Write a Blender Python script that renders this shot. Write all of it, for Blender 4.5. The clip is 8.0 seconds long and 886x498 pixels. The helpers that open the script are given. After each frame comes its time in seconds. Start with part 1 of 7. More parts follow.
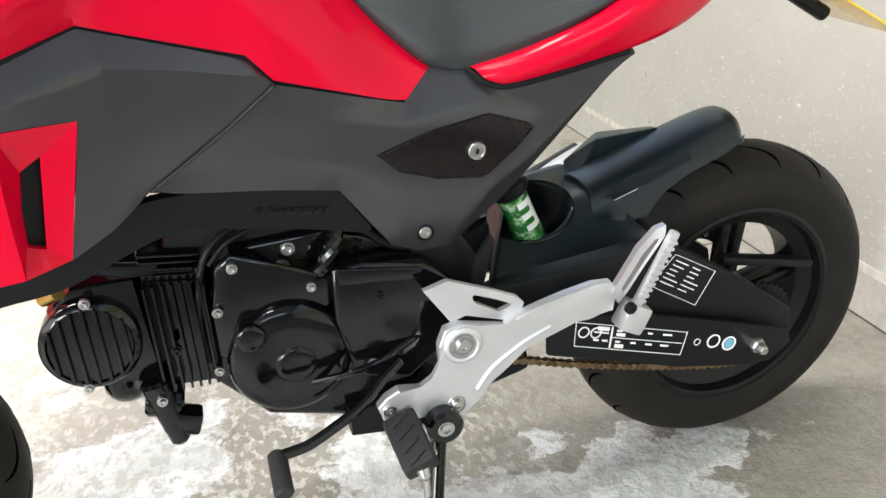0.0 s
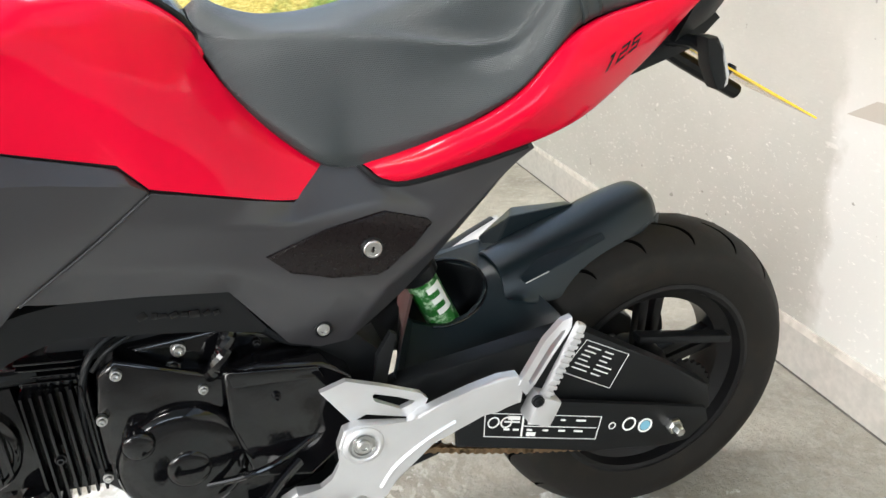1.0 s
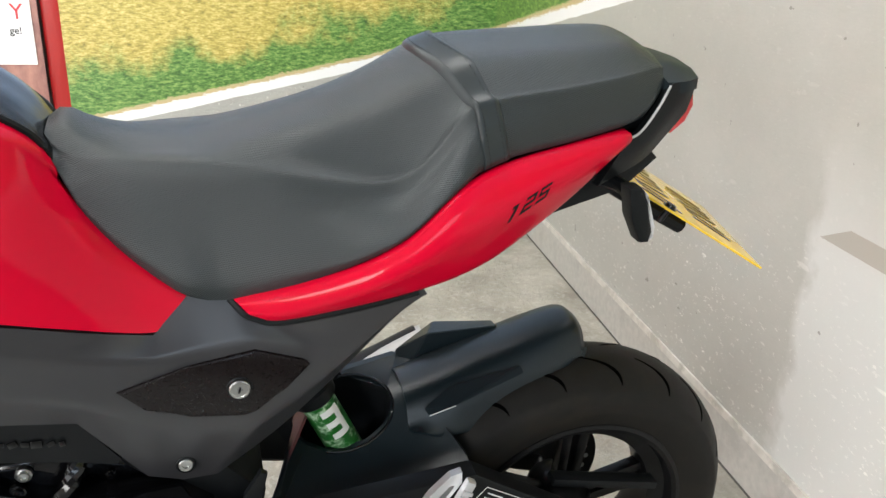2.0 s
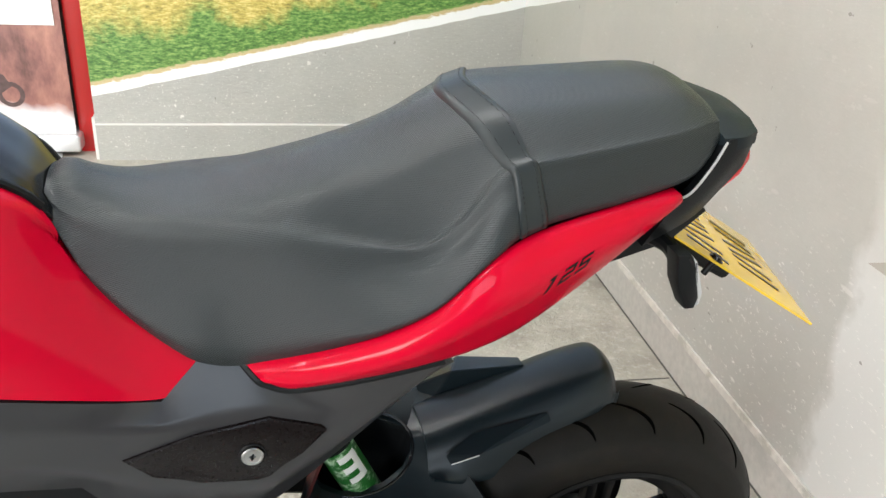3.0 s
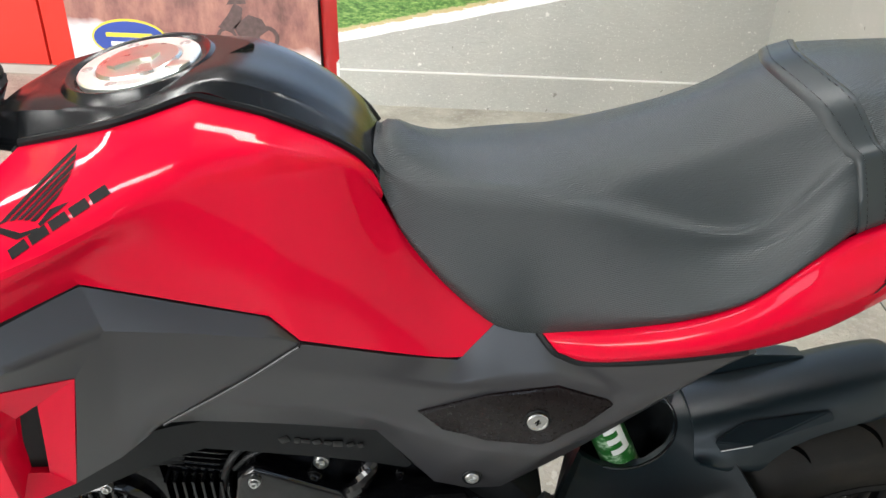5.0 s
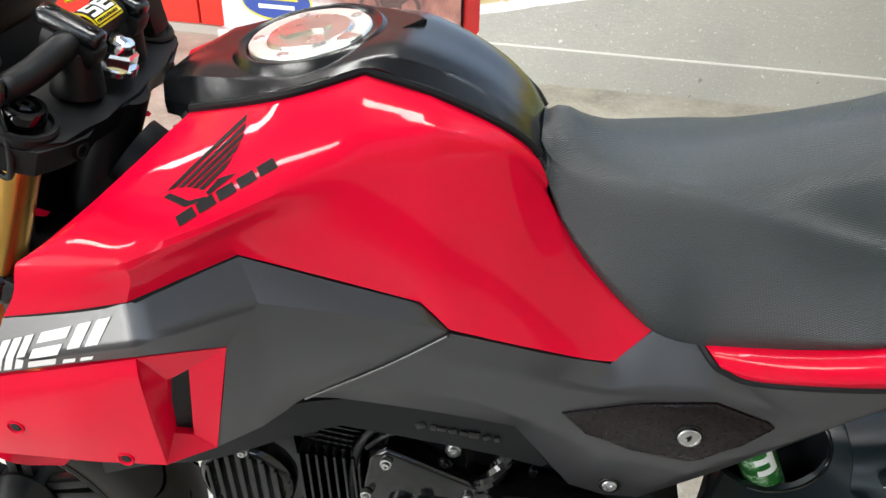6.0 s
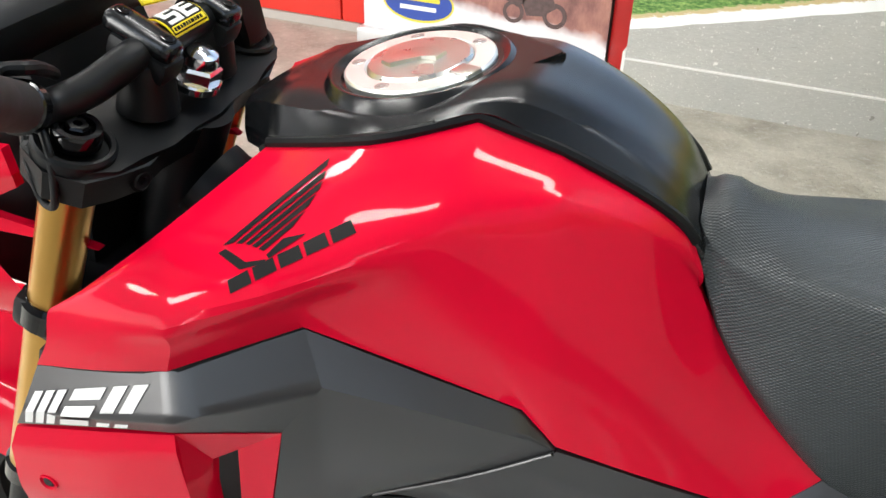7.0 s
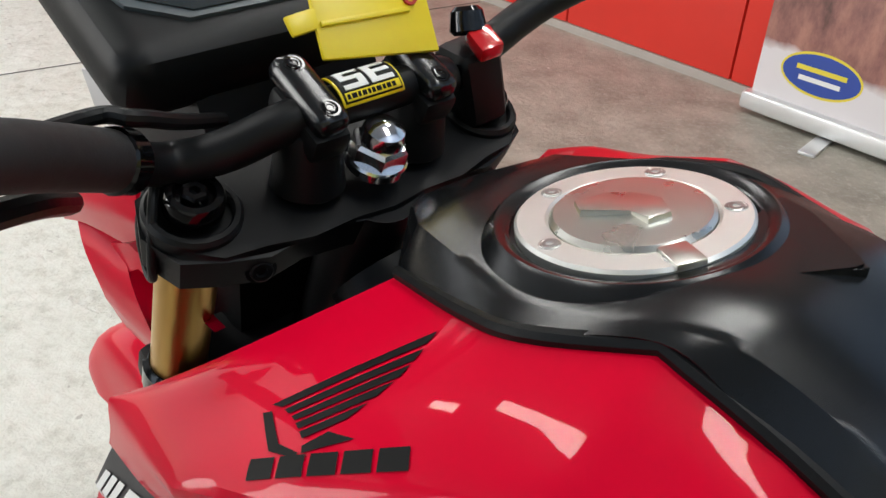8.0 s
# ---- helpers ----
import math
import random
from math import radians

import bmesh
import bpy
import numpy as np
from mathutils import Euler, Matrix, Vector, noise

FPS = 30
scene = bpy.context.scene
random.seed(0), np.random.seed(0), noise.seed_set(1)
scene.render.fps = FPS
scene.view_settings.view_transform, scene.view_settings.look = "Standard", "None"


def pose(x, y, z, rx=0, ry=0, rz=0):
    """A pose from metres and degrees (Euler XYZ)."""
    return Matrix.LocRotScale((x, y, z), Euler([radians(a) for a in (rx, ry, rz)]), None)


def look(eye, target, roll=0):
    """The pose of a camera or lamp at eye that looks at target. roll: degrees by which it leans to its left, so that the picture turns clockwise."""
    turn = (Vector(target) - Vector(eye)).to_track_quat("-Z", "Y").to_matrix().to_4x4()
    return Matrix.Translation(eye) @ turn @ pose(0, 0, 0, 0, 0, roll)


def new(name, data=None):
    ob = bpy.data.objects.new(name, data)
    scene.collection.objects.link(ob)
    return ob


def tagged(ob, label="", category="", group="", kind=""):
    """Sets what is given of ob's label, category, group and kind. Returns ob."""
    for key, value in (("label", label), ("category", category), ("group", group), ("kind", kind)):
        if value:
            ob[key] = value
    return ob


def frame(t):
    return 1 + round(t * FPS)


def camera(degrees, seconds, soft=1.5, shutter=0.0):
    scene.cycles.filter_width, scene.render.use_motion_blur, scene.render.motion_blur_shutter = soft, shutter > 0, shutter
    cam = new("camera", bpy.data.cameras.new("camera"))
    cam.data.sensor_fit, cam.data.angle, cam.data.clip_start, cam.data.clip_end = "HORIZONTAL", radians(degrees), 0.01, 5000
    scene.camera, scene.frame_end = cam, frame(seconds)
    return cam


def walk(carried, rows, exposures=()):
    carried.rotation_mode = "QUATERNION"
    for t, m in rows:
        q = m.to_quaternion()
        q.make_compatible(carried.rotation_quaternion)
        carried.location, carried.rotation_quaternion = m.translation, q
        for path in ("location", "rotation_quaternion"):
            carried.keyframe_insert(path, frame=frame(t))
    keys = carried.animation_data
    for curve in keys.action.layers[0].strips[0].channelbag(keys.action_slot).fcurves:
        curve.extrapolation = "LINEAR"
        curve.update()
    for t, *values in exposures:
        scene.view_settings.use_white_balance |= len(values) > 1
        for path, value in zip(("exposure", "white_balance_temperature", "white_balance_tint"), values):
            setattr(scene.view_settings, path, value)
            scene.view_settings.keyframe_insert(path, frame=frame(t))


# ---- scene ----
from mathutils.bvhtree import BVHTree

cam = camera(55.8, 8.0)
PATH = [
    (0, (0.5046, 1.0811, 0.8108), (0.8363, 2.7887, 0.0728), -2.7),
    (0.5, (0.5377, 1.1038, 0.8297), (0.8666, 2.8161, 0.1002), -3.2),
    (1, (0.5991, 1.1264, 0.8874), (1.0045, 2.8265, 0.1673), -2.3),
    (1.5, (0.6974, 1.1841, 0.9403), (1.0839, 2.8936, 0.2315), -0.7),
    (2, (0.7673, 1.2247, 0.9904), (1.1236, 2.9408, 0.2835), 2.3),
    (2.2, (0.7758, 1.2446, 1.0111), (1.1132, 2.9607, 0.2948), 2.7),
    (3.3, (0.7711, 1.3419, 1.0745), (1.0764, 2.9881, 0.1975), 3.4),
    (3.5, (0.7721, 1.3428, 1.0726), (1.0726, 2.9749, 0.1682), 3.2),
    (4, (0.7598, 1.3466, 1.0735), (0.9960, 2.9815, 0.1559), 2.6),
    (4.5, (0.7173, 1.3504, 1.0754), (0.7976, 2.9938, 0.1455), 1.6),
    (5, (0.6728, 1.3495, 1.0811), (0.5519, 2.9843, 0.1408), 1.0),
    (6.3, (0.6057, 1.4071, 1.0716), (0.2136, 2.9607, 0.0690), 1.4),
    (6.5, (0.5916, 1.4326, 1.0622), (0.1852, 2.9881, 0.0671), 1.8),
    (7, (0.5925, 1.5271, 1.0508), (-0.0359, 3.0051, 0.0548), 1.7),
    (7.5, (0.6246, 1.6519, 1.0499), (-0.4016, 2.9011, 0.0718), 2.2),
    (8, (0.5632, 1.7520, 1.0329), (-0.6955, 2.7811, 0.0680), 3.3),
]
walk(cam, [(t, look(eye, target, roll)) for t, eye, target, roll in PATH], exposures=[(0.0, 0.36), (1.0, 0.40), (1.5, 0.06), (2.0, -0.06), (3.5, 0.05), (5.0, 0.08), (6.5, 0.02), (7.0, -0.1), (7.5, -0.40), (8.0, -0.90)])

# ---- world and light ----
world = bpy.data.worlds.new("sky")
scene.world = world
world.use_nodes = True
wn = world.node_tree.nodes
sky = wn.new("ShaderNodeTexSky")
sky.sky_type = 'NISHITA'
sky.sun_disc = False
sky.sun_elevation, sky.sun_rotation = radians(40), radians(250)
world.node_tree.links.new(sky.outputs[0], wn["Background"].inputs[0])
wn["Background"].inputs[1].default_value = 0.12


def area_light(name, m, sx, sy, watts, colour):
    d = bpy.data.lights.new(name, 'AREA')
    d.shape, d.size, d.size_y, d.energy, d.color = 'RECTANGLE', sx, sy, watts, colour
    o = new(name, d)
    o.matrix_world = m
    return o


# daylight through the shop's open front, and the ceiling panels' own light
area_light("shopfront_daylight", look((-4.85, -0.2, 1.45), (0.5, 0.8, 0.9)), 7.0, 2.5, 125, (0.99, 0.98, 0.955))
area_light("street_daylight", look((0.05, -3.85, 2.2), (0.05, 2.0, 1.2)), 2.6, 1.0, 42, (0.74, 0.87, 1.0))
area_light("doorway_daylight", look((-3.3, -3.85, 1.12), (-3.0, 2.0, 0.9)), 2.9, 2.2, 360, (0.99, 0.985, 0.965))
PANELS = [(-2.6, 0.6), (-0.7, 1.0), (-2.6, 3.0), (-0.5, 3.2), (0.9, 2.5)]
for px, py in PANELS:
    area_light("ceiling_panel_light", pose(px, py, 2.93), 1.15, 0.26, 38, (0.985, 0.985, 0.955))


# ---- materials ----
def material(name, base, rough=0.5, metal=0.0, coat=0.0, vary=0.12, scale=30.0, bump=0.0, bump_scale=300.0, stain=None, stain_scale=4.0, stain_at=0.55, ior=1.5, spec=0.5):
    m = bpy.data.materials.new(name)
    m.use_nodes = True
    n, l = m.node_tree.nodes, m.node_tree.links
    b = n["Principled BSDF"]
    b.inputs["Roughness"].default_value, b.inputs["Metallic"].default_value = rough, metal
    b.inputs["Coat Weight"].default_value, b.inputs["Coat Roughness"].default_value = coat, 0.03
    b.inputs["IOR"].default_value = ior
    b.inputs["Specular IOR Level"].default_value = spec
    co = n.new("ShaderNodeTexCoord")
    t1 = n.new("ShaderNodeTexNoise")
    t1.inputs["Scale"].default_value, t1.inputs["Detail"].default_value = scale, 6
    l.new(co.outputs["Object"], t1.inputs["Vector"])
    mix = n.new("ShaderNodeMix")
    mix.data_type = 'RGBA'
    mix.inputs["A"].default_value = (*[c * (1 - vary) for c in base], 1)
    mix.inputs["B"].default_value = (*[min(1, c * (1 + vary)) for c in base], 1)
    l.new(t1.outputs["Fac"], mix.inputs["Factor"])
    colour = mix.outputs["Result"]
    if stain:
        t2 = n.new("ShaderNodeTexNoise")
        t2.inputs["Scale"].default_value, t2.inputs["Detail"].default_value, t2.inputs["Roughness"].default_value = stain_scale, 8, 0.65
        l.new(co.outputs["Object"], t2.inputs["Vector"])
        ramp = n.new("ShaderNodeValToRGB")
        ramp.color_ramp.elements[0].position, ramp.color_ramp.elements[1].position = stain_at, stain_at + 0.1
        l.new(t2.outputs["Fac"], ramp.inputs["Fac"])
        mx = n.new("ShaderNodeMix")
        mx.data_type = 'RGBA'
        l.new(ramp.outputs["Color"], mx.inputs["Factor"])
        l.new(colour, mx.inputs["A"])
        mx.inputs["B"].default_value = (*stain, 1)
        colour = mx.outputs["Result"]
    l.new(colour, b.inputs["Base Color"])
    rr = n.new("ShaderNodeMapRange")
    rr.inputs["To Min"].default_value, rr.inputs["To Max"].default_value = max(0.02, rough * 0.85), min(1, rough * 1.15)
    l.new(t1.outputs["Fac"], rr.inputs["Value"])
    l.new(rr.outputs["Result"], b.inputs["Roughness"])
    if bump:
        t3 = n.new("ShaderNodeTexNoise")
        t3.inputs["Scale"].default_value, t3.inputs["Detail"].default_value = bump_scale, 3
        l.new(co.outputs["Object"], t3.inputs["Vector"])
        bp = n.new("ShaderNodeBump")
        bp.inputs["Strength"].default_value, bp.inputs["Distance"].default_value = bump, 0.001
        l.new(t3.outputs["Fac"], bp.inputs["Height"])
        l.new(bp.outputs["Normal"], b.inputs["Normal"])
    return m


M = {}
M["red"] = material("red_paint", (0.60, 0.0011, 0.024), 0.35, coat=0.36, vary=0.03, scale=6, spec=0.03)
M["grey"] = material("grey_plastic", (0.026, 0.0255, 0.028), 0.30, vary=0.06, scale=900, bump=0.08, bump_scale=1500, spec=0.65)
M["satin_black"] = material("satin_black_plastic", (0.0048, 0.0055, 0.0065), 0.22, vary=0.1, scale=500, bump=0.06, bump_scale=1500, spec=0.5)
M["black"] = material("black_plastic", (0.0045, 0.0052, 0.006), 0.45, vary=0.15, scale=200, bump=0.12, bump_scale=1200, spec=0.22)
M["dark_green"] = material("dark_moulded_plastic", (0.0055, 0.0105, 0.0135), 0.34, vary=0.12, scale=300, bump=0.10, bump_scale=1300, spec=0.42)
M["cowl_black"] = material("cowl_plastic", (0.012, 0.018, 0.021), 0.5, vary=0.1, scale=300, bump=0.1, bump_scale=1300, spec=0.2)
M["gloss_black"] = material("gloss_black_enamel", (0.0025, 0.0025, 0.003), 0.09, vary=0.2, scale=60, bump=0.35, bump_scale=45, spec=0.42)
M["rubber"] = material("tyre_rubber", (0.0105, 0.0095, 0.0082), 0.6, vary=0.35, scale=60, bump=0.3, bump_scale=500, spec=0.18, stain=(0.0145, 0.0122, 0.0095), stain_scale=11, stain_at=0.52)
M["soft_rubber"] = material("peg_rubber", (0.010, 0.010, 0.0105), 0.7, vary=0.2, scale=120, bump=0.2, bump_scale=900)
M["alu"] = material("brushed_aluminium", (0.62, 0.62, 0.63), 0.42, metal=0.75, vary=0.05, scale=40, bump=0.08, bump_scale=600)
M["steel"] = material("zinc_steel", (0.5, 0.5, 0.49), 0.3, metal=1.0, vary=0.15, scale=60)
M["chrome"] = material("chrome", (0.8, 0.8, 0.82), 0.15, metal=1.0, vary=0.03)
M["cap_ring"] = material("cap_ring_aluminium", (0.86, 0.87, 0.83), 0.36, metal=0.8, vary=0.04, scale=80)
M["cap_lid"] = material("cap_lid_steel", (0.68, 0.67, 0.62), 0.28, metal=1.0, vary=0.05, scale=40)
M["gold"] = material("gold_anodised", (0.62, 0.36, 0.09), 0.3, metal=1.0, vary=0.06, scale=30)
M["chain"] = material("chain_bronze", (0.24, 0.165, 0.095), 0.42, metal=0.8, vary=0.3, scale=150)
M["rim"] = material("satin_black_rim", (0.004, 0.004, 0.0045), 0.35, vary=0.15, scale=100, spec=0.25)
M["white"] = material("white_print", (0.78, 0.78, 0.76), 0.5, vary=0.03)
M["print_black"] = material("black_print", (0.006, 0.006, 0.006), 0.5, vary=0.05, spec=0.15)
M["worn_print"] = material("worn_dark_print", (0.055, 0.040, 0.018), 0.35, vary=0.5, scale=150)
M["print_brown"] = material("dark_brown_print", (0.085, 0.048, 0.045), 0.4, vary=0.7, scale=60)
M["print_blue"] = material("pale_blue_print", (0.16, 0.38, 0.50), 0.4, vary=0.05)
M["heat_shield"] = material("grey_heat_shield", (0.42, 0.42, 0.41), 0.5, metal=0.3, vary=0.1, scale=40)
M["yellow"] = material("yellow_plastic", (0.80, 0.62, 0.01), 0.35, vary=0.05)
M["plate_yellow"] = material("plate_yellow", (0.85, 0.55, 0.03), 0.25, coat=0.5, vary=0.04)
M["green"] = material("green_decal", (0.015, 0.13, 0.02), 0.3, coat=0.3, vary=0.6, scale=90, stain=(0.45, 0.62, 0.42), stain_scale=60, stain_at=0.5)
M["red_lens"] = material("red_lens", (0.55, 0.01, 0.015), 0.12, coat=1.0, vary=0.1, scale=150, bump=0.3, bump_scale=500)
M["smoke_lens"] = material("dark_reflector", (0.005, 0.0028, 0.003), 0.28, coat=0.12, vary=0.3, scale=300, bump=0.3, bump_scale=800, spec=0.2)
M["clear_lens"] = material("clear_lens", (0.5, 0.5, 0.5), 0.1, coat=1.0, vary=0.1, scale=200)
M["brass"] = material("brass", (0.6, 0.4, 0.12), 0.3, metal=1.0, vary=0.1)
M["frame_grey"] = material("display_frame_plastic", (0.045, 0.06, 0.07), 0.4, vary=0.1, scale=200)
M["screen"] = material("display_glass", (0.02, 0.028, 0.032), 0.08, coat=1.0, vary=0.05)
M["logo_blue"] = material("logo_blue", (0.02, 0.06, 0.32), 0.4, vary=0.05)
M["logo_yellow"] = material("logo_yellow", (0.75, 0.62, 0.05), 0.4, vary=0.05)
M["red_door"] = material("red_door_paint", (0.70, 0.035, 0.022), 0.4, vary=0.06, scale=8, bump=0.1, bump_scale=200)
M["red_post"] = material("red_post_paint", (0.45, 0.012, 0.012), 0.3, coat=0.3, vary=0.1, scale=12)
M["plaster"] = material("grey_plaster", (0.30, 0.30, 0.29), 0.8, vary=0.06, scale=6, bump=0.2, bump_scale=80)
M["ceiling_paint"] = material("ceiling_paint", (0.28, 0.30, 0.32), 0.9, vary=0.06, scale=4)
M["white_edge"] = material("white_edging", (0.70, 0.69, 0.66), 0.7, vary=0.08, scale=30)
M["worn_edge"] = material("worn_pale_edging", (0.56, 0.54, 0.49), 0.75, vary=0.35, scale=35, bump=0.3, bump_scale=120, stain=(0.42, 0.41, 0.36), stain_scale=14, stain_at=0.5)
M["sill"] = material("sill_concrete", (0.42, 0.38, 0.34), 0.8, vary=0.12, scale=20, bump=0.2, bump_scale=100)
M["skirting_grey"] = material("skirting_print", (0.42, 0.41, 0.375), 0.6, vary=0.22, scale=60, bump=0.3, bump_scale=90, stain=(0.37, 0.36, 0.33), stain_scale=9)
M["joint_fill"] = material("joint_filler", (0.09, 0.085, 0.075), 0.8, vary=0.4, scale=40)
M["banner_alu"] = material("banner_aluminium", (0.7, 0.71, 0.71), 0.35, metal=0.6, vary=0.05)
M["paper"] = material("paper", (0.8, 0.8, 0.79), 0.6, vary=0.03)
M["paper_red"] = material("red_print", (0.62, 0.05, 0.06), 0.5, vary=0.05)


def seat_material():
    """Vinyl with a fine pressed weave that runs aslant along the seat."""
    m = material("seat_vinyl", (0.0225, 0.0275, 0.029), 0.39, vary=0.1, scale=20, spec=0.45)
    n, l = m.node_tree.nodes, m.node_tree.links
    b = n["Principled BSDF"]
    co = n.new("ShaderNodeTexCoord")
    v = n.new("ShaderNodeMapping")
    v.inputs["Rotation"].default_value = (0, 0, radians(38))
    v.inputs["Scale"].default_value = (1.0, 1.9, 1.0)
    l.new(co.outputs["UV"], v.inputs["Vector"])
    t = n.new("ShaderNodeTexVoronoi")
    t.voronoi_dimensions = '2D'
    t.inputs["Scale"].default_value, t.inputs["Randomness"].default_value = 330, 0.12
    l.new(v.outputs["Vector"], t.inputs["Vector"])
    bp = n.new("ShaderNodeBump")
    bp.inputs["Strength"].default_value, bp.inputs["Distance"].default_value = 0.62, 0.0010
    bp.invert = True
    l.new(t.outputs["Distance"], bp.inputs["Height"])
    l.new(bp.outputs["Normal"], b.inputs["Normal"])
    return m


M["strap"] = material("strap_vinyl", (0.0225, 0.0275, 0.029), 0.40, vary=0.1, scale=40, bump=0.12, bump_scale=900, spec=0.36)
M["seat"] = seat_material()


def ramp_node(n, stops, interp='LINEAR'):
    r = n.new("ShaderNodeValToRGB")
    r.color_ramp.interpolation = interp
    e = r.color_ramp.elements
    e[0].position, e[0].color = stops[0][0], (*stops[0][1], 1)
    e[1].position, e[1].color = stops[-1][0], (*stops[-1][1], 1)
    for p, c in stops[1:-1]:
        k = e.new(p)
        k.color = (*c, 1)
    return r


def mix_rgb(n, l, fac, a, b):
    x = n.new("ShaderNodeMix")
    x.data_type = 'RGBA'
    for sock, v in (("Factor", fac), ("A", a), ("B", b)):
        if isinstance(v, (int, float)):
            x.inputs[sock].default_value = v
        elif isinstance(v, tuple):
            x.inputs[sock].default_value = (*v, 1)
        else:
            l.new(v, x.inputs[sock])
    return x.outputs["Result"]


def math_node(n, l, op, a, b=0.0, clamp=False):
    x = n.new("ShaderNodeMath")
    x.operation, x.use_clamp = op, clamp
    for i, v in enumerate((a, b)):
        if isinstance(v, (int, float)):
            x.inputs[i].default_value = v
        else:
            l.new(v, x.inputs[i])
    return x.outputs[0]


def noise_node(n, l, vec, scale, detail=5, rough=0.6, stretch=None):
    if stretch:
        mp = n.new("ShaderNodeMapping")
        mp.inputs["Scale"].default_value = stretch[:3]
        if len(stretch) > 3:
            mp.inputs["Rotation"].default_value = stretch[3]
        l.new(vec, mp.inputs["Vector"])
        vec = mp.outputs["Vector"]
    t = n.new("ShaderNodeTexNoise")
    t.inputs["Scale"].default_value, t.inputs["Detail"].default_value, t.inputs["Roughness"].default_value = scale, detail, rough
    l.new(vec, t.inputs["Vector"])
    return t.outputs["Fac"]


def mural_material():
    """A printed wall mural of a race track: dry and green grass above a white kerb line, asphalt below. h runs along the walls, z up."""
    m = bpy.data.materials.new("track_mural_print")
    m.use_nodes = True
    n, l = m.node_tree.nodes, m.node_tree.links
    b = n["Principled BSDF"]
    b.inputs["Roughness"].default_value = 0.42
    co = n.new("ShaderNodeTexCoord")
    vec = co.outputs["Object"]
    sep = n.new("ShaderNodeSeparateXYZ")
    l.new(vec, sep.inputs[0])
    # length along both walls: x on the back wall, then on round the corner
    h = math_node(n, l, 'SUBTRACT', sep.outputs[0], math_node(n, l, 'SUBTRACT', sep.outputs[1], 4.344))
    z = sep.outputs[2]
    # kerb line height: rises along the wall
    line = math_node(n, l, 'MINIMUM', math_node(n, l, 'ADD', math_node(n, l, 'MULTIPLY', h, 0.224), 0.222), 1.05)
    wob = noise_node(n, l, vec, 9, 4)
    d = math_node(n, l, 'SUBTRACT', z, math_node(n, l, 'ADD', line, math_node(n, l, 'MULTIPLY', math_node(n, l, 'SUBTRACT', wob, 0.5), 0.012)))
    # asphalt
    a1 = noise_node(n, l, vec, 3.0, 6, 0.6)
    a2 = noise_node(n, l, vec, 90, 3, 0.7)
    asphalt = ramp_node(n, [(0.25, (0.33, 0.33, 0.305)), (0.75, (0.43, 0.425, 0.385))])
    l.new(a1, asphalt.inputs["Fac"])
    speck = ramp_node(n, [(0.70, (0, 0, 0)), (0.76, (1, 1, 1))])
    l.new(noise_node(n, l, vec, 55, 2, 0.5, (0.6, 0.6, 1.6)), speck.inputs["Fac"])
    road = mix_rgb(n, l, math_node(n, l, 'MULTIPLY', speck.outputs["Color"], 0.5), asphalt.outputs["Color"], (0.62, 0.62, 0.60))
    road = mix_rgb(n, l, math_node(n, l, 'MULTIPLY', math_node(n, l, 'SUBTRACT', a2, 0.3, True), 0.35), road, (0.2, 0.2, 0.19))
    # fine grain drawn out along the road
    grain = ramp_node(n, [(0.38, (0, 0, 0)), (0.62, (1, 1, 1))])
    l.new(noise_node(n, l, vec, 130, 4, 0.75, (0.35, 0.35, 2.2)), grain.inputs["Fac"])
    road = mix_rgb(n, l, math_node(n, l, 'MULTIPLY', grain.outputs["Color"], 0.22), road, (0.60, 0.60, 0.56))
    crack = ramp_node(n, [(0.655, (0, 0, 0)), (0.68, (1, 1, 1))])
    l.new(noise_node(n, l, vec, 26, 5, 0.7, (0.4, 0.4, 2.4)), crack.inputs["Fac"])
    road = mix_rgb(n, l, math_node(n, l, 'MULTIPLY', crack.outputs["Color"], 0.35), road, (0.22, 0.22, 0.20))
    # the print pales towards the corner and on the side wall
    pale = n.new("ShaderNodeMapRange")
    pale.inputs["From Min"].default_value, pale.inputs["From Max"].default_value = 0.6, 2.3
    pale.inputs["To Min"].default_value, pale.inputs["To Max"].default_value = 0.0, 0.75
    l.new(h, pale.inputs["Value"])
    road = mix_rgb(n, l, pale.outputs["Result"], road, (0.385, 0.38, 0.345))
    # a scuffed, lighter stretch of the side wall with streaks
    streak = ramp_node(n, [(0.42, (0, 0, 0)), (0.70, (1, 1, 1))])
    l.new(noise_node(n, l, vec, 5, 7, 0.7, (1.0, 0.7, 1.0)), streak.inputs["Fac"])
    nr = n.new("ShaderNodeMapRange")
    nr.inputs["From Min"].default_value, nr.inputs["From Max"].default_value = 3.54, 3.575
    l.new(math_node(n, l, 'ADD', h, math_node(n, l, 'MULTIPLY', math_node(n, l, 'SUBTRACT', noise_node(n, l, vec, 12, 5), 0.5), 0.10)), nr.inputs["Value"])
    near = nr.outputs["Result"]
    lowr = n.new("ShaderNodeMapRange")
    lowr.inputs["From Min"].default_value, lowr.inputs["From Max"].default_value = 0.72, 0.50
    l.new(z, lowr.inputs["Value"])
    low = lowr.outputs["Result"]
    patch = math_node(n, l, 'MULTIPLY', near, low)
    road = mix_rgb(n, l, math_node(n, l, 'MULTIPLY', patch, 0.62), road, (0.66, 0.67, 0.65))
    road = mix_rgb(n, l, math_node(n, l, 'MULTIPLY', math_node(n, l, 'MULTIPLY', streak.outputs["Color"], math_node(n, l, 'GREATER_THAN', h, 2.2)), 0.16), road, (0.62, 0.61, 0.56))
    thin = n.new("ShaderNodeMapRange")
    thin.inputs["From Min"].default_value, thin.inputs["From Max"].default_value = 0.55, 0.30
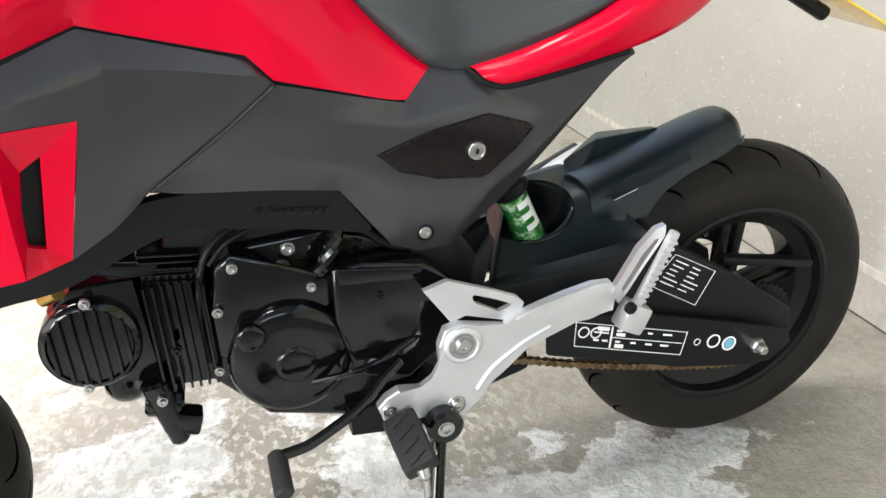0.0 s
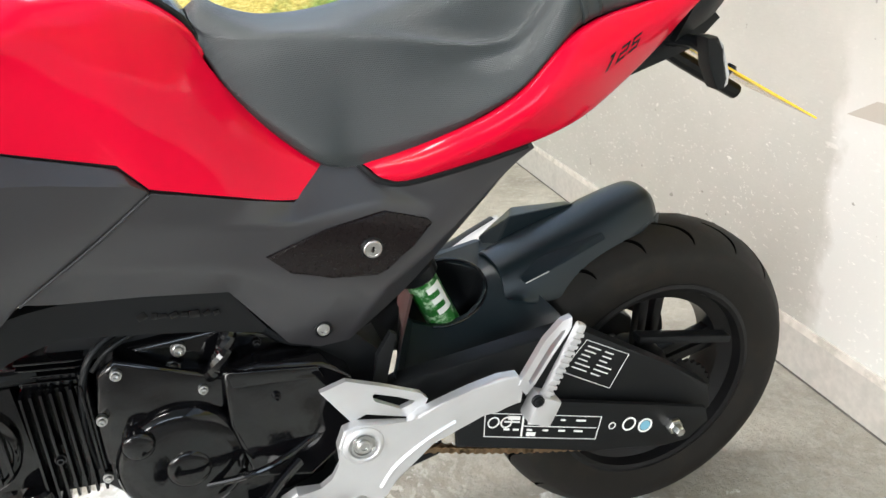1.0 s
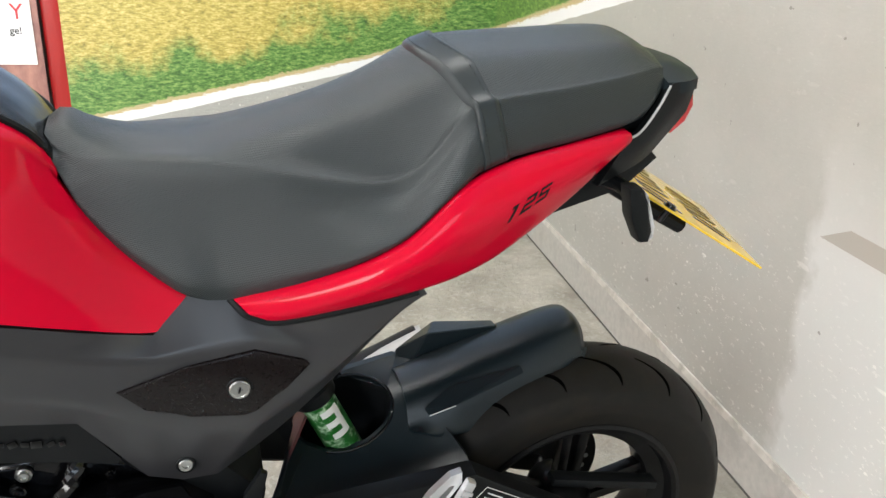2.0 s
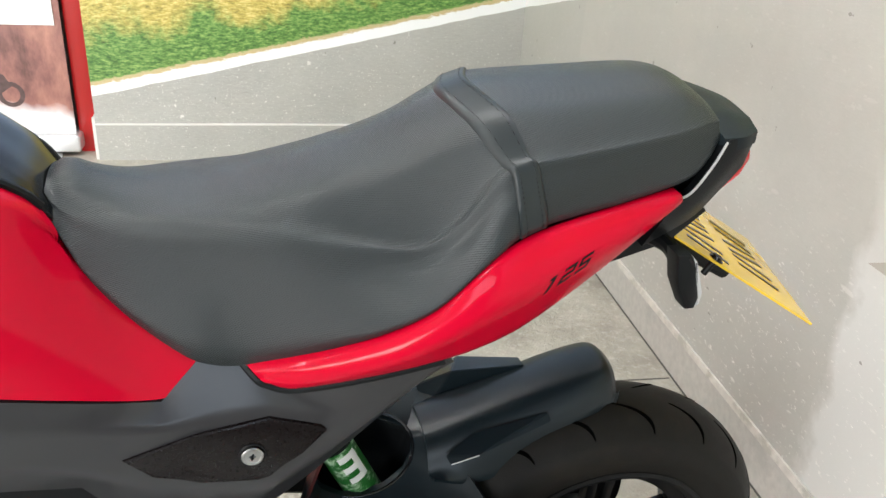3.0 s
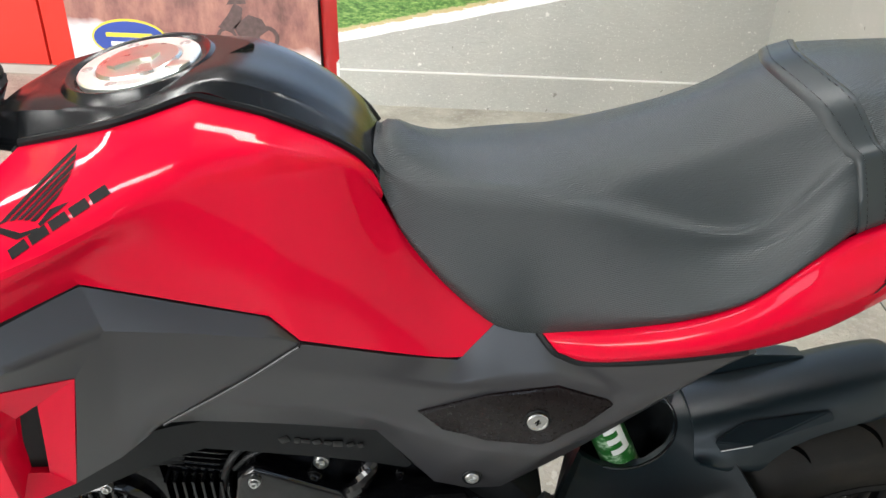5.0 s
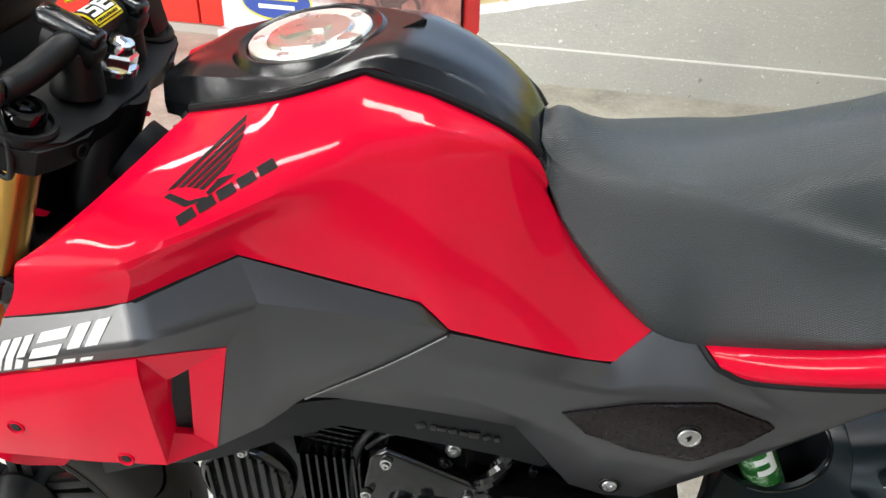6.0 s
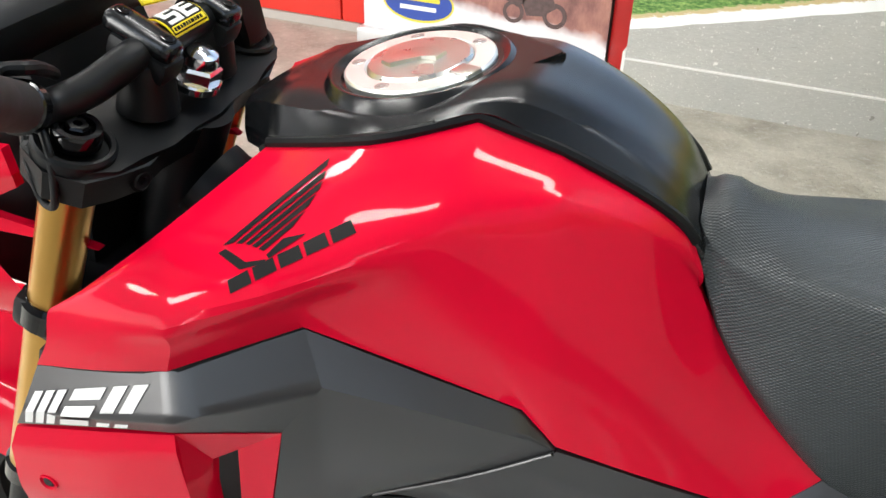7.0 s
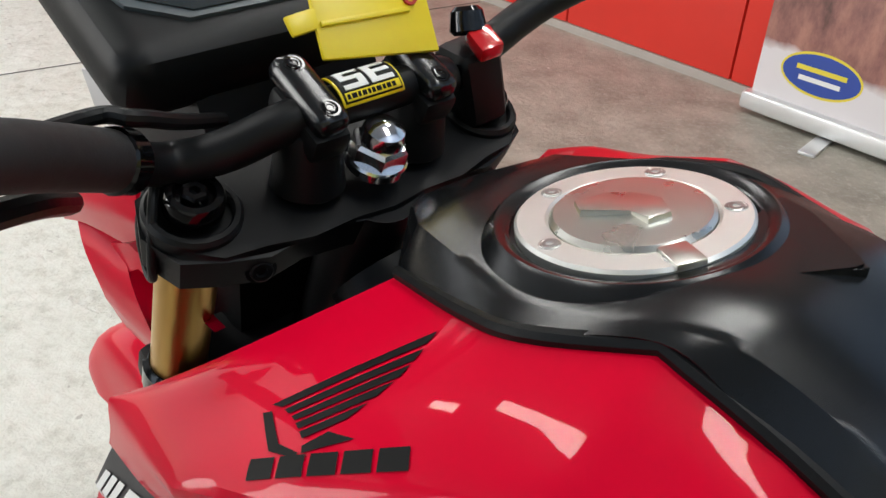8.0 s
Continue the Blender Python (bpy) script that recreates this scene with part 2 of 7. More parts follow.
    thin.inputs["To Min"].default_value = 0.12
    l.new(z, thin.inputs["Value"])
    # short pale chips and longer scratches drawn out along the wall
    for size, sharp, run, lo, amount in ((70, 3, 0.42, 0.685, 0.75), (24, 2, 0.30, 0.72, 0.6), (150, 3, 0.5, 0.64, 0.4)):
        fl = ramp_node(n, [(lo, (0, 0, 0)), (lo + 0.03, (1, 1, 1))])
        l.new(noise_node(n, l, vec, size, sharp, 0.55, (1.0, run, 1.15, (radians(6), 0, 0))), fl.inputs["Fac"])
        road = mix_rgb(n, l, math_node(n, l, 'MULTIPLY', math_node(n, l, 'MULTIPLY', fl.outputs["Color"], thin.outputs["Result"]), amount), road, (0.80, 0.79, 0.74))
    dk = ramp_node(n, [(0.735, (0, 0, 0)), (0.75, (1, 1, 1))])
    l.new(noise_node(n, l, vec, 33, 2, 0.5, (1.0, 0.9, 1.0)), dk.inputs["Fac"])
    road = mix_rgb(n, l, math_node(n, l, 'MULTIPLY', dk.outputs["Color"], 0.7), road, (0.16, 0.15, 0.13))
    # a smooth brown strip of bare board beside the pale stretch
    st = math_node(n, l, 'MULTIPLY', math_node(n, l, 'GREATER_THAN', z, 0.521), math_node(n, l, 'LESS_THAN', z, 0.556))
    st = math_node(n, l, 'MULTIPLY', st, math_node(n, l, 'GREATER_THAN', math_node(n, l, 'SUBTRACT', h, math_node(n, l, 'MULTIPLY', math_node(n, l, 'SUBTRACT', z, 0.523), 1.9)), 3.574))
    road = mix_rgb(n, l, math_node(n, l, 'MULTIPLY', st, 0.9), road, (0.36, 0.33, 0.285))
    # grass
    g1 = noise_node(n, l, vec, 46, 8, 0.86, (0.8, 0.8, 2.2, (0, radians(28), 0)))
    g2 = noise_node(n, l, vec, 4.0, 6, 0.7)
    green = ramp_node(n, [(0.36, (0.015, 0.05, 0.010)), (0.49, (0.085, 0.21, 0.04)), (0.64, (0.36, 0.50, 0.14))])
    dry = ramp_node(n, [(0.34, (0.10, 0.095, 0.025)), (0.49, (0.47, 0.375, 0.08)), (0.66, (0.80, 0.69, 0.30))])
    l.new(g1, green.inputs["Fac"])
    l.new(g1, dry.inputs["Fac"])
    hd = math_node(n, l, 'ADD', math_node(n, l, 'MULTIPLY', math_node(n, l, 'SUBTRACT', g2, 0.5), 0.55), d)
    k = n.new("ShaderNodeMapRange")
    k.inputs["From Min"].default_value, k.inputs["From Max"].default_value = 0.13, 0.22
    l.new(hd, k.inputs["Value"])
    grass = mix_rgb(n, l, k.outputs["Result"], green.outputs["Color"], dry.outputs["Color"])
    fr = math_node(n, l, 'ADD', d, math_node(n, l, 'MULTIPLY', math_node(n, l, 'SUBTRACT', g1, 0.5), 0.05))
    col = mix_rgb(n, l, math_node(n, l, 'GREATER_THAN', d, -0.028), road, (0.80, 0.81, 0.80))
    col = mix_rgb(n, l, math_node(n, l, 'GREATER_THAN', fr, 0.008), col, (0.52, 0.42, 0.22))
    col = mix_rgb(n, l, math_node(n, l, 'GREATER_THAN', fr, 0.022), col, grass)
    # the print's sky above the banks
    sk = n.new("ShaderNodeMapRange")
    sk.inputs["From Min"].default_value, sk.inputs["From Max"].default_value = 0.45, 0.62
    l.new(math_node(n, l, 'ADD', d, math_node(n, l, 'MULTIPLY', math_node(n, l, 'SUBTRACT', g2, 0.5), 0.2)), sk.inputs["Value"])
    heaven = ramp_node(n, [(0.35, (0.30, 0.45, 0.70)), (0.65, (0.62, 0.72, 0.84))])
    l.new(noise_node(n, l, vec, 1.3, 5, 0.6, (1, 1, 2.5)), heaven.inputs["Fac"])
    col = mix_rgb(n, l, sk.outputs["Result"], col, heaven.outputs["Color"])
    l.new(col, b.inputs["Base Color"])
    bp = n.new("ShaderNodeBump")
    bp.inputs["Strength"].default_value, bp.inputs["Distance"].default_value = 0.15, 0.003
    l.new(noise_node(n, l, vec, 25, 4), bp.inputs["Height"])
    l.new(bp.outputs["Normal"], b.inputs["Normal"])
    return m


def floor_material():
    """Old concrete with flaking white paint and damp, glossy stretches."""
    m = bpy.data.materials.new("painted_concrete")
    m.use_nodes = True
    n, l = m.node_tree.nodes, m.node_tree.links
    b = n["Principled BSDF"]
    co = n.new("ShaderNodeTexCoord")
    vec = co.outputs["Object"]
    sep = n.new("ShaderNodeSeparateXYZ")
    l.new(vec, sep.inputs[0])
    base = ramp_node(n, [(0.30, (0.25, 0.228, 0.185)), (0.5, (0.385, 0.36, 0.30)), (0.72, (0.53, 0.50, 0.425))])
    l.new(noise_node(n, l, vec, 5, 9, 0.65), base.inputs["Fac"])
    grit = ramp_node(n, [(0.52, (0, 0, 0)), (0.68, (1, 1, 1))])
    l.new(noise_node(n, l, vec, 60, 5, 0.7), grit.inputs["Fac"])
    conc = mix_rgb(n, l, math_node(n, l, 'MULTIPLY', grit.outputs["Color"], 0.38), base.outputs["Color"], (0.70, 0.67, 0.61))
    pit = ramp_node(n, [(0.60, (0, 0, 0)), (0.68, (1, 1, 1))])
    l.new(noise_node(n, l, vec, 34, 6, 0.75), pit.inputs["Fac"])
    conc = mix_rgb(n, l, math_node(n, l, 'MULTIPLY', pit.outputs["Color"], 0.45), conc, (0.20, 0.185, 0.16))
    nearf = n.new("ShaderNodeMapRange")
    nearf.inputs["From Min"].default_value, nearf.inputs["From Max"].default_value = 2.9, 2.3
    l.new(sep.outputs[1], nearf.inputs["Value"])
    nearx0 = n.new("ShaderNodeMapRange")
    nearx0.inputs["From Min"].default_value, nearx0.inputs["From Max"].default_value = 0.95, 0.70
    l.new(sep.outputs[0], nearx0.inputs["Value"])
    # concrete gets darker towards the near side, between y 2.9 and 2.3
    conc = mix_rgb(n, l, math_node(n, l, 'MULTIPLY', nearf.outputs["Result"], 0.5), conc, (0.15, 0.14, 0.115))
    fleck = ramp_node(n, [(0.53, (0, 0, 0)), (0.58, (1, 1, 1))])
    l.new(noise_node(n, l, vec, 75, 3, 0.55, (1.0, 0.6, 1.0)), fleck.inputs["Fac"])
    conc = mix_rgb(n, l, math_node(n, l, 'MULTIPLY', math_node(n, l, 'MULTIPLY', fleck.outputs["Color"], math_node(n, l, 'MULTIPLY', nearf.outputs["Result"], nearx0.outputs["Result"])), 0.6), conc, (0.70, 0.68, 0.63))
    pn = noise_node(n, l, vec, 3.6, 9, 0.60)
    edge = ramp_node(n, [(0.535, (0, 0, 0)), (0.545, (1, 1, 1))])
    # more paint is left under the engine, less by the wall and the far side
    fx = n.new("ShaderNodeMapRange")
    fx.inputs["From Min"].default_value, fx.inputs["From Max"].default_value = 0.1, 1.5
    fx.inputs["To Min"].default_value, fx.inputs["To Max"].default_value = 0.13, -0.14
    l.new(sep.outputs[0], fx.inputs["Value"])
    fy = n.new("ShaderNodeMapRange")
    fy.inputs["From Min"].default_value, fy.inputs["From Max"].default_value = 2.0, 2.85
    fy.inputs["To Min"].default_value, fy.inputs["To Max"].default_value = 0.09, -0.30
    l.new(sep.outputs[1], fy.inputs["Value"])
    rag = math_node(n, l, 'MULTIPLY', math_node(n, l, 'SUBTRACT', noise_node(n, l, vec, 38, 6, 0.75), 0.5), 0.10)
    l.new(math_node(n, l, 'ADD', math_node(n, l, 'ADD', pn, rag), math_node(n, l, 'ADD', fx.outputs["Result"], fy.outputs["Result"])), edge.inputs["Fac"])
    paint = ramp_node(n, [(0.3, (0.42, 0.47, 0.45)), (0.5, (0.60, 0.63, 0.61)), (0.65, (0.77, 0.78, 0.76))])
    l.new(noise_node(n, l, vec, 3.3, 5), paint.inputs["Fac"])
    col = mix_rgb(n, l, edge.outputs["Color"], conc, paint.outputs["Color"])
    # lifted, cleaner paint along the edges of the flakes
    rim = ramp_node(n, [(0.525, (0, 0, 0)), (0.54, (1, 1, 1)), (0.575, (0.6, 0.6, 0.6)), (0.60, (0, 0, 0))])
    l.new(edge.inputs["Fac"].links[0].from_socket, rim.inputs["Fac"])
    col = mix_rgb(n, l, math_node(n, l, 'MULTIPLY', rim.outputs["Color"], 0.8), col, (0.76, 0.77, 0.75))
    cm = n.new("ShaderNodeMapRange")
    cm.inputs["From Min"].default_value, cm.inputs["From Max"].default_value = 0.25, -0.15
    l.new(math_node(n, l, 'ADD', sep.outputs[0], math_node(n, l, 'MULTIPLY', math_node(n, l, 'SUBTRACT', noise_node(n, l, vec, 6, 6), 0.5), 0.5)), cm.inputs["Value"])
    cream = ramp_node(n, [(0.36, (0.64, 0.64, 0.555)), (0.46, (0.77, 0.775, 0.69)), (0.62, (0.85, 0.86, 0.78))])
    l.new(noise_node(n, l, vec, 24, 8, 0.72), cream.inputs["Fac"])
    dot = ramp_node(n, [(0.69, (0, 0, 0)), (0.72, (1, 1, 1))])
    l.new(noise_node(n, l, vec, 28, 3, 0.5), dot.inputs["Fac"])
    creamy = mix_rgb(n, l, math_node(n, l, 'MULTIPLY', dot.outputs["Color"], 0.6), cream.outputs["Color"], (0.33, 0.30, 0.25))
    cy = n.new("ShaderNodeMapRange")
    cy.inputs["From Min"].default_value, cy.inputs["From Max"].default_value = 3.3, 2.6
    l.new(sep.outputs[1], cy.inputs["Value"])
    nearx = math_node(n, l, 'MULTIPLY', cm.outputs["Result"], cy.outputs["Result"])
    col = mix_rgb(n, l, math_node(n, l, 'MULTIPLY', nearx, 0.85), col, creamy)
    # gritty, pitted stretch under the engine
    gx = n.new("ShaderNodeMapRange")
    gx.inputs["From Min"].default_value, gx.inputs["From Max"].default_value = -0.7, -0.1
    l.new(sep.outputs[0], gx.inputs["Value"])
    gr = ramp_node(n, [(0.43, (1, 1, 1)), (0.52, (0, 0, 0))])
    l.new(noise_node(n, l, vec, 62, 5, 0.62, (1.0, 0.7, 1.0)), gr.inputs["Fac"])
    col = mix_rgb(n, l, math_node(n, l, 'MULTIPLY', math_node(n, l, 'MULTIPLY', gr.outputs["Color"], math_node(n, l, 'MULTIPLY', gx.outputs["Result"], cy.outputs["Result"])), 0.50), col, (0.34, 0.32, 0.275))
    # unseen floor nearer than y 1.5, coloured dark to dim reflections in the bodywork
    bare = n.new("ShaderNodeMapRange")
    bare.inputs["From Min"].default_value, bare.inputs["From Max"].default_value = 1.50, 1.15
    l.new(math_node(n, l, 'ADD', sep.outputs[1], math_node(n, l, 'MULTIPLY', math_node(n, l, 'SUBTRACT', pn, 0.5), 0.7)), bare.inputs["Value"])
    # dark tones added for that unseen floor only, broken up by noise
    worn = ramp_node(n, [(0.35, (0.10, 0.095, 0.085)), (0.65, (0.19, 0.18, 0.16))])
    l.new(noise_node(n, l, vec, 7, 8, 0.65), worn.inputs["Fac"])
    col = mix_rgb(n, l, bare.outputs["Result"], col, worn.outputs["Color"])
    l.new(col, b.inputs["Base Color"])
    rg = n.new("ShaderNodeMapRange")
    rg.inputs["To Min"].default_value, rg.inputs["To Max"].default_value = 0.35, 0.75
    l.new(noise_node(n, l, vec, 2.2, 4), rg.inputs["Value"])
    l.new(rg.outputs["Result"], b.inputs["Roughness"])
    bp = n.new("ShaderNodeBump")
    bp.inputs["Strength"].default_value, bp.inputs["Distance"].default_value = 1.0, 0.008
    hh = math_node(n, l, 'ADD', noise_node(n, l, vec, 40, 6, 0.7), math_node(n, l, 'MULTIPLY', edge.outputs["Color"], 0.25))
    l.new(hh, bp.inputs["Height"])
    l.new(bp.outputs["Normal"], b.inputs["Normal"])
    return m


def banner_material():
    """A printed banner: brown and red hillside above a pale foot."""
    m = bpy.data.materials.new("banner_print")
    m.use_nodes = True
    n, l = m.node_tree.nodes, m.node_tree.links
    b = n["Principled BSDF"]
    b.inputs["Roughness"].default_value = 0.35
    co = n.new("ShaderNodeTexCoord")
    vec = co.outputs["Object"]
    sep = n.new("ShaderNodeSeparateXYZ")
    l.new(vec, sep.inputs[0])
    z = sep.outputs[2]
    hill = ramp_node(n, [(0.3, (0.06, 0.025, 0.022)), (0.5, (0.28, 0.12, 0.10)), (0.66, (0.46, 0.22, 0.16)), (0.8, (0.55, 0.30, 0.12))])
    l.new(noise_node(n, l, vec, 5.5, 8, 0.65, (1.4, 1, 0.7)), hill.inputs["Fac"])
    wave = math_node(n, l, 'MULTIPLY', math_node(n, l, 'SUBTRACT', noise_node(n, l, vec, 3.0, 4), 0.5), 0.16)
    edge = math_node(n, l, 'SUBTRACT', math_node(n, l, 'ADD', z, wave), math_node(n, l, 'ADD', math_node(n, l, 'MULTIPLY', sep.outputs[0], -0.09), 0.19))
    k = n.new("ShaderNodeMapRange")
    k.inputs["From Min"].default_value, k.inputs["From Max"].default_value = 0.0, 0.03
    l.new(edge, k.inputs["Value"])
    col = mix_rgb(n, l, k.outputs["Result"], (0.70, 0.66, 0.67), hill.outputs["Color"])
    l.new(col, b.inputs["Base Color"])
    return m


M["mural"] = mural_material()
M["floor"] = floor_material()
M["banner"] = banner_material()


# ---- mesh helpers ----
def part(name, bm, mat, parent=None, label="", angle=32):
    bmesh.ops.remove_doubles(bm, verts=bm.verts, dist=1e-6)
    bmesh.ops.recalc_face_normals(bm, faces=bm.faces)
    me = bpy.data.meshes.new(name)
    bm.to_mesh(me)
    bm.free()
    me.shade_smooth()
    me.set_sharp_from_angle(angle=radians(angle))
    me.materials.append(M[mat] if isinstance(mat, str) else mat)
    o = new(name, me)
    o.parent = parent
    return tagged(o, label)


def mirrored(ob, lift=0.0):
    """The same part on the other side of the machine; the tank's far shoulder stands higher towards the front."""
    me = ob.data.copy()
    me.transform(Matrix.Diagonal((1, -1, 1, 1)))
    for v in me.vertices:
        v.co.z += lift * v.co.y * min(1.0, max(0.0, (-0.70 - v.co.x) / 0.11))
    me.flip_normals()
    o = new(ob.name, me)
    o.parent = ob.parent
    return o


def shared(ob, m):
    """The same mesh again at another pose, under the same parent."""
    o = new(ob.name, ob.data)
    o.parent = ob.parent
    o.matrix_basis = m
    return o


def box(bm, size, m=Matrix(), bevel=0.0, seg=2):
    r = bmesh.ops.create_cube(bm, size=1.0, matrix=Matrix.Diagonal((*size, 1)))
    if bevel:
        ed = {e for v in r["verts"] for e in v.link_edges}
        g = bmesh.ops.bevel(bm, geom=list(ed), offset=bevel, segments=seg, profile=0.6, affect='EDGES')
        vs = list({v for f in g["faces"] for v in f.verts} | {v for v in r["verts"] if v.is_valid})
    else:
        vs = r["verts"]
    bmesh.ops.transform(bm, matrix=m, verts=vs)


def frame_to(p0, p1):
    d = Vector(p1) - Vector(p0)
    return Matrix.Translation(p0) @ d.to_track_quat('Z', 'Y').to_matrix().to_4x4(), d.length


def revolve(bm, profile, m=Matrix(), seg=32):
    """profile: (radius, height) pairs turned about the local z axis."""
    rings = []
    for r, h in profile:
        if r < 1e-6:
            rings.append([bm.verts.new(m @ Vector((0, 0, h)))])
        else:
            rings.append([bm.verts.new(m @ Vector((r * math.cos(2 * math.pi * i / seg), r * math.sin(2 * math.pi * i / seg), h))) for i in range(seg)])
    for a, b in zip(rings, rings[1:]):
        for i in range(seg):
            j = (i + 1) % seg
            f = [a[i % len(a)], a[j % len(a)], b[j % len(b)], b[i % len(b)]]
            f = [v for k, v in enumerate(f) if v not in f[:k]]
            if len(f) > 2:
                bm.faces.new(f)


def rod(bm, p0, p1, r, r2=None, seg=16, edge=0.0):
    m, h = frame_to(p0, p1)
    r2 = r if r2 is None else r2
    e = min(edge, h / 3, r * 0.9)
    if e:
        revolve(bm, [(0, 0), (r - e, 0), (r, e), (r2, h - e), (r2 - e, h), (0, h)], m, seg)
    else:
        revolve(bm, [(0, 0), (r, 0), (r2, h), (0, h)], m, seg)


def bend(points, n, breaks=()):
    """Points along a smooth curve through the given ones, with corners at the indices in breaks."""
    p = [np.array(q, float) for q in points]
    out = []
    for i in range(len(p) - 1):
        m0 = p[i + 1] - p[i] if i == 0 or i in breaks else (p[i + 1] - p[i - 1]) / 2
        m1 = p[i + 1] - p[i] if i + 2 == len(p) or i + 1 in breaks else (p[i + 2] - p[i]) / 2
        for k in range(n):
            t = k / n
            out.append((2 * t ** 3 - 3 * t * t + 1) * p[i] + (t ** 3 - 2 * t * t + t) * m0 + (3 * t * t - 2 * t ** 3) * p[i + 1] + (t ** 3 - t * t) * m1)
    return out + [p[-1]]


def tube(bm, points, r, n=6, seg=12, breaks=()):
    c = [Vector(q) for q in bend(points, n, breaks)]
    rings = []
    up = Vector((0.13, 0.21, 0.97))
    for i, q in enumerate(c):
        d = (c[min(i + 1, len(c) - 1)] - c[max(i - 1, 0)]).normalized()
        a = d.cross(up).normalized()
        b = d.cross(a)
        rings.append([bm.verts.new(q + r * (math.cos(2 * math.pi * k / seg) * a + math.sin(2 * math.pi * k / seg) * b)) for k in range(seg)])
    for a, b in zip(rings, rings[1:]):
        for k in range(seg):
            bm.faces.new((a[k], a[(k + 1) % seg], b[(k + 1) % seg], b[k]))
    bm.faces.new(rings[0])
    bm.faces.new(rings[-1])


def grid_solid(bm, g, off):
    """A shell from a grid of places: the outer face, an inner one at off, and the rim between."""
    a = [[bm.verts.new(Vector(q)) for q in row] for row in g]
    b = [[bm.verts.new(Vector(q) + Vector(off)) for q in row] for row in g]
    m, n = len(a), len(a[0])
    for i in range(m - 1):
        for j in range(n - 1):
            bm.faces.new((a[i][j], a[i][j + 1], a[i + 1][j + 1], a[i + 1][j]))
            bm.faces.new((b[i][j], b[i + 1][j], b[i + 1][j + 1], b[i][j + 1]))
    ring = [(0, j) for j in range(n)] + [(i, n - 1) for i in range(1, m)] + [(m - 1, j) for j in range(n - 2, -1, -1)] + [(i, 0) for i in range(m - 2, 0, -1)]
    for (i, j), (k, q) in zip(ring, ring[1:] + ring[:1]):
        bm.faces.new((a[i][j], b[i][j], b[k][q], a[k][q]))


def sheet(bm, cols, off=(0, 0.006, 0), nu=5, nv=5, bu=(), bv=()):
    """A moulded panel: cols are lines of places from its upper to its lower edge, in order along it. bu, bv: indices with a hard fold."""
    down = [bend(c, nv, bv) for c in cols]
    rows = list(zip(*down))
    g = [bend(r, nu, bu) for r in rows]
    grid_solid(bm, g, off)


def prism(bm, outline, y0, y1, bevel=0.0, seg=2):
    """A plate: an outline of (x, z), or (x, z, dy), between the depths y0 and y1."""
    pts = [(q[0], q[1], q[2] if len(q) > 2 else 0.0) for q in outline]
    a = [bm.verts.new((x, y0 + d, z)) for x, z, d in pts]
    b = [bm.verts.new((x, y1 + d, z)) for x, z, d in pts]
    fa, fb = bm.faces.new(a), bm.faces.new(b[::-1])
    for i in range(len(a)):
        j = (i + 1) % len(a)
        bm.faces.new((a[i], b[i], b[j], a[j]))
    if bevel:
        bmesh.ops.bevel(bm, geom=list(fa.edges), offset=bevel, segments=seg, profile=0.6, affect='EDGES')


def hull(bm, points):
    """A moulded block: the convex body round a few corners."""
    for q in points:
        bm.verts.new(q)
    bmesh.ops.convex_hull(bm, input=bm.verts[:])
    bmesh.ops.recalc_face_normals(bm, faces=bm.faces[:])
    bmesh.ops.bevel(bm, geom=[e for e in bm.edges if e.calc_face_angle(0.0) > 0.3], offset=0.0012, segments=2, affect='EDGES')


def ring_plate(bm, outer, inner, y_out, y_in, depth):
    """A plate with an opening: two loops of equal length, the inner at its own depth, with a wall going in."""
    def at(q, y):
        return bm.verts.new((q[0], q[2] if len(q) > 2 else y, q[1]))
    loops = [[bm.verts.new((q[0], (q[2] if len(q) > 2 else y_out) + depth, q[1])) for q in outer], [at(q, y_out) for q in outer], [at(q, y_in) for q in inner], [bm.verts.new((q[0], (q[2] if len(q) > 2 else y_in) + depth, q[1])) for q in inner]]
    for a, b in zip(loops, loops[1:]):
        for i in range(len(a)):
            j = (i + 1) % len(a)
            bm.faces.new((a[i], a[j], b[j], b[i]))


def bolt(parent, p, r=0.006, h=0.004, n=(0, -1, 0), mat="steel", name="bolt"):
    bm = bmesh.new()
    m, _ = frame_to(p, Vector(p) + Vector(n))
    revolve(bm, [(0, -0.004), (r * 1.35, -0.004), (r * 1.35, h * 0.3), (r, h * 0.35), (r, h * 0.8), (r * 0.85, h), (r * 0.5, h), (r * 0.42, h * 0.45), (0, h * 0.45)], m, 14)
    return part(name, bm, mat, parent)


def thing(name, m, label, category, group=""):
    o = new(name)
    o.matrix_world = m
    return tagged(o, label, category, group)


def plain(name, bm, mat, label, category="", kind=""):
    return tagged(part(name, bm, mat), label, category, kind=kind)


# ---- the room ----
def slab(name, lo, hi, mat, label, parent=None, bevel=0.0):
    bm = bmesh.new()
    c = [(a + b) / 2 for a, b in zip(lo, hi)]
    box(bm, [b - a for a, b in zip(lo, hi)], pose(*c), bevel)
    return tagged(part(name, bm, mat, parent), label, kind="structure") if parent is None else part(name, bm, mat, parent, label)


WX, WY, CEIL, FL = 1.583, 4.344, 3.0, -0.024
SIDE_WALL = pose(WX, WY, 0, 0, 0, 1.35) @ pose(-WX, -WY, 0)


def side_slab(*args):
    """A slab of the side wall, which is not quite square to the back wall."""
    slab(*args).matrix_world = SIDE_WALL



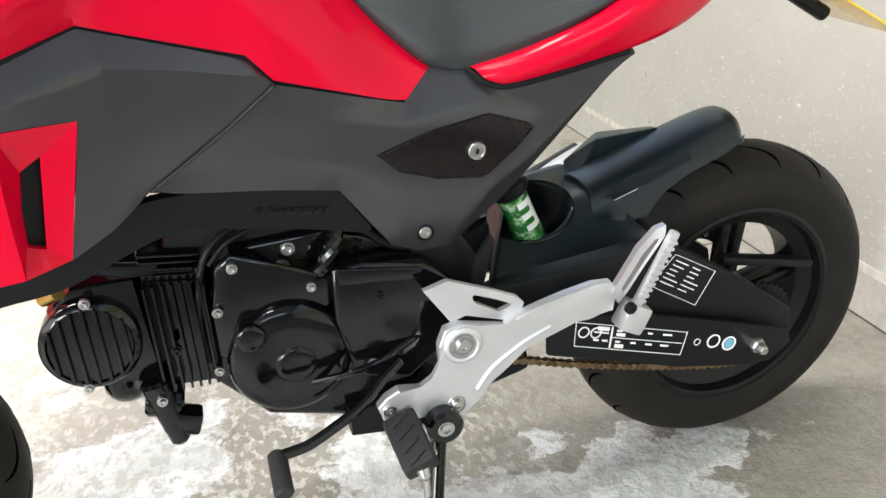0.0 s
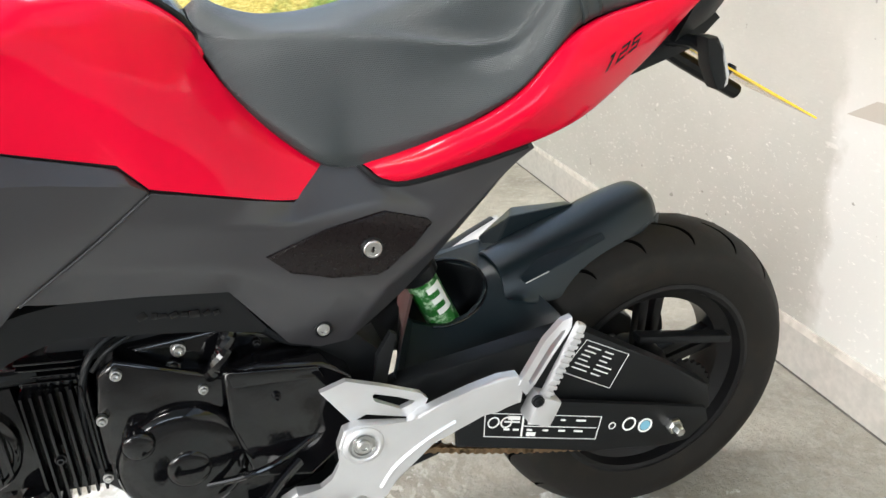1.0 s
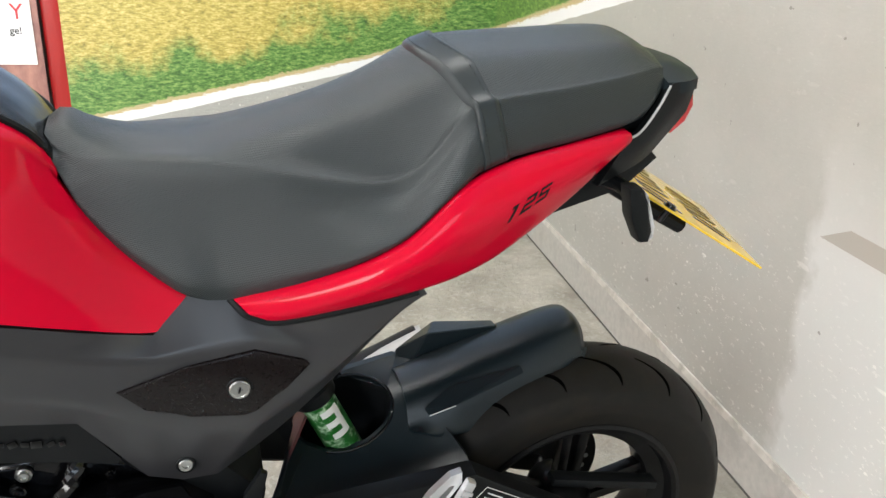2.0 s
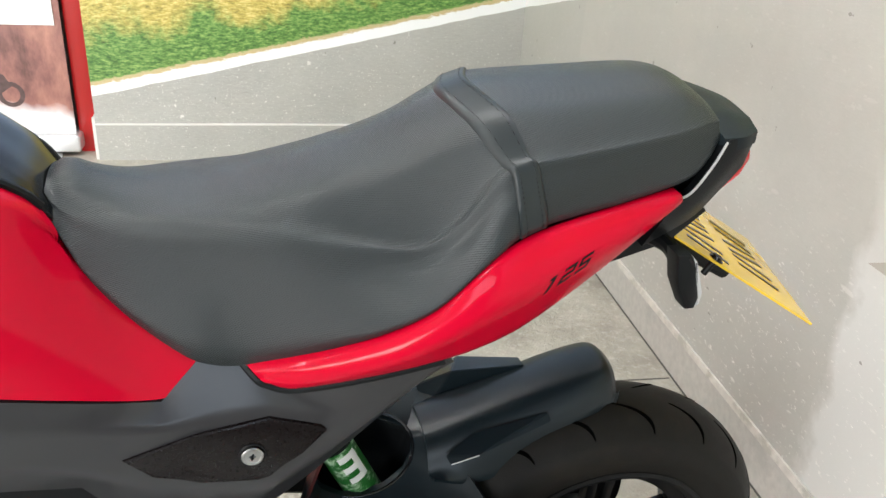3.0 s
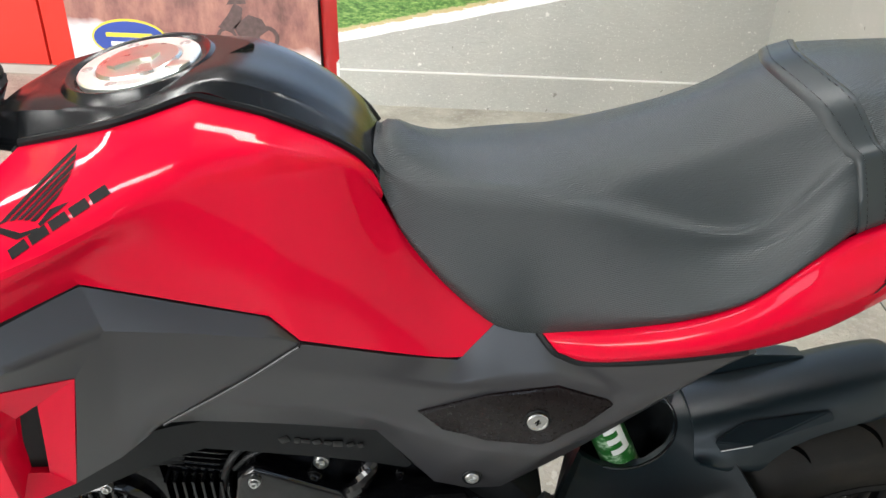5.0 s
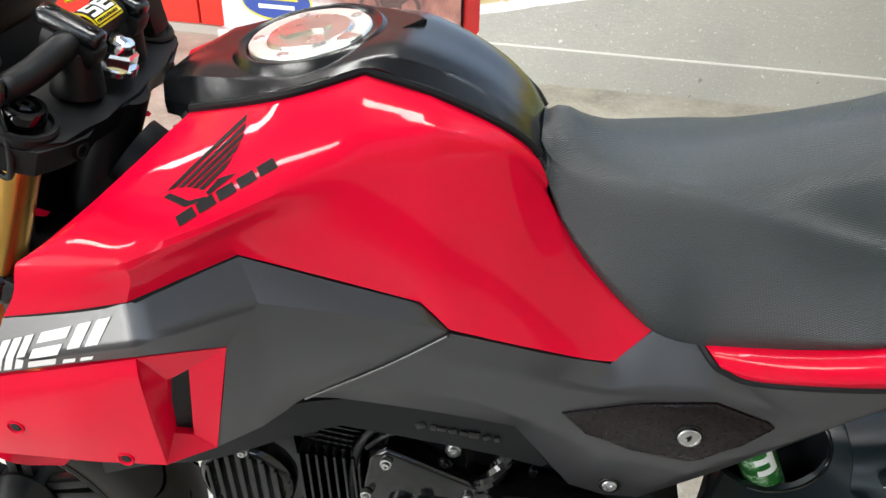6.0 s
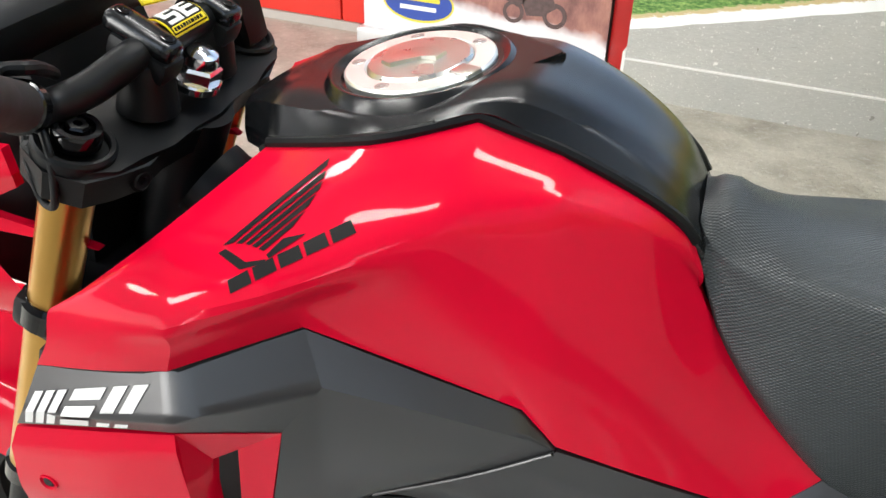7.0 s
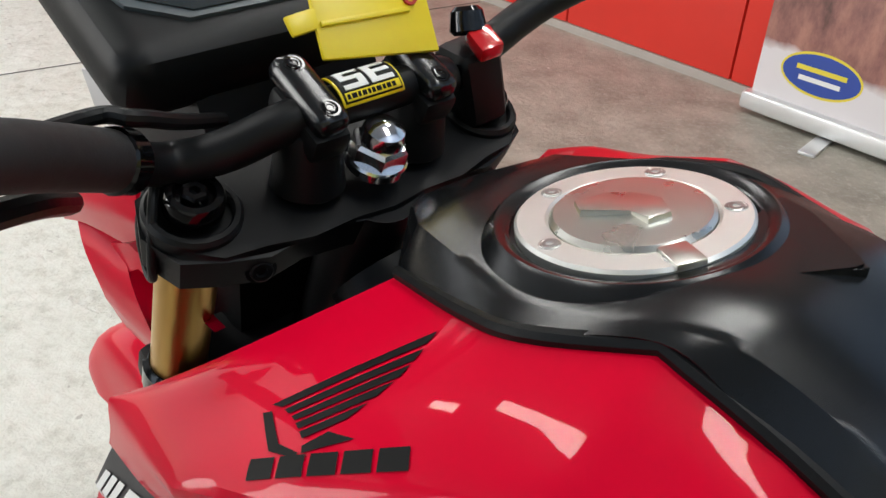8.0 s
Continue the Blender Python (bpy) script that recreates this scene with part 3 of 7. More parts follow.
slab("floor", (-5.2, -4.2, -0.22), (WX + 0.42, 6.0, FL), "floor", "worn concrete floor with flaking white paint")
slab("wall_back", (0.055, WY, FL), (WX + 0.2, WY + 0.1, CEIL), "mural", "back wall covered by a printed race-track mural")
side_slab("wall_side", (WX, -4.4, FL), (WX + 0.2, WY - 0.001, CEIL), "mural", "side wall with pale printed asphalt mural, scuffed")
slab("wall_front_1", (-5.2, -4.2, FL), (-4.95, -4.0, CEIL), "plaster", "plain grey plaster wall")
slab("wall_front_2", (1.5, -4.2, FL), (WX + 0.17, -4.0, CEIL), "plaster", "plain grey plaster wall")
slab("wall_front_3", (-4.949, -4.2, 2.75), (1.499, -4.0, CEIL), "plaster", "plain grey plaster lintel")
slab("wall_front_4", (-1.799, -4.2, FL), (1.499, -4.0, 1.65), "plaster", "plain grey plaster wall under a high window")
slab("wall_front_5", (-4.949, -4.2, FL), (-4.8, -4.0, 2.749), "plaster", "plain grey plaster wall beside the doorway")
slab("wall_left_1", (-5.2, -3.999, FL), (-5.0, -3.8, CEIL), "plaster", "plain grey plaster wall")
slab("wall_left_2", (-5.2, 3.5, FL), (-5.0, 4.7, CEIL), "plaster", "plain grey plaster wall")
slab("wall_left_3", (-5.2, -3.799, 2.75), (-5.0, 3.499, CEIL), "plaster", "plain grey plaster lintel")
slab("ceiling", (-5.2, -4.2, CEIL), (WX + 0.42, 6.0, CEIL + 0.15), "ceiling_paint", "dull grey painted ceiling")
slab("wall_red", (-4.999, 4.62, FL), (0.054, 4.75, CEIL), "plaster", "wall behind red doors")
# the red doors stand along the wall behind the banner
for dx0, dx1 in ((-4.6, -3.82), (-3.81, -2.94), (-2.93, -2.06), (-2.05, -1.18), (-1.17, -0.30)):
    slab("door_panel", (dx0, 4.535, 0.012), (dx1, 4.619, 2.3), "red_door", "flat bright red painted door panel", bevel=0.004)
slab("trim", (-4.6, 4.525, FL), (-0.05, 4.6185, 0.010), "sill", "low concrete sill under the red doors")
# red post with a black seam, and the white raw edge of the mural board
slab("post", (-0.025, 4.425, FL), (0.045, 4.50, CEIL), "red_post", "glossy red painted steel post", bevel=0.006)
slab("post_seam", (0.046, 4.40, 0.115), (0.068, 4.44, CEIL), "print_black", "black rubber seam beside the red post")
slab("mural_edge", (0.044, WY - 0.004, FL), (0.0545, WY + 0.1, 0.13), "white_edge", "white raw edge of the mural board")
# shallow skirting strip along both walls: its upper edge shows as a pale line
slab("skirting_1", (0.056, WY - 0.012, FL), (WX - 0.014, WY - 0.001, 0.106), "mural", "skirting strip printed like the mural")
slab("skirting_edge_1", (0.056, WY - 0.013, 0.1065), (WX - 0.014, WY - 0.001, 0.111), "white_edge", "pale upper edge of the skirting")
side_slab("skirting_2", (WX - 0.004, -3.9, FL), (WX - 0.001, WY - 0.014, 0.072), "skirting_grey", "smooth beige-grey skirting strip")
side_slab("skirting_edge_2", (WX - 0.0055, -3.9, 0.0725), (WX - 0.001, WY - 0.014, 0.090), "worn_edge", "worn pale upper edge of the skirting")
side_slab("floor_joint_1", (WX - 0.0085, -3.9, FL + 0.0005), (WX - 0.0045, WY - 0.014, FL + 0.002), "joint_fill", "thin dark gap along the side wall's foot")
slab("floor_joint_2", (0.2, 2.835, FL + 0.0005), (WX + 0.022, 2.8385, FL + 0.0015), "joint_fill", "thin dark joint in the concrete floor")
slab("floor_joint_3", (-2.62, 1.2, FL + 0.0005), (-2.612, 4.5, FL + 0.0015), "joint_fill", "thin dark joint in the pale painted floor")
for px, py in PANELS:
    t = thing("ceiling_light", pose(px, py, CEIL), "slim white ceiling light panel", "lamp", "ceiling lights")
    bm = bmesh.new()
    box(bm, (1.25, 0.34, 0.05), pose(0, 0, -0.026), 0.006)
    part("housing", bm, "plaster", t)


def banner_stand():
    """A pull-up banner: cassette, two swivel feet, printed film, a logo plate and a notice sheet."""
    t = thing("banner_stand", pose(-0.51, 4.40, FL), "pull-up banner with reddish motorcycle print in aluminium cassette", "banner")
    bm = bmesh.new()
    box(bm, (1.0, 0.085, 0.062), pose(0, 0, 0.050), 0.014, 3)
    part("cassette", bm, "banner_alu", t, "brushed aluminium cassette")
    for x in (-0.16, 0.41):
        bm = bmesh.new()
        box(bm, (0.055, 0.26, 0.012), pose(x, -0.06, 0.0065, 0, 0, 12), 0.004)
        part("foot", bm, "banner_alu", t)
    bm = bmesh.new()
    box(bm, (0.965, 0.003, 1.95), pose(0, 0.0, 0.078 + 0.975))
    film = part("film", bm, "banner", t, "printed film with a reddish hillside")
    # oval logo as a plain shape
    for k, (sx, sz, mt, dy) in enumerate(((0.205, 0.075, "logo_yellow", 0.0020), (0.195, 0.066, "logo_blue", 0.0028))):
        bm = bmesh.new()
        m = pose(-0.25, -dy, 0.198) @ pose(0, 0, 0, 90)
        bmesh.ops.create_circle(bm, cap_ends=True, segments=40, radius=1.0, matrix=m @ Matrix.Diagonal((sx / 1.0 * 0.72, sz, 1, 1)))
        part("logo_oval", bm, mt, t)
    for zz, w, mt in ((0.212, 0.18, "logo_yellow"), (0.178, 0.15, "white")):
        bm = bmesh.new()
        box(bm, (w, 0.0012, 0.016), pose(-0.25, -0.0038, zz))
        part("logo_bar", bm, mt, t)
    # dark machine printed on the film: wheels and body as plain shapes
    for x, r in ((0.13, 0.040), (0.285, 0.045)):
        bm = bmesh.new()
        revolve(bm, [(r, 0), (r, 0.0010), (r * 0.66, 0.0010), (r * 0.66, 0), (r, 0)], pose(x, -0.0018, 0.185 + r * 0.8) @ pose(0, 0, 0, 90), 28)
        part("printed_wheel", bm, "print_brown", t)
    for q in ([(0.10, 0.255), (0.14, 0.30), (0.17, 0.345), (0.20, 0.33), (0.19, 0.28), (0.15, 0.235)], [(0.16, 0.26), (0.22, 0.305), (0.27, 0.29), (0.29, 0.25), (0.24, 0.215), (0.18, 0.21)], [(0.14, 0.34), (0.16, 0.365), (0.21, 0.37), (0.215, 0.345)]):
        bm = bmesh.new()
        prism(bm, q, -0.0030, -0.0018)
        part("printed_body", bm, "print_brown", t)
    notice = thing("notice", pose(-0.168, 4.395, 0.44), "white notice sheet with red headline", "sign")
    bm = bmesh.new()
    box(bm, (0.24, 0.002, 0.30), pose(0, -0.002, 0.15))
    part("sheet", bm, "paper", notice)
    bm = bmesh.new()
    box(bm, (0.22, 0.001, 0.06), pose(0, -0.0038, 0.265))
    part("headline", bm, "paper_red", notice)
    for txt, x, z, size, mt in (("Y", 0.075, 0.155, 0.075, "paper_red"), ("ge!", 0.065, 0.105, 0.034, "print_black")):
        c = bpy.data.curves.new("letters", 'FONT')
        c.body, c.size, c.extrude = txt, size, 0.0004
        c.align_x = 'CENTER'
        o = new("letters", c)
        o.data.materials.append(M[mt])
        o.parent = notice
        o.matrix_basis = pose(x, -0.0045, z, 90)


banner_stand()


# ---- the motorcycle: x runs back from the front wheel, y to its right, z up; the rear tyre stands at the origin ----
BIKE = pose(1.1295, 2.1325, -0.0164, 2.485, -1.475, 5.015) @ Matrix.Scale(0.971, 4)
REAR = pose(0.020, 0.030, 0.2425) @ pose(0, 0, 0, 2.0)
bike = thing("motorcycle", BIKE, "red and grey small motorcycle leaning on its side stand", "motorcycle")


def cyl_y(x, y, z):
    """A pose at (x, y, z) whose local z points to the machine's left."""
    return pose(x, y, z) @ pose(0, 0, 0, 90)


def wheel(base, R, hw, rim_r, name, spokes=5):
    """Tyre with dark groove strips, cast rim, paired spokes and hub."""
    w = new(name)
    w.parent = bike
    m = base @ pose(0, 0, 0, 90)
    bm = bmesh.new()
    prof = []
    for a in np.linspace(-1, 1, 25):
        prof.append((R - 0.030 * abs(a) ** 2.3, a * hw * 0.95))
    side = [(R - 0.045, hw), (R - 0.062, hw * 0.985), (rim_r + 0.012, hw * 0.86), (rim_r, hw * 0.82)]
    prof = [(r, -h) for r, h in reversed(side)] + prof + side + [(rim_r - 0.006, hw * 0.5), (rim_r - 0.006, -hw * 0.5)]
    revolve(bm, prof + prof[:1], m, 96)
    tyre = part("tyre", bm, "rubber", w, "black road tyre with swept grooves", 40)
    # grooves: strips just proud of the tread, swept back from the crown, groove shade put into their near-black colour
    gm = material("groove_" + name, (0.0015, 0.0015, 0.0015), 0.9, spec=0.0)
    for i in range(18):
        for s in (-1, 1):
            bm = bmesh.new()
            pts = []
            for k in range(11):
                f = k / 10
                h = s * hw * (0.20 + 0.62 * f)
                r = R - 0.030 * (abs(h) / (hw * 0.95)) ** 2.3
                a = 2 * math.pi * (i + (0.5 if s > 0 else 0)) / 18 - 0.21 * (1 - (1 - f) ** 2.2)
                wd = 0.0030 * math.sin(math.pi * min(1, 0.12 + f * 0.9)) + 0.0006
                pts.append((r, h, a, wd))
            top = []
            for r, h, a, wd in pts:
                top.append([bm.verts.new(m @ Vector(((r + 0.0006) * math.cos(a + e * wd / r), (r + 0.0006) * math.sin(a + e * wd / r), h))) for e in (-1, 1)])
            low = []
            for r, h, a, wd in pts:
                low.append([bm.verts.new(m @ Vector(((r - 0.004) * math.cos(a + e * wd / r), (r - 0.004) * math.sin(a + e * wd / r), h))) for e in (-1, 1)])
            for p, q in zip(top, top[1:]):
                bm.faces.new((p[0], p[1], q[1], q[0]))
            for (p, q), (pl, ql) in zip(zip(top, top[1:]), zip(low, low[1:])):
                bm.faces.new((p[0], q[0], ql[0], pl[0]))
                bm.faces.new((p[1], pl[1], ql[1], q[1]))
            part("groove", bm, gm, tyre)
    bm = bmesh.new()
    ro, ri = rim_r + 0.006, rim_r - 0.03
    revolve(bm, [(ro, hw * 0.80), (ro, hw * 0.86), (ro - 0.006, hw * 0.88), (ro - 0.012, hw * 0.84), (ro - 0.016, hw * 0.6), (ri, hw * 0.42), (ri - 0.004, 0), (ri, -hw * 0.42), (ro - 0.016, -hw * 0.6), (ro - 0.012, -hw * 0.84), (ro - 0.006, -hw * 0.88), (ro, -hw * 0.86), (ro, -hw * 0.80), (ro, hw * 0.80)], m, 72)
    part("rim", bm, "rim", w, "satin black cast rim")
    for i in range(spokes):
        a0 = 2 * math.pi * i / spokes + 0.21
        bm = bmesh.new()
        for s in (-1, 1):
            a = a0 + s * 0.10
            p0 = Vector((0.035 * math.cos(a0 + s * 0.3), 0.035 * math.sin(a0 + s * 0.3), 0.006))
            p1 = Vector(((ri + 0.004) * math.cos(a), (ri + 0.004) * math.sin(a), 0.004))
            mm, h = frame_to(p0, p1)
            box(bm, (0.016, 0.02, h), m @ mm @ pose(0, 0, h / 2), 0.004)
        part("spoke", bm, "rim", w)
    bm = bmesh.new()
    revolve(bm, [(0, hw * 0.9), (0.022, hw * 0.9), (0.03, hw * 0.7), (0.045, 0.02), (0.045, -0.02), (0.03, -hw * 0.7), (0, -hw * 0.7)], m, 32)
    part("hub", bm, "rim", w)
    return w


rear = wheel(REAR, 0.2525, 0.0645, 0.163, "rear_wheel")
wheel(pose(-1.272, 0.03, 0.228) @ pose(0, 0, 0, 2.0), 0.257, 0.060, 0.163, "front_wheel")
# rear brake disc on the far side; bright steel dots imitate daylight through its drilled holes
bm = bmesh.new()
m = REAR @ cyl_y(0.0, 0.075, 0.0)
revolve(bm, [(0.095, 0), (0.095, 0.004), (0.06, 0.004), (0.06, 0), (0.095, 0)], m, 60)
disc = part("brake_disc", bm, "rim", rear, "dark drilled brake disc")
bm = bmesh.new()
rod(bm, (0, 0, 0), (0, 0, 0.0012), 0.0042, seg=10)
hole = part("vent_hole", bm, "steel", disc)
hole.matrix_basis = m @ pose(0.087 * 0.9, 0, 0.0035)
for i in range(1, 26):
    a = 2 * math.pi * i / 26
    r = (0.086, 0.076, 0.068)[i % 3]
    shared(hole, m @ pose(r * math.cos(a), r * math.sin(a), 0.0035))
# sprocket
bm = bmesh.new()
m = REAR @ cyl_y(0.0, -0.098, 0.0)
teeth = []
for i in range(68):
    a = 2 * math.pi * i / 68
    teeth.append((0.0695 if i % 2 else 0.064, a))
a = [bm.verts.new(m @ Vector((r * math.cos(t), r * math.sin(t), 0.003))) for r, t in teeth]
b = [bm.verts.new(m @ Vector((r * math.cos(t), r * math.sin(t), -0.003))) for r, t in teeth]
bm.faces.new(a)
bm.faces.new(b[::-1])
for i in range(68):
    j = (i + 1) % 68
    bm.faces.new((a[i], b[i], b[j], a[j]))
part("sprocket", bm, "rim", rear)

# swingarm: two box arms, cross piece, axle, adjusters
swing = new("swingarm")
swing.parent = bike
for s in (-1, 1):
    bm = bmesh.new()
    prism(bm, [(-0.46, 0.375), (-0.40, 0.40), (-0.155, 0.421), (-0.02, 0.332), (0.062, 0.273), (0.070, 0.232), (0.04, 0.210), (-0.15, 0.28), (-0.42, 0.325)], (0.02 + s * 0.106) - 0.014, (0.02 + s * 0.106) + 0.014, 0.006)
    part("arm", bm, "black", swing, "matt black pressed steel arm")
bm = bmesh.new()
rod(bm, (-0.008, -0.128, 0.236), (0.03, 0.16, 0.246), 0.008)
part("axle", bm, "steel", swing)
bm = bmesh.new()
m = cyl_y(-0.008, -0.119, 0.236)
revolve(bm, [(0, 0.022), (0.006, 0.022), (0.008, 0.018), (0.008, 0.008), (0.0115, 0.008), (0.0125, 0.006), (0.0125, 0.0), (0.018, -0.001), (0.018, -0.003), (0, -0.003)], m, 6)
part("axle_nut", bm, "steel", swing)
# chain cover plate under the arm, with printed stickers
cover = new("chain_cover")
cover.parent = bike
bm = bmesh.new()
prism(bm, [(-0.335, 0.358), (-0.20, 0.330), (-0.02, 0.272), (0.046, 0.250), (0.052, 0.226), (0.02, 0.202), (-0.02, 0.202), (-0.14, 0.230), (-0.335, 0.296)], -0.120, -0.112, 0.003)
part("plate", bm, "black", cover, "matt black plastic chain cover")


def sticker(parent, corners, y, bars, line=0.0012, mat="white"):
    """A printed outline with bars: corners as (x, z) in order, bars as (u0, v0, u1, v1) inside the quad."""
    c = [np.array(q) for q in corners]

    def uv(u, v):
        return (1 - v) * ((1 - u) * c[0] + u * c[1]) + v * ((1 - u) * c[3] + u * c[2])
    edge = [(0, 0, 1, 0), (1, 0, 1, 1), (0, 1, 1, 1), (0, 0, 0, 1)]
    for u0, v0, u1, v1 in edge:
        bm = bmesh.new()
        p, q = uv(u0, v0), uv(u1, v1)
        rod(bm, (p[0], y, p[1]), (q[0], y, q[1]), line * 0.5, seg=6)
        part("printed_line", bm, mat, parent)
    for u0, v0, u1, v1 in bars:
        bm = bmesh.new()
        prism(bm, [tuple(uv(u0, v0)), tuple(uv(u1, v0)), tuple(uv(u1, v1)), tuple(uv(u0, v1))], y - 0.0006, y)
        part("printed_bar", bm, mat, parent)


rnd = random.Random(4)
sticker(cover, [(-0.295, 0.339), (-0.125, 0.284), (-0.134, 0.249), (-0.298, 0.303)], -0.1205,
        [(0.32, 0.48, 0.98, 0.51), (0.31, 0.05, 0.325, 0.95)] + [(0.36 + 0.14 * i, v, 0.36 + 0.14 * i + rnd.uniform(0.04, 0.09), v + 0.08) for i in range(4) for v in (0.15, 0.62)]
        + [(0.16, 0.3, 0.29, 0.36), (0.16, 0.62, 0.21, 0.70), (0.24, 0.62, 0.29, 0.70), (0.19, 0.08, 0.29, 0.24), (0.36, 0.28, 0.44, 0.42), (0.36, 0.76, 0.44, 0.92)])
sticker(cover, [(-0.140, 0.399), (-0.075, 0.360), (-0.103, 0.312), (-0.177, 0.359)], -0.1005,
        [(0.1 + 0.4 * j, 0.12 + 0.13 * i, 0.1 + 0.4 * j + rnd.uniform(0.15, 0.34), 0.15 + 0.13 * i) for i in range(6) for j in range(2)], 0.0009)
for x, z, r in ((-0.284, 0.321, 0.0085), (-0.266, 0.316, 0.0085), (-0.081, 0.259, 0.011), (-0.108, 0.264, 0.0055), (-0.055, 0.249, 0.0115)):
    bm = bmesh.new()
    m = cyl_y(x, -0.1201, z)
    revolve(bm, [(r, 0), (r, 0.0008), (r * 0.78, 0.0008), (r * 0.78, 0), (r, 0)], m, 24)
    part("printed_ring", bm, "white", cover)
bm = bmesh.new()
rod(bm, (-0.055, -0.1201, 0.249), (-0.055, -0.1208, 0.249), 0.0078, seg=20)
part("printed_disc", bm, "print_blue", cover)

# chain: single links along the lower and upper runs
chain = new("chain")
chain.parent = bike
link_meshes = []
for wide in (0.0095, 0.0065):
    bm = bmesh.new()
    for s in (-1, 1):
        for x in (-0.00635, 0.00635):
            rod(bm, (x, s * wide / 2 - 0.0007, 0), (x, s * wide / 2 + 0.0007, 0), 0.0052, seg=12)
        box(bm, (0.0127, 0.0014, 0.0068), pose(0, s * wide / 2, 0))
    for x in (-0.00635, 0.00635):
        rod(bm, (x, -0.006, 0), (x, 0.006, 0), 0.0022, seg=8)
    link_meshes.append(bm)
links = [part("chain_link", bm, "chain", chain) for bm in link_meshes]
run = [(-0.50, 0.320), (-0.44, 0.288), (-0.356, 0.265), (-0.287, 0.242), (-0.197, 0.216), (-0.102, 0.192), (-0.03, 0.178), (0.018, 0.174), (0.05, 0.183)]
pts = bend([(x, 0, z) for x, z in run], 60)
acc, k, last = 0.0, 0, pts[0]
first = {0: True, 1: True}
for q in pts:
    acc += float(np.linalg.norm(q - last))
    if acc >= 0.0127 * k:
        d = q - last if k else pts[1] - pts[0]
        ang = math.degrees(math.atan2(-d[2], d[0]))
        mm = pose(q[0], -0.070, q[2], 0, ang, 0)
        if first[k % 2]:
            links[k % 2].matrix_basis = mm
            first[k % 2] = False
        else:
            shared(links[k % 2], mm)
        k += 1
    last = q

# rear hugger and the moulded cover round the shock absorber
hug = new("rear_hugger")
hug.parent = bike
bm = bmesh.new()
cols = []
for x, zt, hwid, drop, flare in ((-0.215, 0.468, 0.048, 0.035, 0.018), (-0.17, 0.483, 0.050, 0.060, 0.018), (-0.10, 0.507, 0.050, 0.074, 0.016), (-0.04, 0.527, 0.049, 0.060, 0.010), (0.012, 0.541, 0.044, 0.036, 0.004), (0.028, 0.534, 0.038, 0.024, 0.002)):
    cols.append([(x + 0.004, -hwid - flare, zt - drop), (x, -hwid - 0.006, zt - 0.036), (x, -hwid * 0.86, zt - 0.014), (x, -hwid * 0.5, zt - 0.003), (x, 0, zt), (x, hwid * 0.5, zt - 0.002), (x, hwid * 0.9, zt - 0.009), (x, hwid + 0.004, zt - 0.018), (x + 0.004, hwid + flare, zt - drop)])
cols = [[(a, b + 0.050, c) for a, b, c in col] for col in cols]
sheet(bm, cols, (0, 0, -0.004), 5, 4, bv=(7,))
part("shell", bm, "dark_green", hug, "dark moulded plastic mudguard shell", 40)
bm = bmesh.new()
hull(bm, [(-0.072, 0.076, 0.5165), (-0.195, 0.118, 0.455), (-0.166, 0.093, 0.507), (-0.205, 0.122, 0.470), (-0.150, 0.125, 0.507), (-0.072, 0.100, 0.512), (-0.195, 0.130, 0.440), (-0.195, 0.100, 0.440), (-0.120, 0.088, 0.475), (-0.080, 0.080, 0.495)])
part("wing", bm, "dark_green", hug, "raised wedge-shaped fin", 20)
bm = bmesh.new()
hull(bm, [(-0.197, -0.011, 0.462), (-0.193, -0.021, 0.457), (-0.159, -0.027, 0.4715), (-0.160, 0.004, 0.4795), (-0.068, -0.004, 0.5030), (-0.066, -0.013, 0.4960), (-0.185, 0.012, 0.445), (-0.150, 0.005, 0.452), (-0.066, 0.010, 0.482)])
side_rib = part("side_rib", bm, "dark_green", hug, "", 15)
# thin pale line along the rib's front edge
bm = bmesh.new()
rod(bm, (-0.192, -0.0212, 0.4572), (-0.160, -0.0272, 0.4712), 0.0007, seg=6)
part("worn_edge", bm, "heat_shield", side_rib)
shockcover = new("swingarm_cover")
shockcover.parent = bike
outer = [(-0.406, 0.362, -0.095), (-0.400, 0.404, -0.088), (-0.375, 0.424, -0.040), (-0.340, 0.452, 0.020), (-0.290, 0.470, 0.085), (-0.202, 0.463, 0.122), (-0.172, 0.466, 0.070), (-0.168, 0.461, 0.033), (-0.176, 0.440, 0.000), (-0.150, 0.409, -0.050), (-0.150, 0.372, -0.088), (-0.220, 0.352, -0.096), (-0.290, 0.346, -0.098), (-0.340, 0.348, -0.098)]
cx, cz = -0.290, 0.432
inner = []
for x, z, y in outer:
    a = math.atan2((z - cz) * 1.6, x - cx)
    inner.append((cx + 0.066 * math.cos(a) + 0.008 * math.sin(a), cz + 0.031 * math.sin(a), 0.046 + 0.040 * math.sin(a)))
bm = bmesh.new()
ring_plate(bm, outer, inner, 0, 0, 0.010)
part("cover", bm, "dark_green", shockcover, "dark moulded swingarm cover with a round recess", 25)
bm = bmesh.new()
rings = []
for f, y in ((1.0, 0.0), (0.985, 0.002), (0.96, 0.012), (0.90, 0.030), (0.78, 0.046), (0.5, 0.055)):
    rings.append([bm.verts.new((cx + (x - cx) * f, 0.046 + (yy - 0.046) * f + y * 0.5, cz + (z - cz) * f - y * 1.2)) for x, z, yy in inner])
for p, q in zip(rings, rings[1:]):
    for i in range(len(p)):
        j = (i + 1) % len(p)
        bm.faces.new((p[i], p[j], q[j], q[i]))
bm.faces.new(rings[-1])
part("recess", bm, "black", shockcover, "", 60)
bm = bmesh.new()
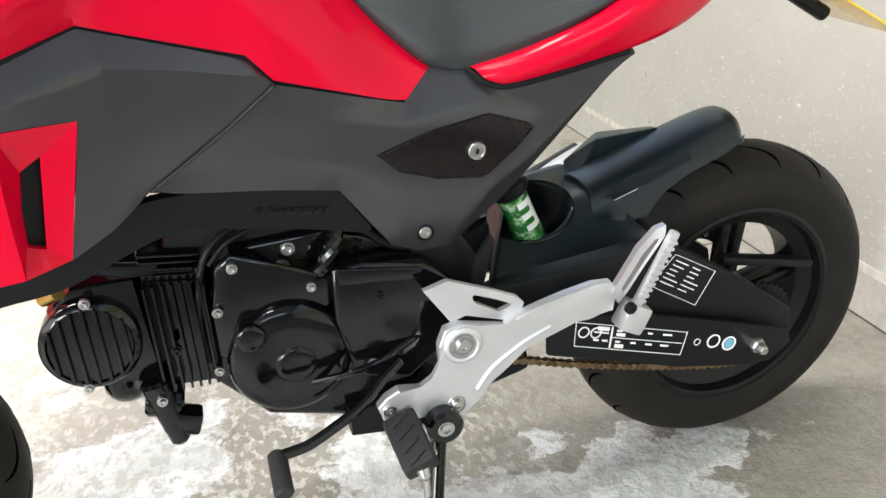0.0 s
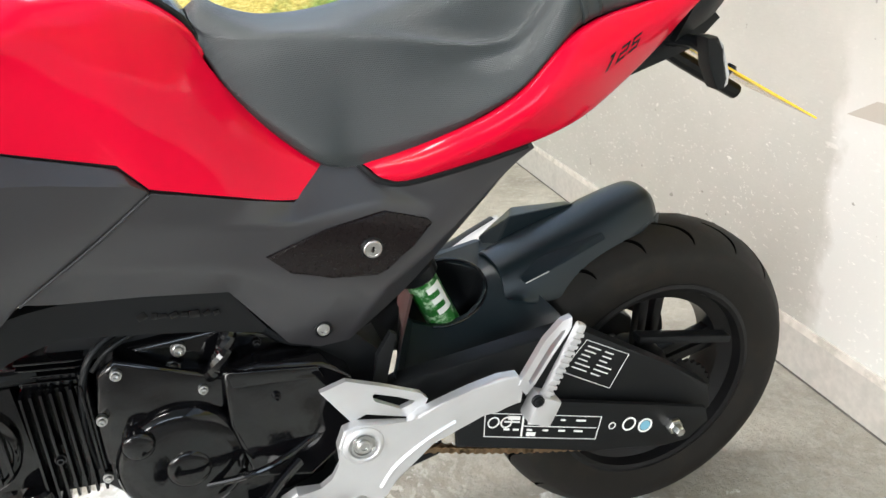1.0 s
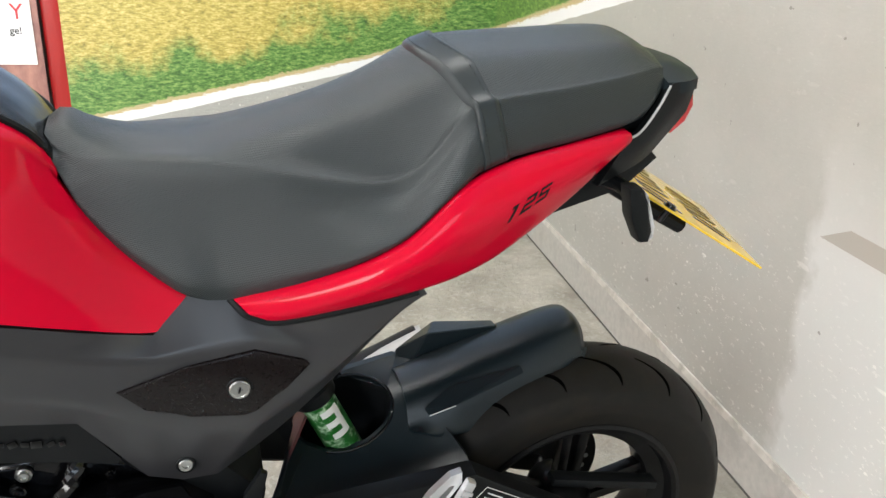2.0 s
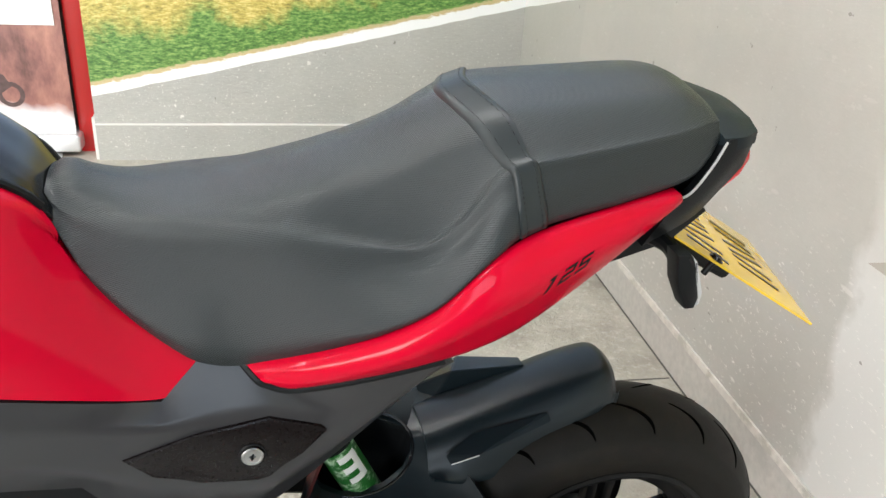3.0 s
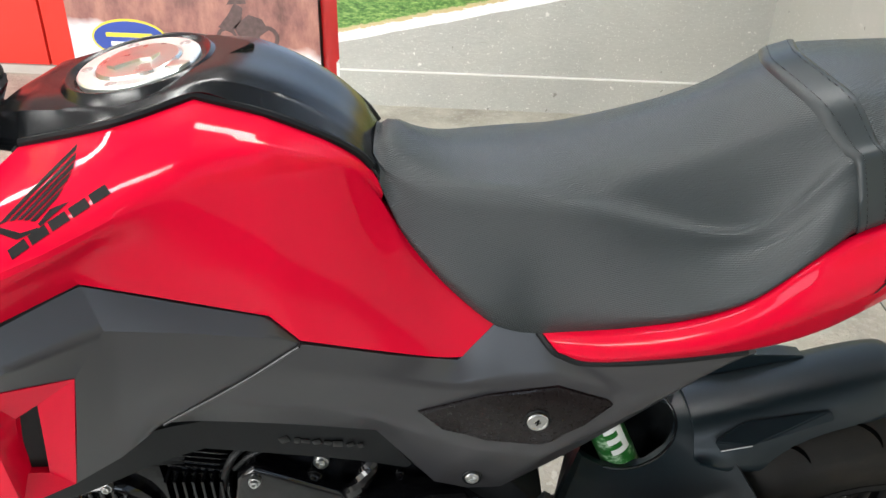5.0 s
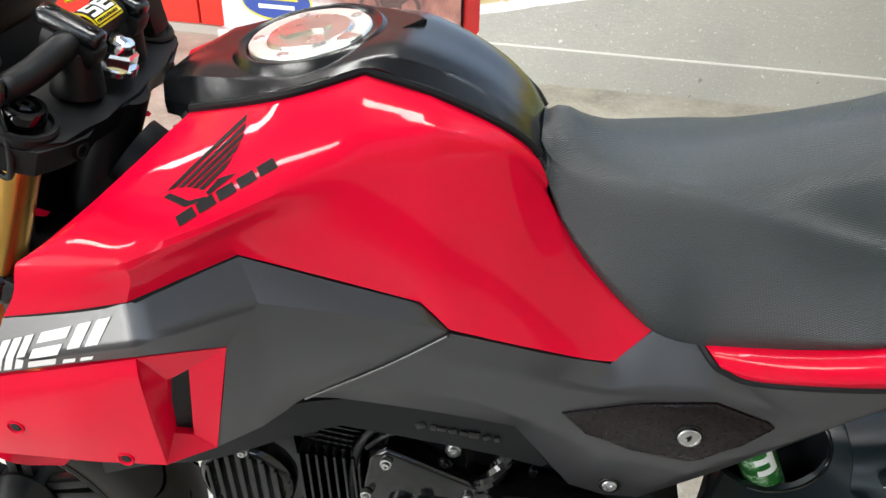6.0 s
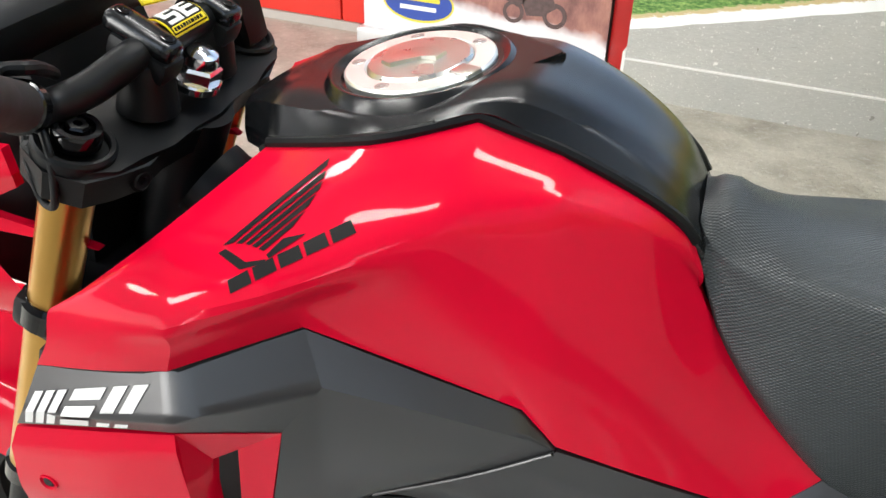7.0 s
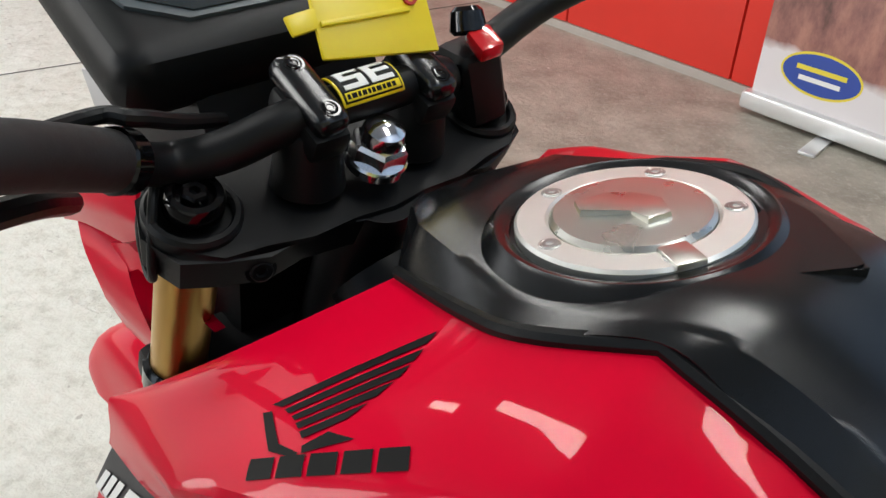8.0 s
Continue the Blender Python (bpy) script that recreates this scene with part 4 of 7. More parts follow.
tube(bm, [(cx + 0.066 * math.cos(a) + 0.008 * math.sin(a), 0.046 + 0.040 * math.sin(a), cz + 0.031 * math.sin(a)) for a in np.linspace(-1.9, 1.9, 15)], 0.0022, 3, 8)
part("recess_rim", bm, "satin_black", shockcover)
bm = bmesh.new()
mm, hh = frame_to((-0.03, -0.045, 0.345), (0.125, -0.050, 0.312))
box(bm, (0.022, 0.012, hh), mm @ pose(0, 0, hh / 2), 0.003)
part("stay", bm, "black", swing)

# shock absorber
shock = new("shock_absorber")
shock.parent = bike
ax0, ax1 = Vector((-0.392, 0.020, 0.625)), Vector((-0.288, 0.037, 0.380))


def along(f):
    return ax0 + (ax1 - ax0) * f


bm = bmesh.new()
rod(bm, along(0.62), along(1.06), 0.0225, seg=28, edge=0.003)
sleeve = part("decal_sleeve", bm, "green", shock, "green and white printed sleeve")
sm, sh = frame_to(along(0.66), along(0.84))
sv = sm.to_3x3().inverted() @ Vector((0.15, -0.82, 0.5))
SIDE = math.atan2(sv.y, sv.x)
for i in range(5):
    bm = bmesh.new()
    a = [radians(w) for w in ((-34, 30), (-34, -12), (-34, 30), (-34, -12), (-34, 30))[i]]
    z0, z1 = sh * i / 5, sh * (i + 1) / 5
    g = [[(sm @ Vector((0.0229 * math.cos(c + SIDE), 0.0229 * math.sin(c + SIDE), z))) for z in (z0, z1)] for c in np.linspace(a[0], a[1], 7)]
    grid_solid(bm, g, (0, 0.0004, 0))
    part("print_patch", bm, "white", sleeve)
bm = bmesh.new()
rod(bm, along(0.53), along(0.62), 0.029, seg=28, edge=0.004)
rod(bm, along(0.46), along(0.5), 0.030, seg=28, edge=0.003)
part("spring_seat", bm, "black", shock)
bm = bmesh.new()
rod(bm, along(0.0), along(0.5), 0.012, seg=16)
part("damper_rod", bm, "black", shock)
bm = bmesh.new()
mm, hh = frame_to(along(0.02), along(0.5))
tube(bm, [mm @ Vector((0.025 * math.cos(a), 0.025 * math.sin(a), hh * a / (2 * math.pi * 5))) for a in np.linspace(0, 2 * math.pi * 5, 61)], 0.0045, 1, 8)
part("spring", bm, "gloss_black", shock)

# ---- body panels ----
tank = new("fuel_tank")
tank.parent = bike
TANK_TOP = [(-0.977, -0.175, 0.791), (-0.923, -0.140, 0.831), (-0.866, -0.066, 0.876), (-0.800, -0.084, 0.895), (-0.763, -0.088, 0.906), (-0.713, -0.067, 0.917), (-0.660, -0.065, 0.901), (-0.612, -0.061, 0.878), (-0.585, -0.054, 0.858), (-0.573, -0.050, 0.842)]
TANK_CREASE = [(-0.985, -0.187, 0.782), (-0.930, -0.190, 0.800), (-0.878, -0.193, 0.814), (-0.815, -0.178, 0.836), (-0.765, -0.159, 0.855), (-0.712, -0.136, 0.876), (-0.650, -0.108, 0.876), (-0.600, -0.084, 0.850), (-0.566, -0.060, 0.812), (-0.555, -0.051, 0.790)]
TANK_MID = [(-0.993, -0.187, 0.760), (-0.937, -0.192, 0.775), (-0.880, -0.193, 0.790), (-0.812, -0.158, 0.811), (-0.768, -0.145, 0.822), (-0.705, -0.139, 0.818), (-0.650, -0.130, 0.798), (-0.590, -0.110, 0.765), (-0.528, -0.080, 0.728), (-0.4545, -0.072, 0.684)]
TANK_LOW = [(-1.012, -0.185, 0.733), (-0.945, -0.190, 0.750), (-0.892, -0.188, 0.7625), (-0.8125, -0.141, 0.784), (-0.760, -0.133, 0.766), (-0.664, -0.122, 0.735), (-0.6395, -0.1205, 0.706), (-0.570, -0.107, 0.682), (-0.4975, -0.089, 0.6585), (-0.4555, -0.078, 0.6665)]
TANK_UPPER = [tuple((a + b) / 2 + k for a, b, k in zip(p, q, (0, -0.004, 0.005))) for p, q in zip(TANK_TOP, TANK_CREASE)]
bm = bmesh.new()
sheet(bm, [list(c) for c in zip(TANK_TOP, TANK_UPPER, TANK_CREASE, TANK_MID, TANK_LOW)], (0, 0.01, -0.002), 6, 5, bu=(2, 3, 5, 6))
red_side = part("side_panel", bm, "red", tank, "glossy red painted tank side", 26)
mirrored(red_side, 0.21)
bm = bmesh.new()
tube(bm, [(x, y + 0.013, z - 0.001) for x, y, z in TANK_LOW], 0.0095, 4, 8, breaks=(2, 3, 5, 6))
mirrored(part("edge_liner", bm, "black", tank, "black liner behind the panel joint"))

bm = bmesh.new()
tube(bm, [(x, y + 0.001, z + 0.0015) for x, y, z in TANK_TOP[2:]], 0.0042, 5, 8, breaks=(3,))
mirrored(part("cover_lip", bm, "black", tank, "matt black lip under the tank cover"), 0.21)
# black upper cover of the tank, with the raised collar round the filler
bm = bmesh.new()
cols = []
for x, zc, zl, hwid, flat in ((-0.912, 0.884, 0.860, 0.022, 0.014), (-0.890, 0.897, 0.868, 0.043, 0.030), (-0.866, 0.905, 0.876, 0.066, 0.048), (-0.80, 0.913, 0.895, 0.084, 0.066), (-0.763, 0.918, 0.906, 0.088, 0.068), (-0.713, 0.930, 0.919, 0.068, 0.056), (-0.679, 0.929, 0.909, 0.066, 0.052), (-0.631, 0.909, 0.888, 0.063, 0.047), (-0.592, 0.880, 0.866, 0.057, 0.042), (-0.566, 0.842, 0.832, 0.048, 0.034)):
    half = [(x, -hwid, zl - 0.004), (x, -hwid - 0.001, zl + 0.003), (x, -flat - 0.004, zc - 0.004), (x, -flat * 0.6, zc)]
    cols.append(half + [(x, 0, zc)] + [(a, -b, c) for a, b, c in half[::-1]])
cols = [[(a, b, c + 2.2 * b * b * min(1.0, max(0.0, (-0.70 - a) / 0.11))) if b > 0 else (a, b, c) for a, b, c in col] for col in cols]
sheet(bm, cols, (0, 0, -0.005), 6, 5, bu=(2,), bv=(1, 2, 6, 7))
part("top_cover", bm, "satin_black", tank, "satin black tank cover", 35)
bm = bmesh.new()
prism(bm, [(-0.911, 0.868), (-0.905, 0.880), (-0.872, 0.890), (-0.850, 0.80), (-0.885, 0.785)], -0.018, 0.036, 0.004)
prism(bm, [(-0.880, 0.868), (-0.866, 0.880), (-0.84, 0.880), (-0.84, 0.78), (-0.868, 0.79)], -0.060, 0.075, 0.004)
part("front_face", bm, "black", tank)
CAP = pose(-0.776, 0.001, 0.9198, 0, -7.5, 0) @ pose(0, 0, 0, 3)
cap = new("fuel_cap")
cap.parent = bike
bm = bmesh.new()
revolve(bm, [(0.078, -0.010), (0.072, -0.004), (0.066, 0.003), (0.0640, 0.0044), (0.0618, 0.0042), (0.0590, 0.0015), (0.0572, 0.0008), (0.0570, -0.006), (0.0, -0.006)], CAP, 64)
part("collar", bm, "satin_black", cap, "raised satin black collar", 40)
bm = bmesh.new()
revolve(bm, [(0.0545, -0.006), (0.0545, 0.003), (0.053, 0.0045), (0.040, 0.0045), (0.0385, 0.003), (0.0385, -0.004)], CAP, 64)
part("ring", bm, "cap_ring", cap, "bright aluminium ring")
bm = bmesh.new()
revolve(bm, [(0.0382, -0.004), (0.0382, 0.004), (0.036, 0.0062), (0.02, 0.0070), (0.0, 0.0072)], CAP, 64)
part("lid", bm, "cap_lid", cap, "polished steel lid")
bm = bmesh.new()
prism(bm, [(-0.024, -0.012), (-0.014, -0.020), (0.004, -0.006), (0.016, -0.010), (0.020, 0.002), (0.008, 0.012), (-0.006, 0.010), (-0.016, 0.004)], -0.002, 0.002, 0.0015)
o = part("key_flap", bm, "cap_lid", cap, "folding key flap")
o.matrix_basis = CAP @ pose(0, 0, 0.0078) @ pose(0, 0, 0, -90)
bm = bmesh.new()
box(bm, (0.018, 0.014, 0.003), CAP @ pose(0, 0, 0, 0, 0, -28) @ pose(0.046, 0, 0.0045), 0.001)
part("hinge", bm, "cap_lid", cap)
for i in range(5):
    a = radians(40 + 72 * i)
    p = CAP @ Vector((0.046 * math.cos(a), 0.046 * math.sin(a), 0.0042))
    bm = bmesh.new()
    revolve(bm, [(0.0052, -0.001), (0.0052, 0.0006), (0.0044, 0.0008), (0.0036, 0.0004), (0.0036, 0.0009), (0.0018, 0.0009), (0.0018, -0.0006), (0.0, -0.0006)], Matrix.Translation(p) @ CAP.to_3x3().to_4x4(), 20)
    part("socket_screw", bm, "steel", cap)

bm = bmesh.new()
spur = [(-0.735, -0.046), (-0.720, -0.030), (-0.681, 0.013), (-0.677, 0.018), (-0.683, 0.022), (-0.715, 0.050), (-0.735, 0.058)]
up = [bm.verts.new((x, y, 0.9195 + 0.128 * (x + 0.773) + 0.05 * (y - 0.004) + 0.0024)) for x, y in spur]
dn = [bm.verts.new((v.co.x, v.co.y, v.co.z - 0.010)) for v in up]
fa = bm.faces.new(up)
bm.faces.new(dn[::-1])
for i in range(len(up)):
    bm.faces.new((up[i], dn[i], dn[(i + 1) % len(up)], up[(i + 1) % len(up)]))
bmesh.ops.bevel(bm, geom=list(fa.edges), offset=0.0015, segments=2, affect='EDGES')
part("cover_spur", bm, "satin_black", tank)

# maker's wing and name as plain dark shapes on the tank side
def surface_of(ob):
    me = ob.data
    return BVHTree.FromPolygons([v.co.copy() for v in me.vertices], [tuple(f.vertices) for f in me.polygons])


def decal(name, quad, place, aim, tree, parent, mat="print_black", lift=0.0007, nu=10, nv=3):
    """A thin printed quad laid on a moulded surface: place() turns plane coordinates into a start point, aim is the way to the surface."""
    bm = bmesh.new()
    g = []
    for i in range(nu + 1):
        row = []
        for j in range(nv + 1):
            u, v = i / nu, j / nv
            a = [(1 - v) * ((1 - u) * quad[0][k] + u * quad[1][k]) + v * ((1 - u) * quad[3][k] + u * quad[2][k]) for k in (0, 1)]
            hit = tree.ray_cast(place(*a) - aim * 0.05, aim)[0]
            row.append(bm.verts.new((hit if hit else place(*a)) - aim * lift))
        g.append(row)
    for a, b in zip(g, g[1:]):
        for j in range(nv):
            bm.faces.new((a[j], a[j + 1], b[j + 1], b[j]))
    return part(name, bm, mat, parent)


tank_skin = surface_of(red_side)
D0 = Vector((-0.836, -0.180, 0.838))
DU, DV = Vector((0.818, 0.523, 0.239)), Vector((-0.565, 0.655, 0.502))
DN = Vector((0.106, -0.545, 0.831))


def on_side(u, v):
    return D0 + DU * ((u - 1.5) / 1000) + DV * ((v - 2.0) / 1000)


for q in ([(2, 37), (84.5, 66), (81, 59.5), (9, 35)], [(11, 33.5), (80, 56.5), (77, 50.5), (15, 31)], [(17, 29.5), (76, 48.5), (72, 42.5), (20, 27)], [(21, 25.5), (70, 40.5), (63, 34), (24, 22.5)], [(25, 21), (60, 31.5), (50, 24.5), (28, 17.5)], [(29, 14), (42, 19.5), (57, 15), (30, 10.5)], [(-2, 33), (3.5, 33.5), (15, 16), (10, 13)], [(10, 13), (13, 17), (28, 11), (27, 8.5)]):
    decal("wing_bar", q, on_side, -DN, tank_skin, tank)
for i in range(5):
    u = 0.5 + 17.6 * i
    decal("name_bar", [(u, 10), (u + 14.5, 10), (u + 15, 0.3), (u, 0.3)], on_side, -DN, tank_skin, tank)


# ---- grey shrouds ----
shroud = new("side_shroud")
shroud.parent = bike
bm = bmesh.new()
# upper band with its fold, then the flank below it, each facet meeting at a soft fold
sheet(bm, [[(-1.018, -0.1805, 0.7265), (-1.032, -0.195, 0.690), (-1.050, -0.190, 0.666)],
           [(-0.950, -0.1830, 0.7430), (-0.950, -0.1985, 0.710), (-0.962, -0.1925, 0.692)],
           [(-0.894, -0.1840, 0.7580), (-0.887, -0.2000, 0.727), (-0.896, -0.1930, 0.708)],
           [(-0.8125, -0.139, 0.7805), (-0.796, -0.154, 0.745), (-0.827, -0.164, 0.702)]], (0, 0.006, 0), 6, 5, bu=(1, 2), bv=(1,))
sheet(bm, [[(-0.8125, -0.139, 0.7805), (-0.796, -0.154, 0.745)], [(-0.740, -0.130, 0.7560), (-0.728, -0.1420, 0.732)],
           [(-0.664, -0.1185, 0.730), (-0.656, -0.1275, 0.7135)], [(-0.6405, -0.1205, 0.703), (-0.640, -0.1208, 0.702)]], (0, 0.006, 0), 6, 5, bu=(1, 2))
sheet(bm, [[(-0.827, -0.164, 0.702), (-0.844, -0.158, 0.635), (-0.866, -0.150, 0.558)],
           [(-0.796, -0.154, 0.745), (-0.806, -0.147, 0.668), (-0.822, -0.136, 0.578)],
           [(-0.728, -0.1420, 0.732), (-0.760, -0.1375, 0.665), (-0.798, -0.126, 0.594)],
           [(-0.656, -0.1275, 0.7135), (-0.706, -0.1265, 0.663), (-0.784, -0.1235, 0.6065)],
           [(-0.640, -0.1208, 0.702), (-0.699, -0.1230, 0.6605), (-0.779, -0.1215, 0.6095)]], (0, 0.006, 0), 6, 6, bu=(1, 2, 3))
o = part("front_shroud", bm, "grey", shroud, "satin grey plastic shroud", 50)
mirrored(o)
# light letters of the model name as plain shapes
shroud_skin = surface_of(o if o.data.vertices[0].co.y < 0 else shroud.children[0])
LA, LB, LC, LD = (Vector((x, -0.20, z)) for x, z in ((-1.018, 0.709), (-0.910, 0.746), (-0.934, 0.703), (-1.037, 0.674)))


def on_shroud(u, v):
    return (LA * (1 - u) + LB * u) * (1 - v) + (LD * (1 - u) + LC * u) * v


for q in ([(0.0, 0.0), (0.08, 0.0), (0.08, 1), (0.0, 1)], [(0.11, 0.0), (0.19, 0.0), (0.19, 1), (0.11, 1)], [(0.22, 0.0), (0.30, 0.0), (0.30, 1), (0.22, 1)], [(0.37, 0.0), (0.65, 0.0), (0.65, 0.25), (0.37, 0.25)], [(0.36, 0.38), (0.64, 0.38), (0.64, 0.62), (0.36, 0.62)], [(0.36, 0.75), (0.64, 0.75), (0.64, 1), (0.36, 1)], [(0.71, 0.0), (0.83, 0.0), (0.83, 1), (0.71, 1)], [(0.88, 0.0), (1.0, 0.0), (1.0, 1), (0.88, 1)]):
    decal("letter_shape", q, on_shroud, Vector((0, 1, 0)), shroud_skin, shroud, "white", 0.0012, 4, 2)
bm = bmesh.new()
panel_cols = [[(-0.639, -0.1205, 0.7015), (-0.670, -0.1225, 0.680), (-0.725, -0.1228, 0.643), (-0.778, -0.1210, 0.6080)],
              [(-0.600, -0.1130, 0.689), (-0.630, -0.1160, 0.663), (-0.690, -0.1130, 0.622), (-0.747, -0.1040, 0.5935)],
              [(-0.550, -0.1030, 0.672), (-0.575, -0.1080, 0.648), (-0.618, -0.1060, 0.609), (-0.662, -0.0950, 0.5790)],
              [(-0.497, -0.0890, 0.655), (-0.500, -0.1040, 0.637), (-0.569, -0.1040, 0.590), (-0.581, -0.0880, 0.5630)],
              [(-0.459, -0.0740, 0.690), (-0.4463, -0.1020, 0.637), (-0.506, -0.1020, 0.561), (-0.523, -0.0800, 0.4780)],
              [(-0.429, -0.0740, 0.694), (-0.4009, -0.1030, 0.640), (-0.443, -0.1020, 0.546), (-0.487, -0.0750, 0.4620)],
              [(-0.400, -0.0900, 0.673), (-0.3398, -0.1030, 0.623), (-0.404, -0.1010, 0.540), (-0.451, -0.0740, 0.4620)],
              [(-0.335, -0.1080, 0.667), (-0.2909, -0.1100, 0.6450), (-0.345, -0.0980, 0.575), (-0.362, -0.0770, 0.5300)],
              [(-0.229, -0.1200, 0.691), (-0.2250, -0.1185, 0.6840), (-0.233, -0.1160, 0.681), (-0.238, -0.1140, 0.6780)]]
sheet(bm, panel_cols, (0, 0.006, 0), 5, 6, bu=(3, 4, 5, 6), bv=(1, 2))
o = part("rear_panel", bm, "grey", shroud, "satin grey plastic side panel", 50)
bm = bmesh.new()
tube(bm, [(-0.6395, -0.1210, 0.7020), (-0.6985, -0.1235, 0.6605), (-0.7785, -0.1220, 0.6090)], 0.0011, 6, 6)
part("joint_line", bm, "print_black", shroud)
bm = bmesh.new()
tube(bm, [(-0.6410, -0.1222, 0.7000), (-0.7000, -0.1243, 0.6588), (-0.7800, -0.1228, 0.6075)], 0.0016, 6, 8)
part("joint_lip", bm, "grey", shroud)
mirrored(o)
bm = bmesh.new()
prism(bm, [(-0.538, 0.604), (-0.470, 0.623), (-0.401, 0.634), (-0.352, 0.6155), (-0.346, 0.609), (-0.3715, 0.585), (-0.404, 0.560), (-0.416, 0.5565), (-0.470, 0.5650), (-0.513, 0.579)], -0.1065, -0.094, 0.004)
part("reflector_insert", bm, "smoke_lens", shroud, "dark textured insert with a key lock")
bm = bmesh.new()
m = cyl_y(-0.4195, -0.1065, 0.592)
revolve(bm, [(0.0135, -0.002), (0.0135, 0.0008), (0.0122, 0.0014), (0.0118, -0.0010), (0.0, -0.0010)], m, 32)
part("lock_well", bm, "black", shroud)
bm = bmesh.new()
revolve(bm, [(0.0108, -0.002), (0.0108, 0.0035), (0.0098, 0.0046), (0.0082, 0.0048), (0.0076, 0.0040), (0.0030, 0.0040), (0.0026, 0.0020), (0, 0.0020)], m, 32)
lock = part("seat_lock", bm, "steel", shroud, "worn steel key lock")
bm = bmesh.new()
box(bm, (0.0018, 0.0012, 0.007), pose(-0.4195, -0.1108, 0.592, 0, 14, 0))
part("key_slot", bm, "print_black", lock)
bm = bmesh.new()
m = cyl_y(-0.4825, -0.086, 0.4905)
revolve(bm, [(0.0108, -0.004), (0.0108, 0.0012), (0.0098, 0.0020), (0.0088, 0.0020), (0.0082, 0.0002), (0.0, 0.0002)], m, 28)
cup = part("bolt_cup", bm, "black", shroud)
bm = bmesh.new()
revolve(bm, [(0.0076, 0.0), (0.0076, 0.0024), (0.0066, 0.0034), (0.0038, 0.0034), (0.0033, 0.0008), (0, 0.0008)], m, 24)
part("panel_bolt", bm, "steel", shroud, "socket bolt in a black cup")

# black lower frame cover with moulded script
lower = new("frame_cover")
lower.parent = bike
bm = bmesh.new()
sheet(bm, [[(-0.985, -0.165, 0.534), (-0.99, -0.16, 0.512)], [(-0.932, -0.158, 0.557), (-0.945, -0.150, 0.520)], [(-0.856, -0.139, 0.577), (-0.880, -0.134, 0.522)], [(-0.796, -0.119, 0.594), (-0.800, -0.114, 0.546)], [(-0.747, -0.102, 0.592), (-0.755, -0.100, 0.552)], [(-0.660, -0.092, 0.577), (-0.660, -0.090, 0.530)], [(-0.582, -0.086, 0.564), (-0.600, -0.084, 0.515)], [(-0.546, -0.081, 0.506), (-0.552, -0.080, 0.500)]], (0, 0.02, 0), 4, 3, bu=(4, 6))
o = part("cover", bm, "black", lower, "matt black lower cover", 30)
mirrored(o)
rs = random.Random(2)
x = -0.675
while x < -0.59:
    w = rs.uniform(0.006, 0.011)
    bm = bmesh.new()
    z = 0.556 - (x + 0.675) * 0.19
    box(bm, (w, 0.002, rs.uniform(0.004, 0.009)), pose(x, -0.0925 + (x + 0.675) * 0.06, z, 0, rs.uniform(-25, 25), 0), 0.0006)
    part("raised_script", bm, "gloss_black", lower)
    x += w + 0.002

# red air scoop ahead of the shroud
scoop = new("air_scoop")
scoop.parent = bike
outer = [(-0.895, 0.707, -0.193), (-0.862, 0.705, -0.180), (-0.827, 0.702, -0.165), (-0.845, 0.635, -0.159), (-0.865, 0.560, -0.152), (-0.886, 0.558, -0.164), (-0.906, 0.557, -0.177), (-0.901, 0.640, -0.188)]
inner = [(-0.8855, 0.6635, -0.172), (-0.876, 0.6690, -0.170), (-0.866, 0.6740, -0.166), (-0.8755, 0.6250, -0.160), (-0.8850, 0.5770, -0.154), (-0.892, 0.5800, -0.157), (-0.9000, 0.5850, -0.162), (-0.8950, 0.6250, -0.167)]
bm = bmesh.new()
ring_plate(bm, outer, inner, 0, 0, 0.012)
o = part("scoop_funnel", bm, "red", scoop, "glossy red funnel round a dark slot", 20)
mirrored(o)
bm = bmesh.new()
sheet(bm, [[(-1.052, -0.190, 0.662), (-1.062, -0.1935, 0.640), (-1.075, -0.1900, 0.590), (-1.090, -0.178, 0.548)], [(-0.962, -0.1930, 0.688), (-0.966, -0.1965, 0.668), (-0.975, -0.1920, 0.610), (-0.982, -0.179, 0.552)], [(-0.895, -0.1935, 0.7065), (-0.896, -0.1955, 0.690), (-0.901, -0.1885, 0.640), (-0.906, -0.1775, 0.557)]], (0, 0.010, 0), 5, 4, bu=(1,), bv=(1,))
o = part("scoop_panel", bm, "red", scoop, "glossy red scoop panel", 40)
mirrored(o)
bm = bmesh.new()
prism(bm, [(q[0], q[1], q[2]) for q in inner], 0.008, 0.014)
part("slot_mesh", bm, "black", scoop)
for x, z, y in ((-1.039, 0.604, -0.1925), (-0.945, 0.563, -0.181)):
    bm = bmesh.new()
    revolve(bm, [(0.0085, -0.002), (0.0085, 0.0006), (0.0072, 0.0010), (0.0058, -0.0012), (0.0, -0.0012)], cyl_y(x, y, z), 20)
    part("pin_seat", bm, "red", scoop)
    bm = bmesh.new()
    revolve(bm, [(0.0054, -0.002), (0.0054, -0.0008), (0.0040, 0.0002), (0.0, 0.0002)], cyl_y(x, y, z), 16)
    part("push_pin", bm, "black", scoop)

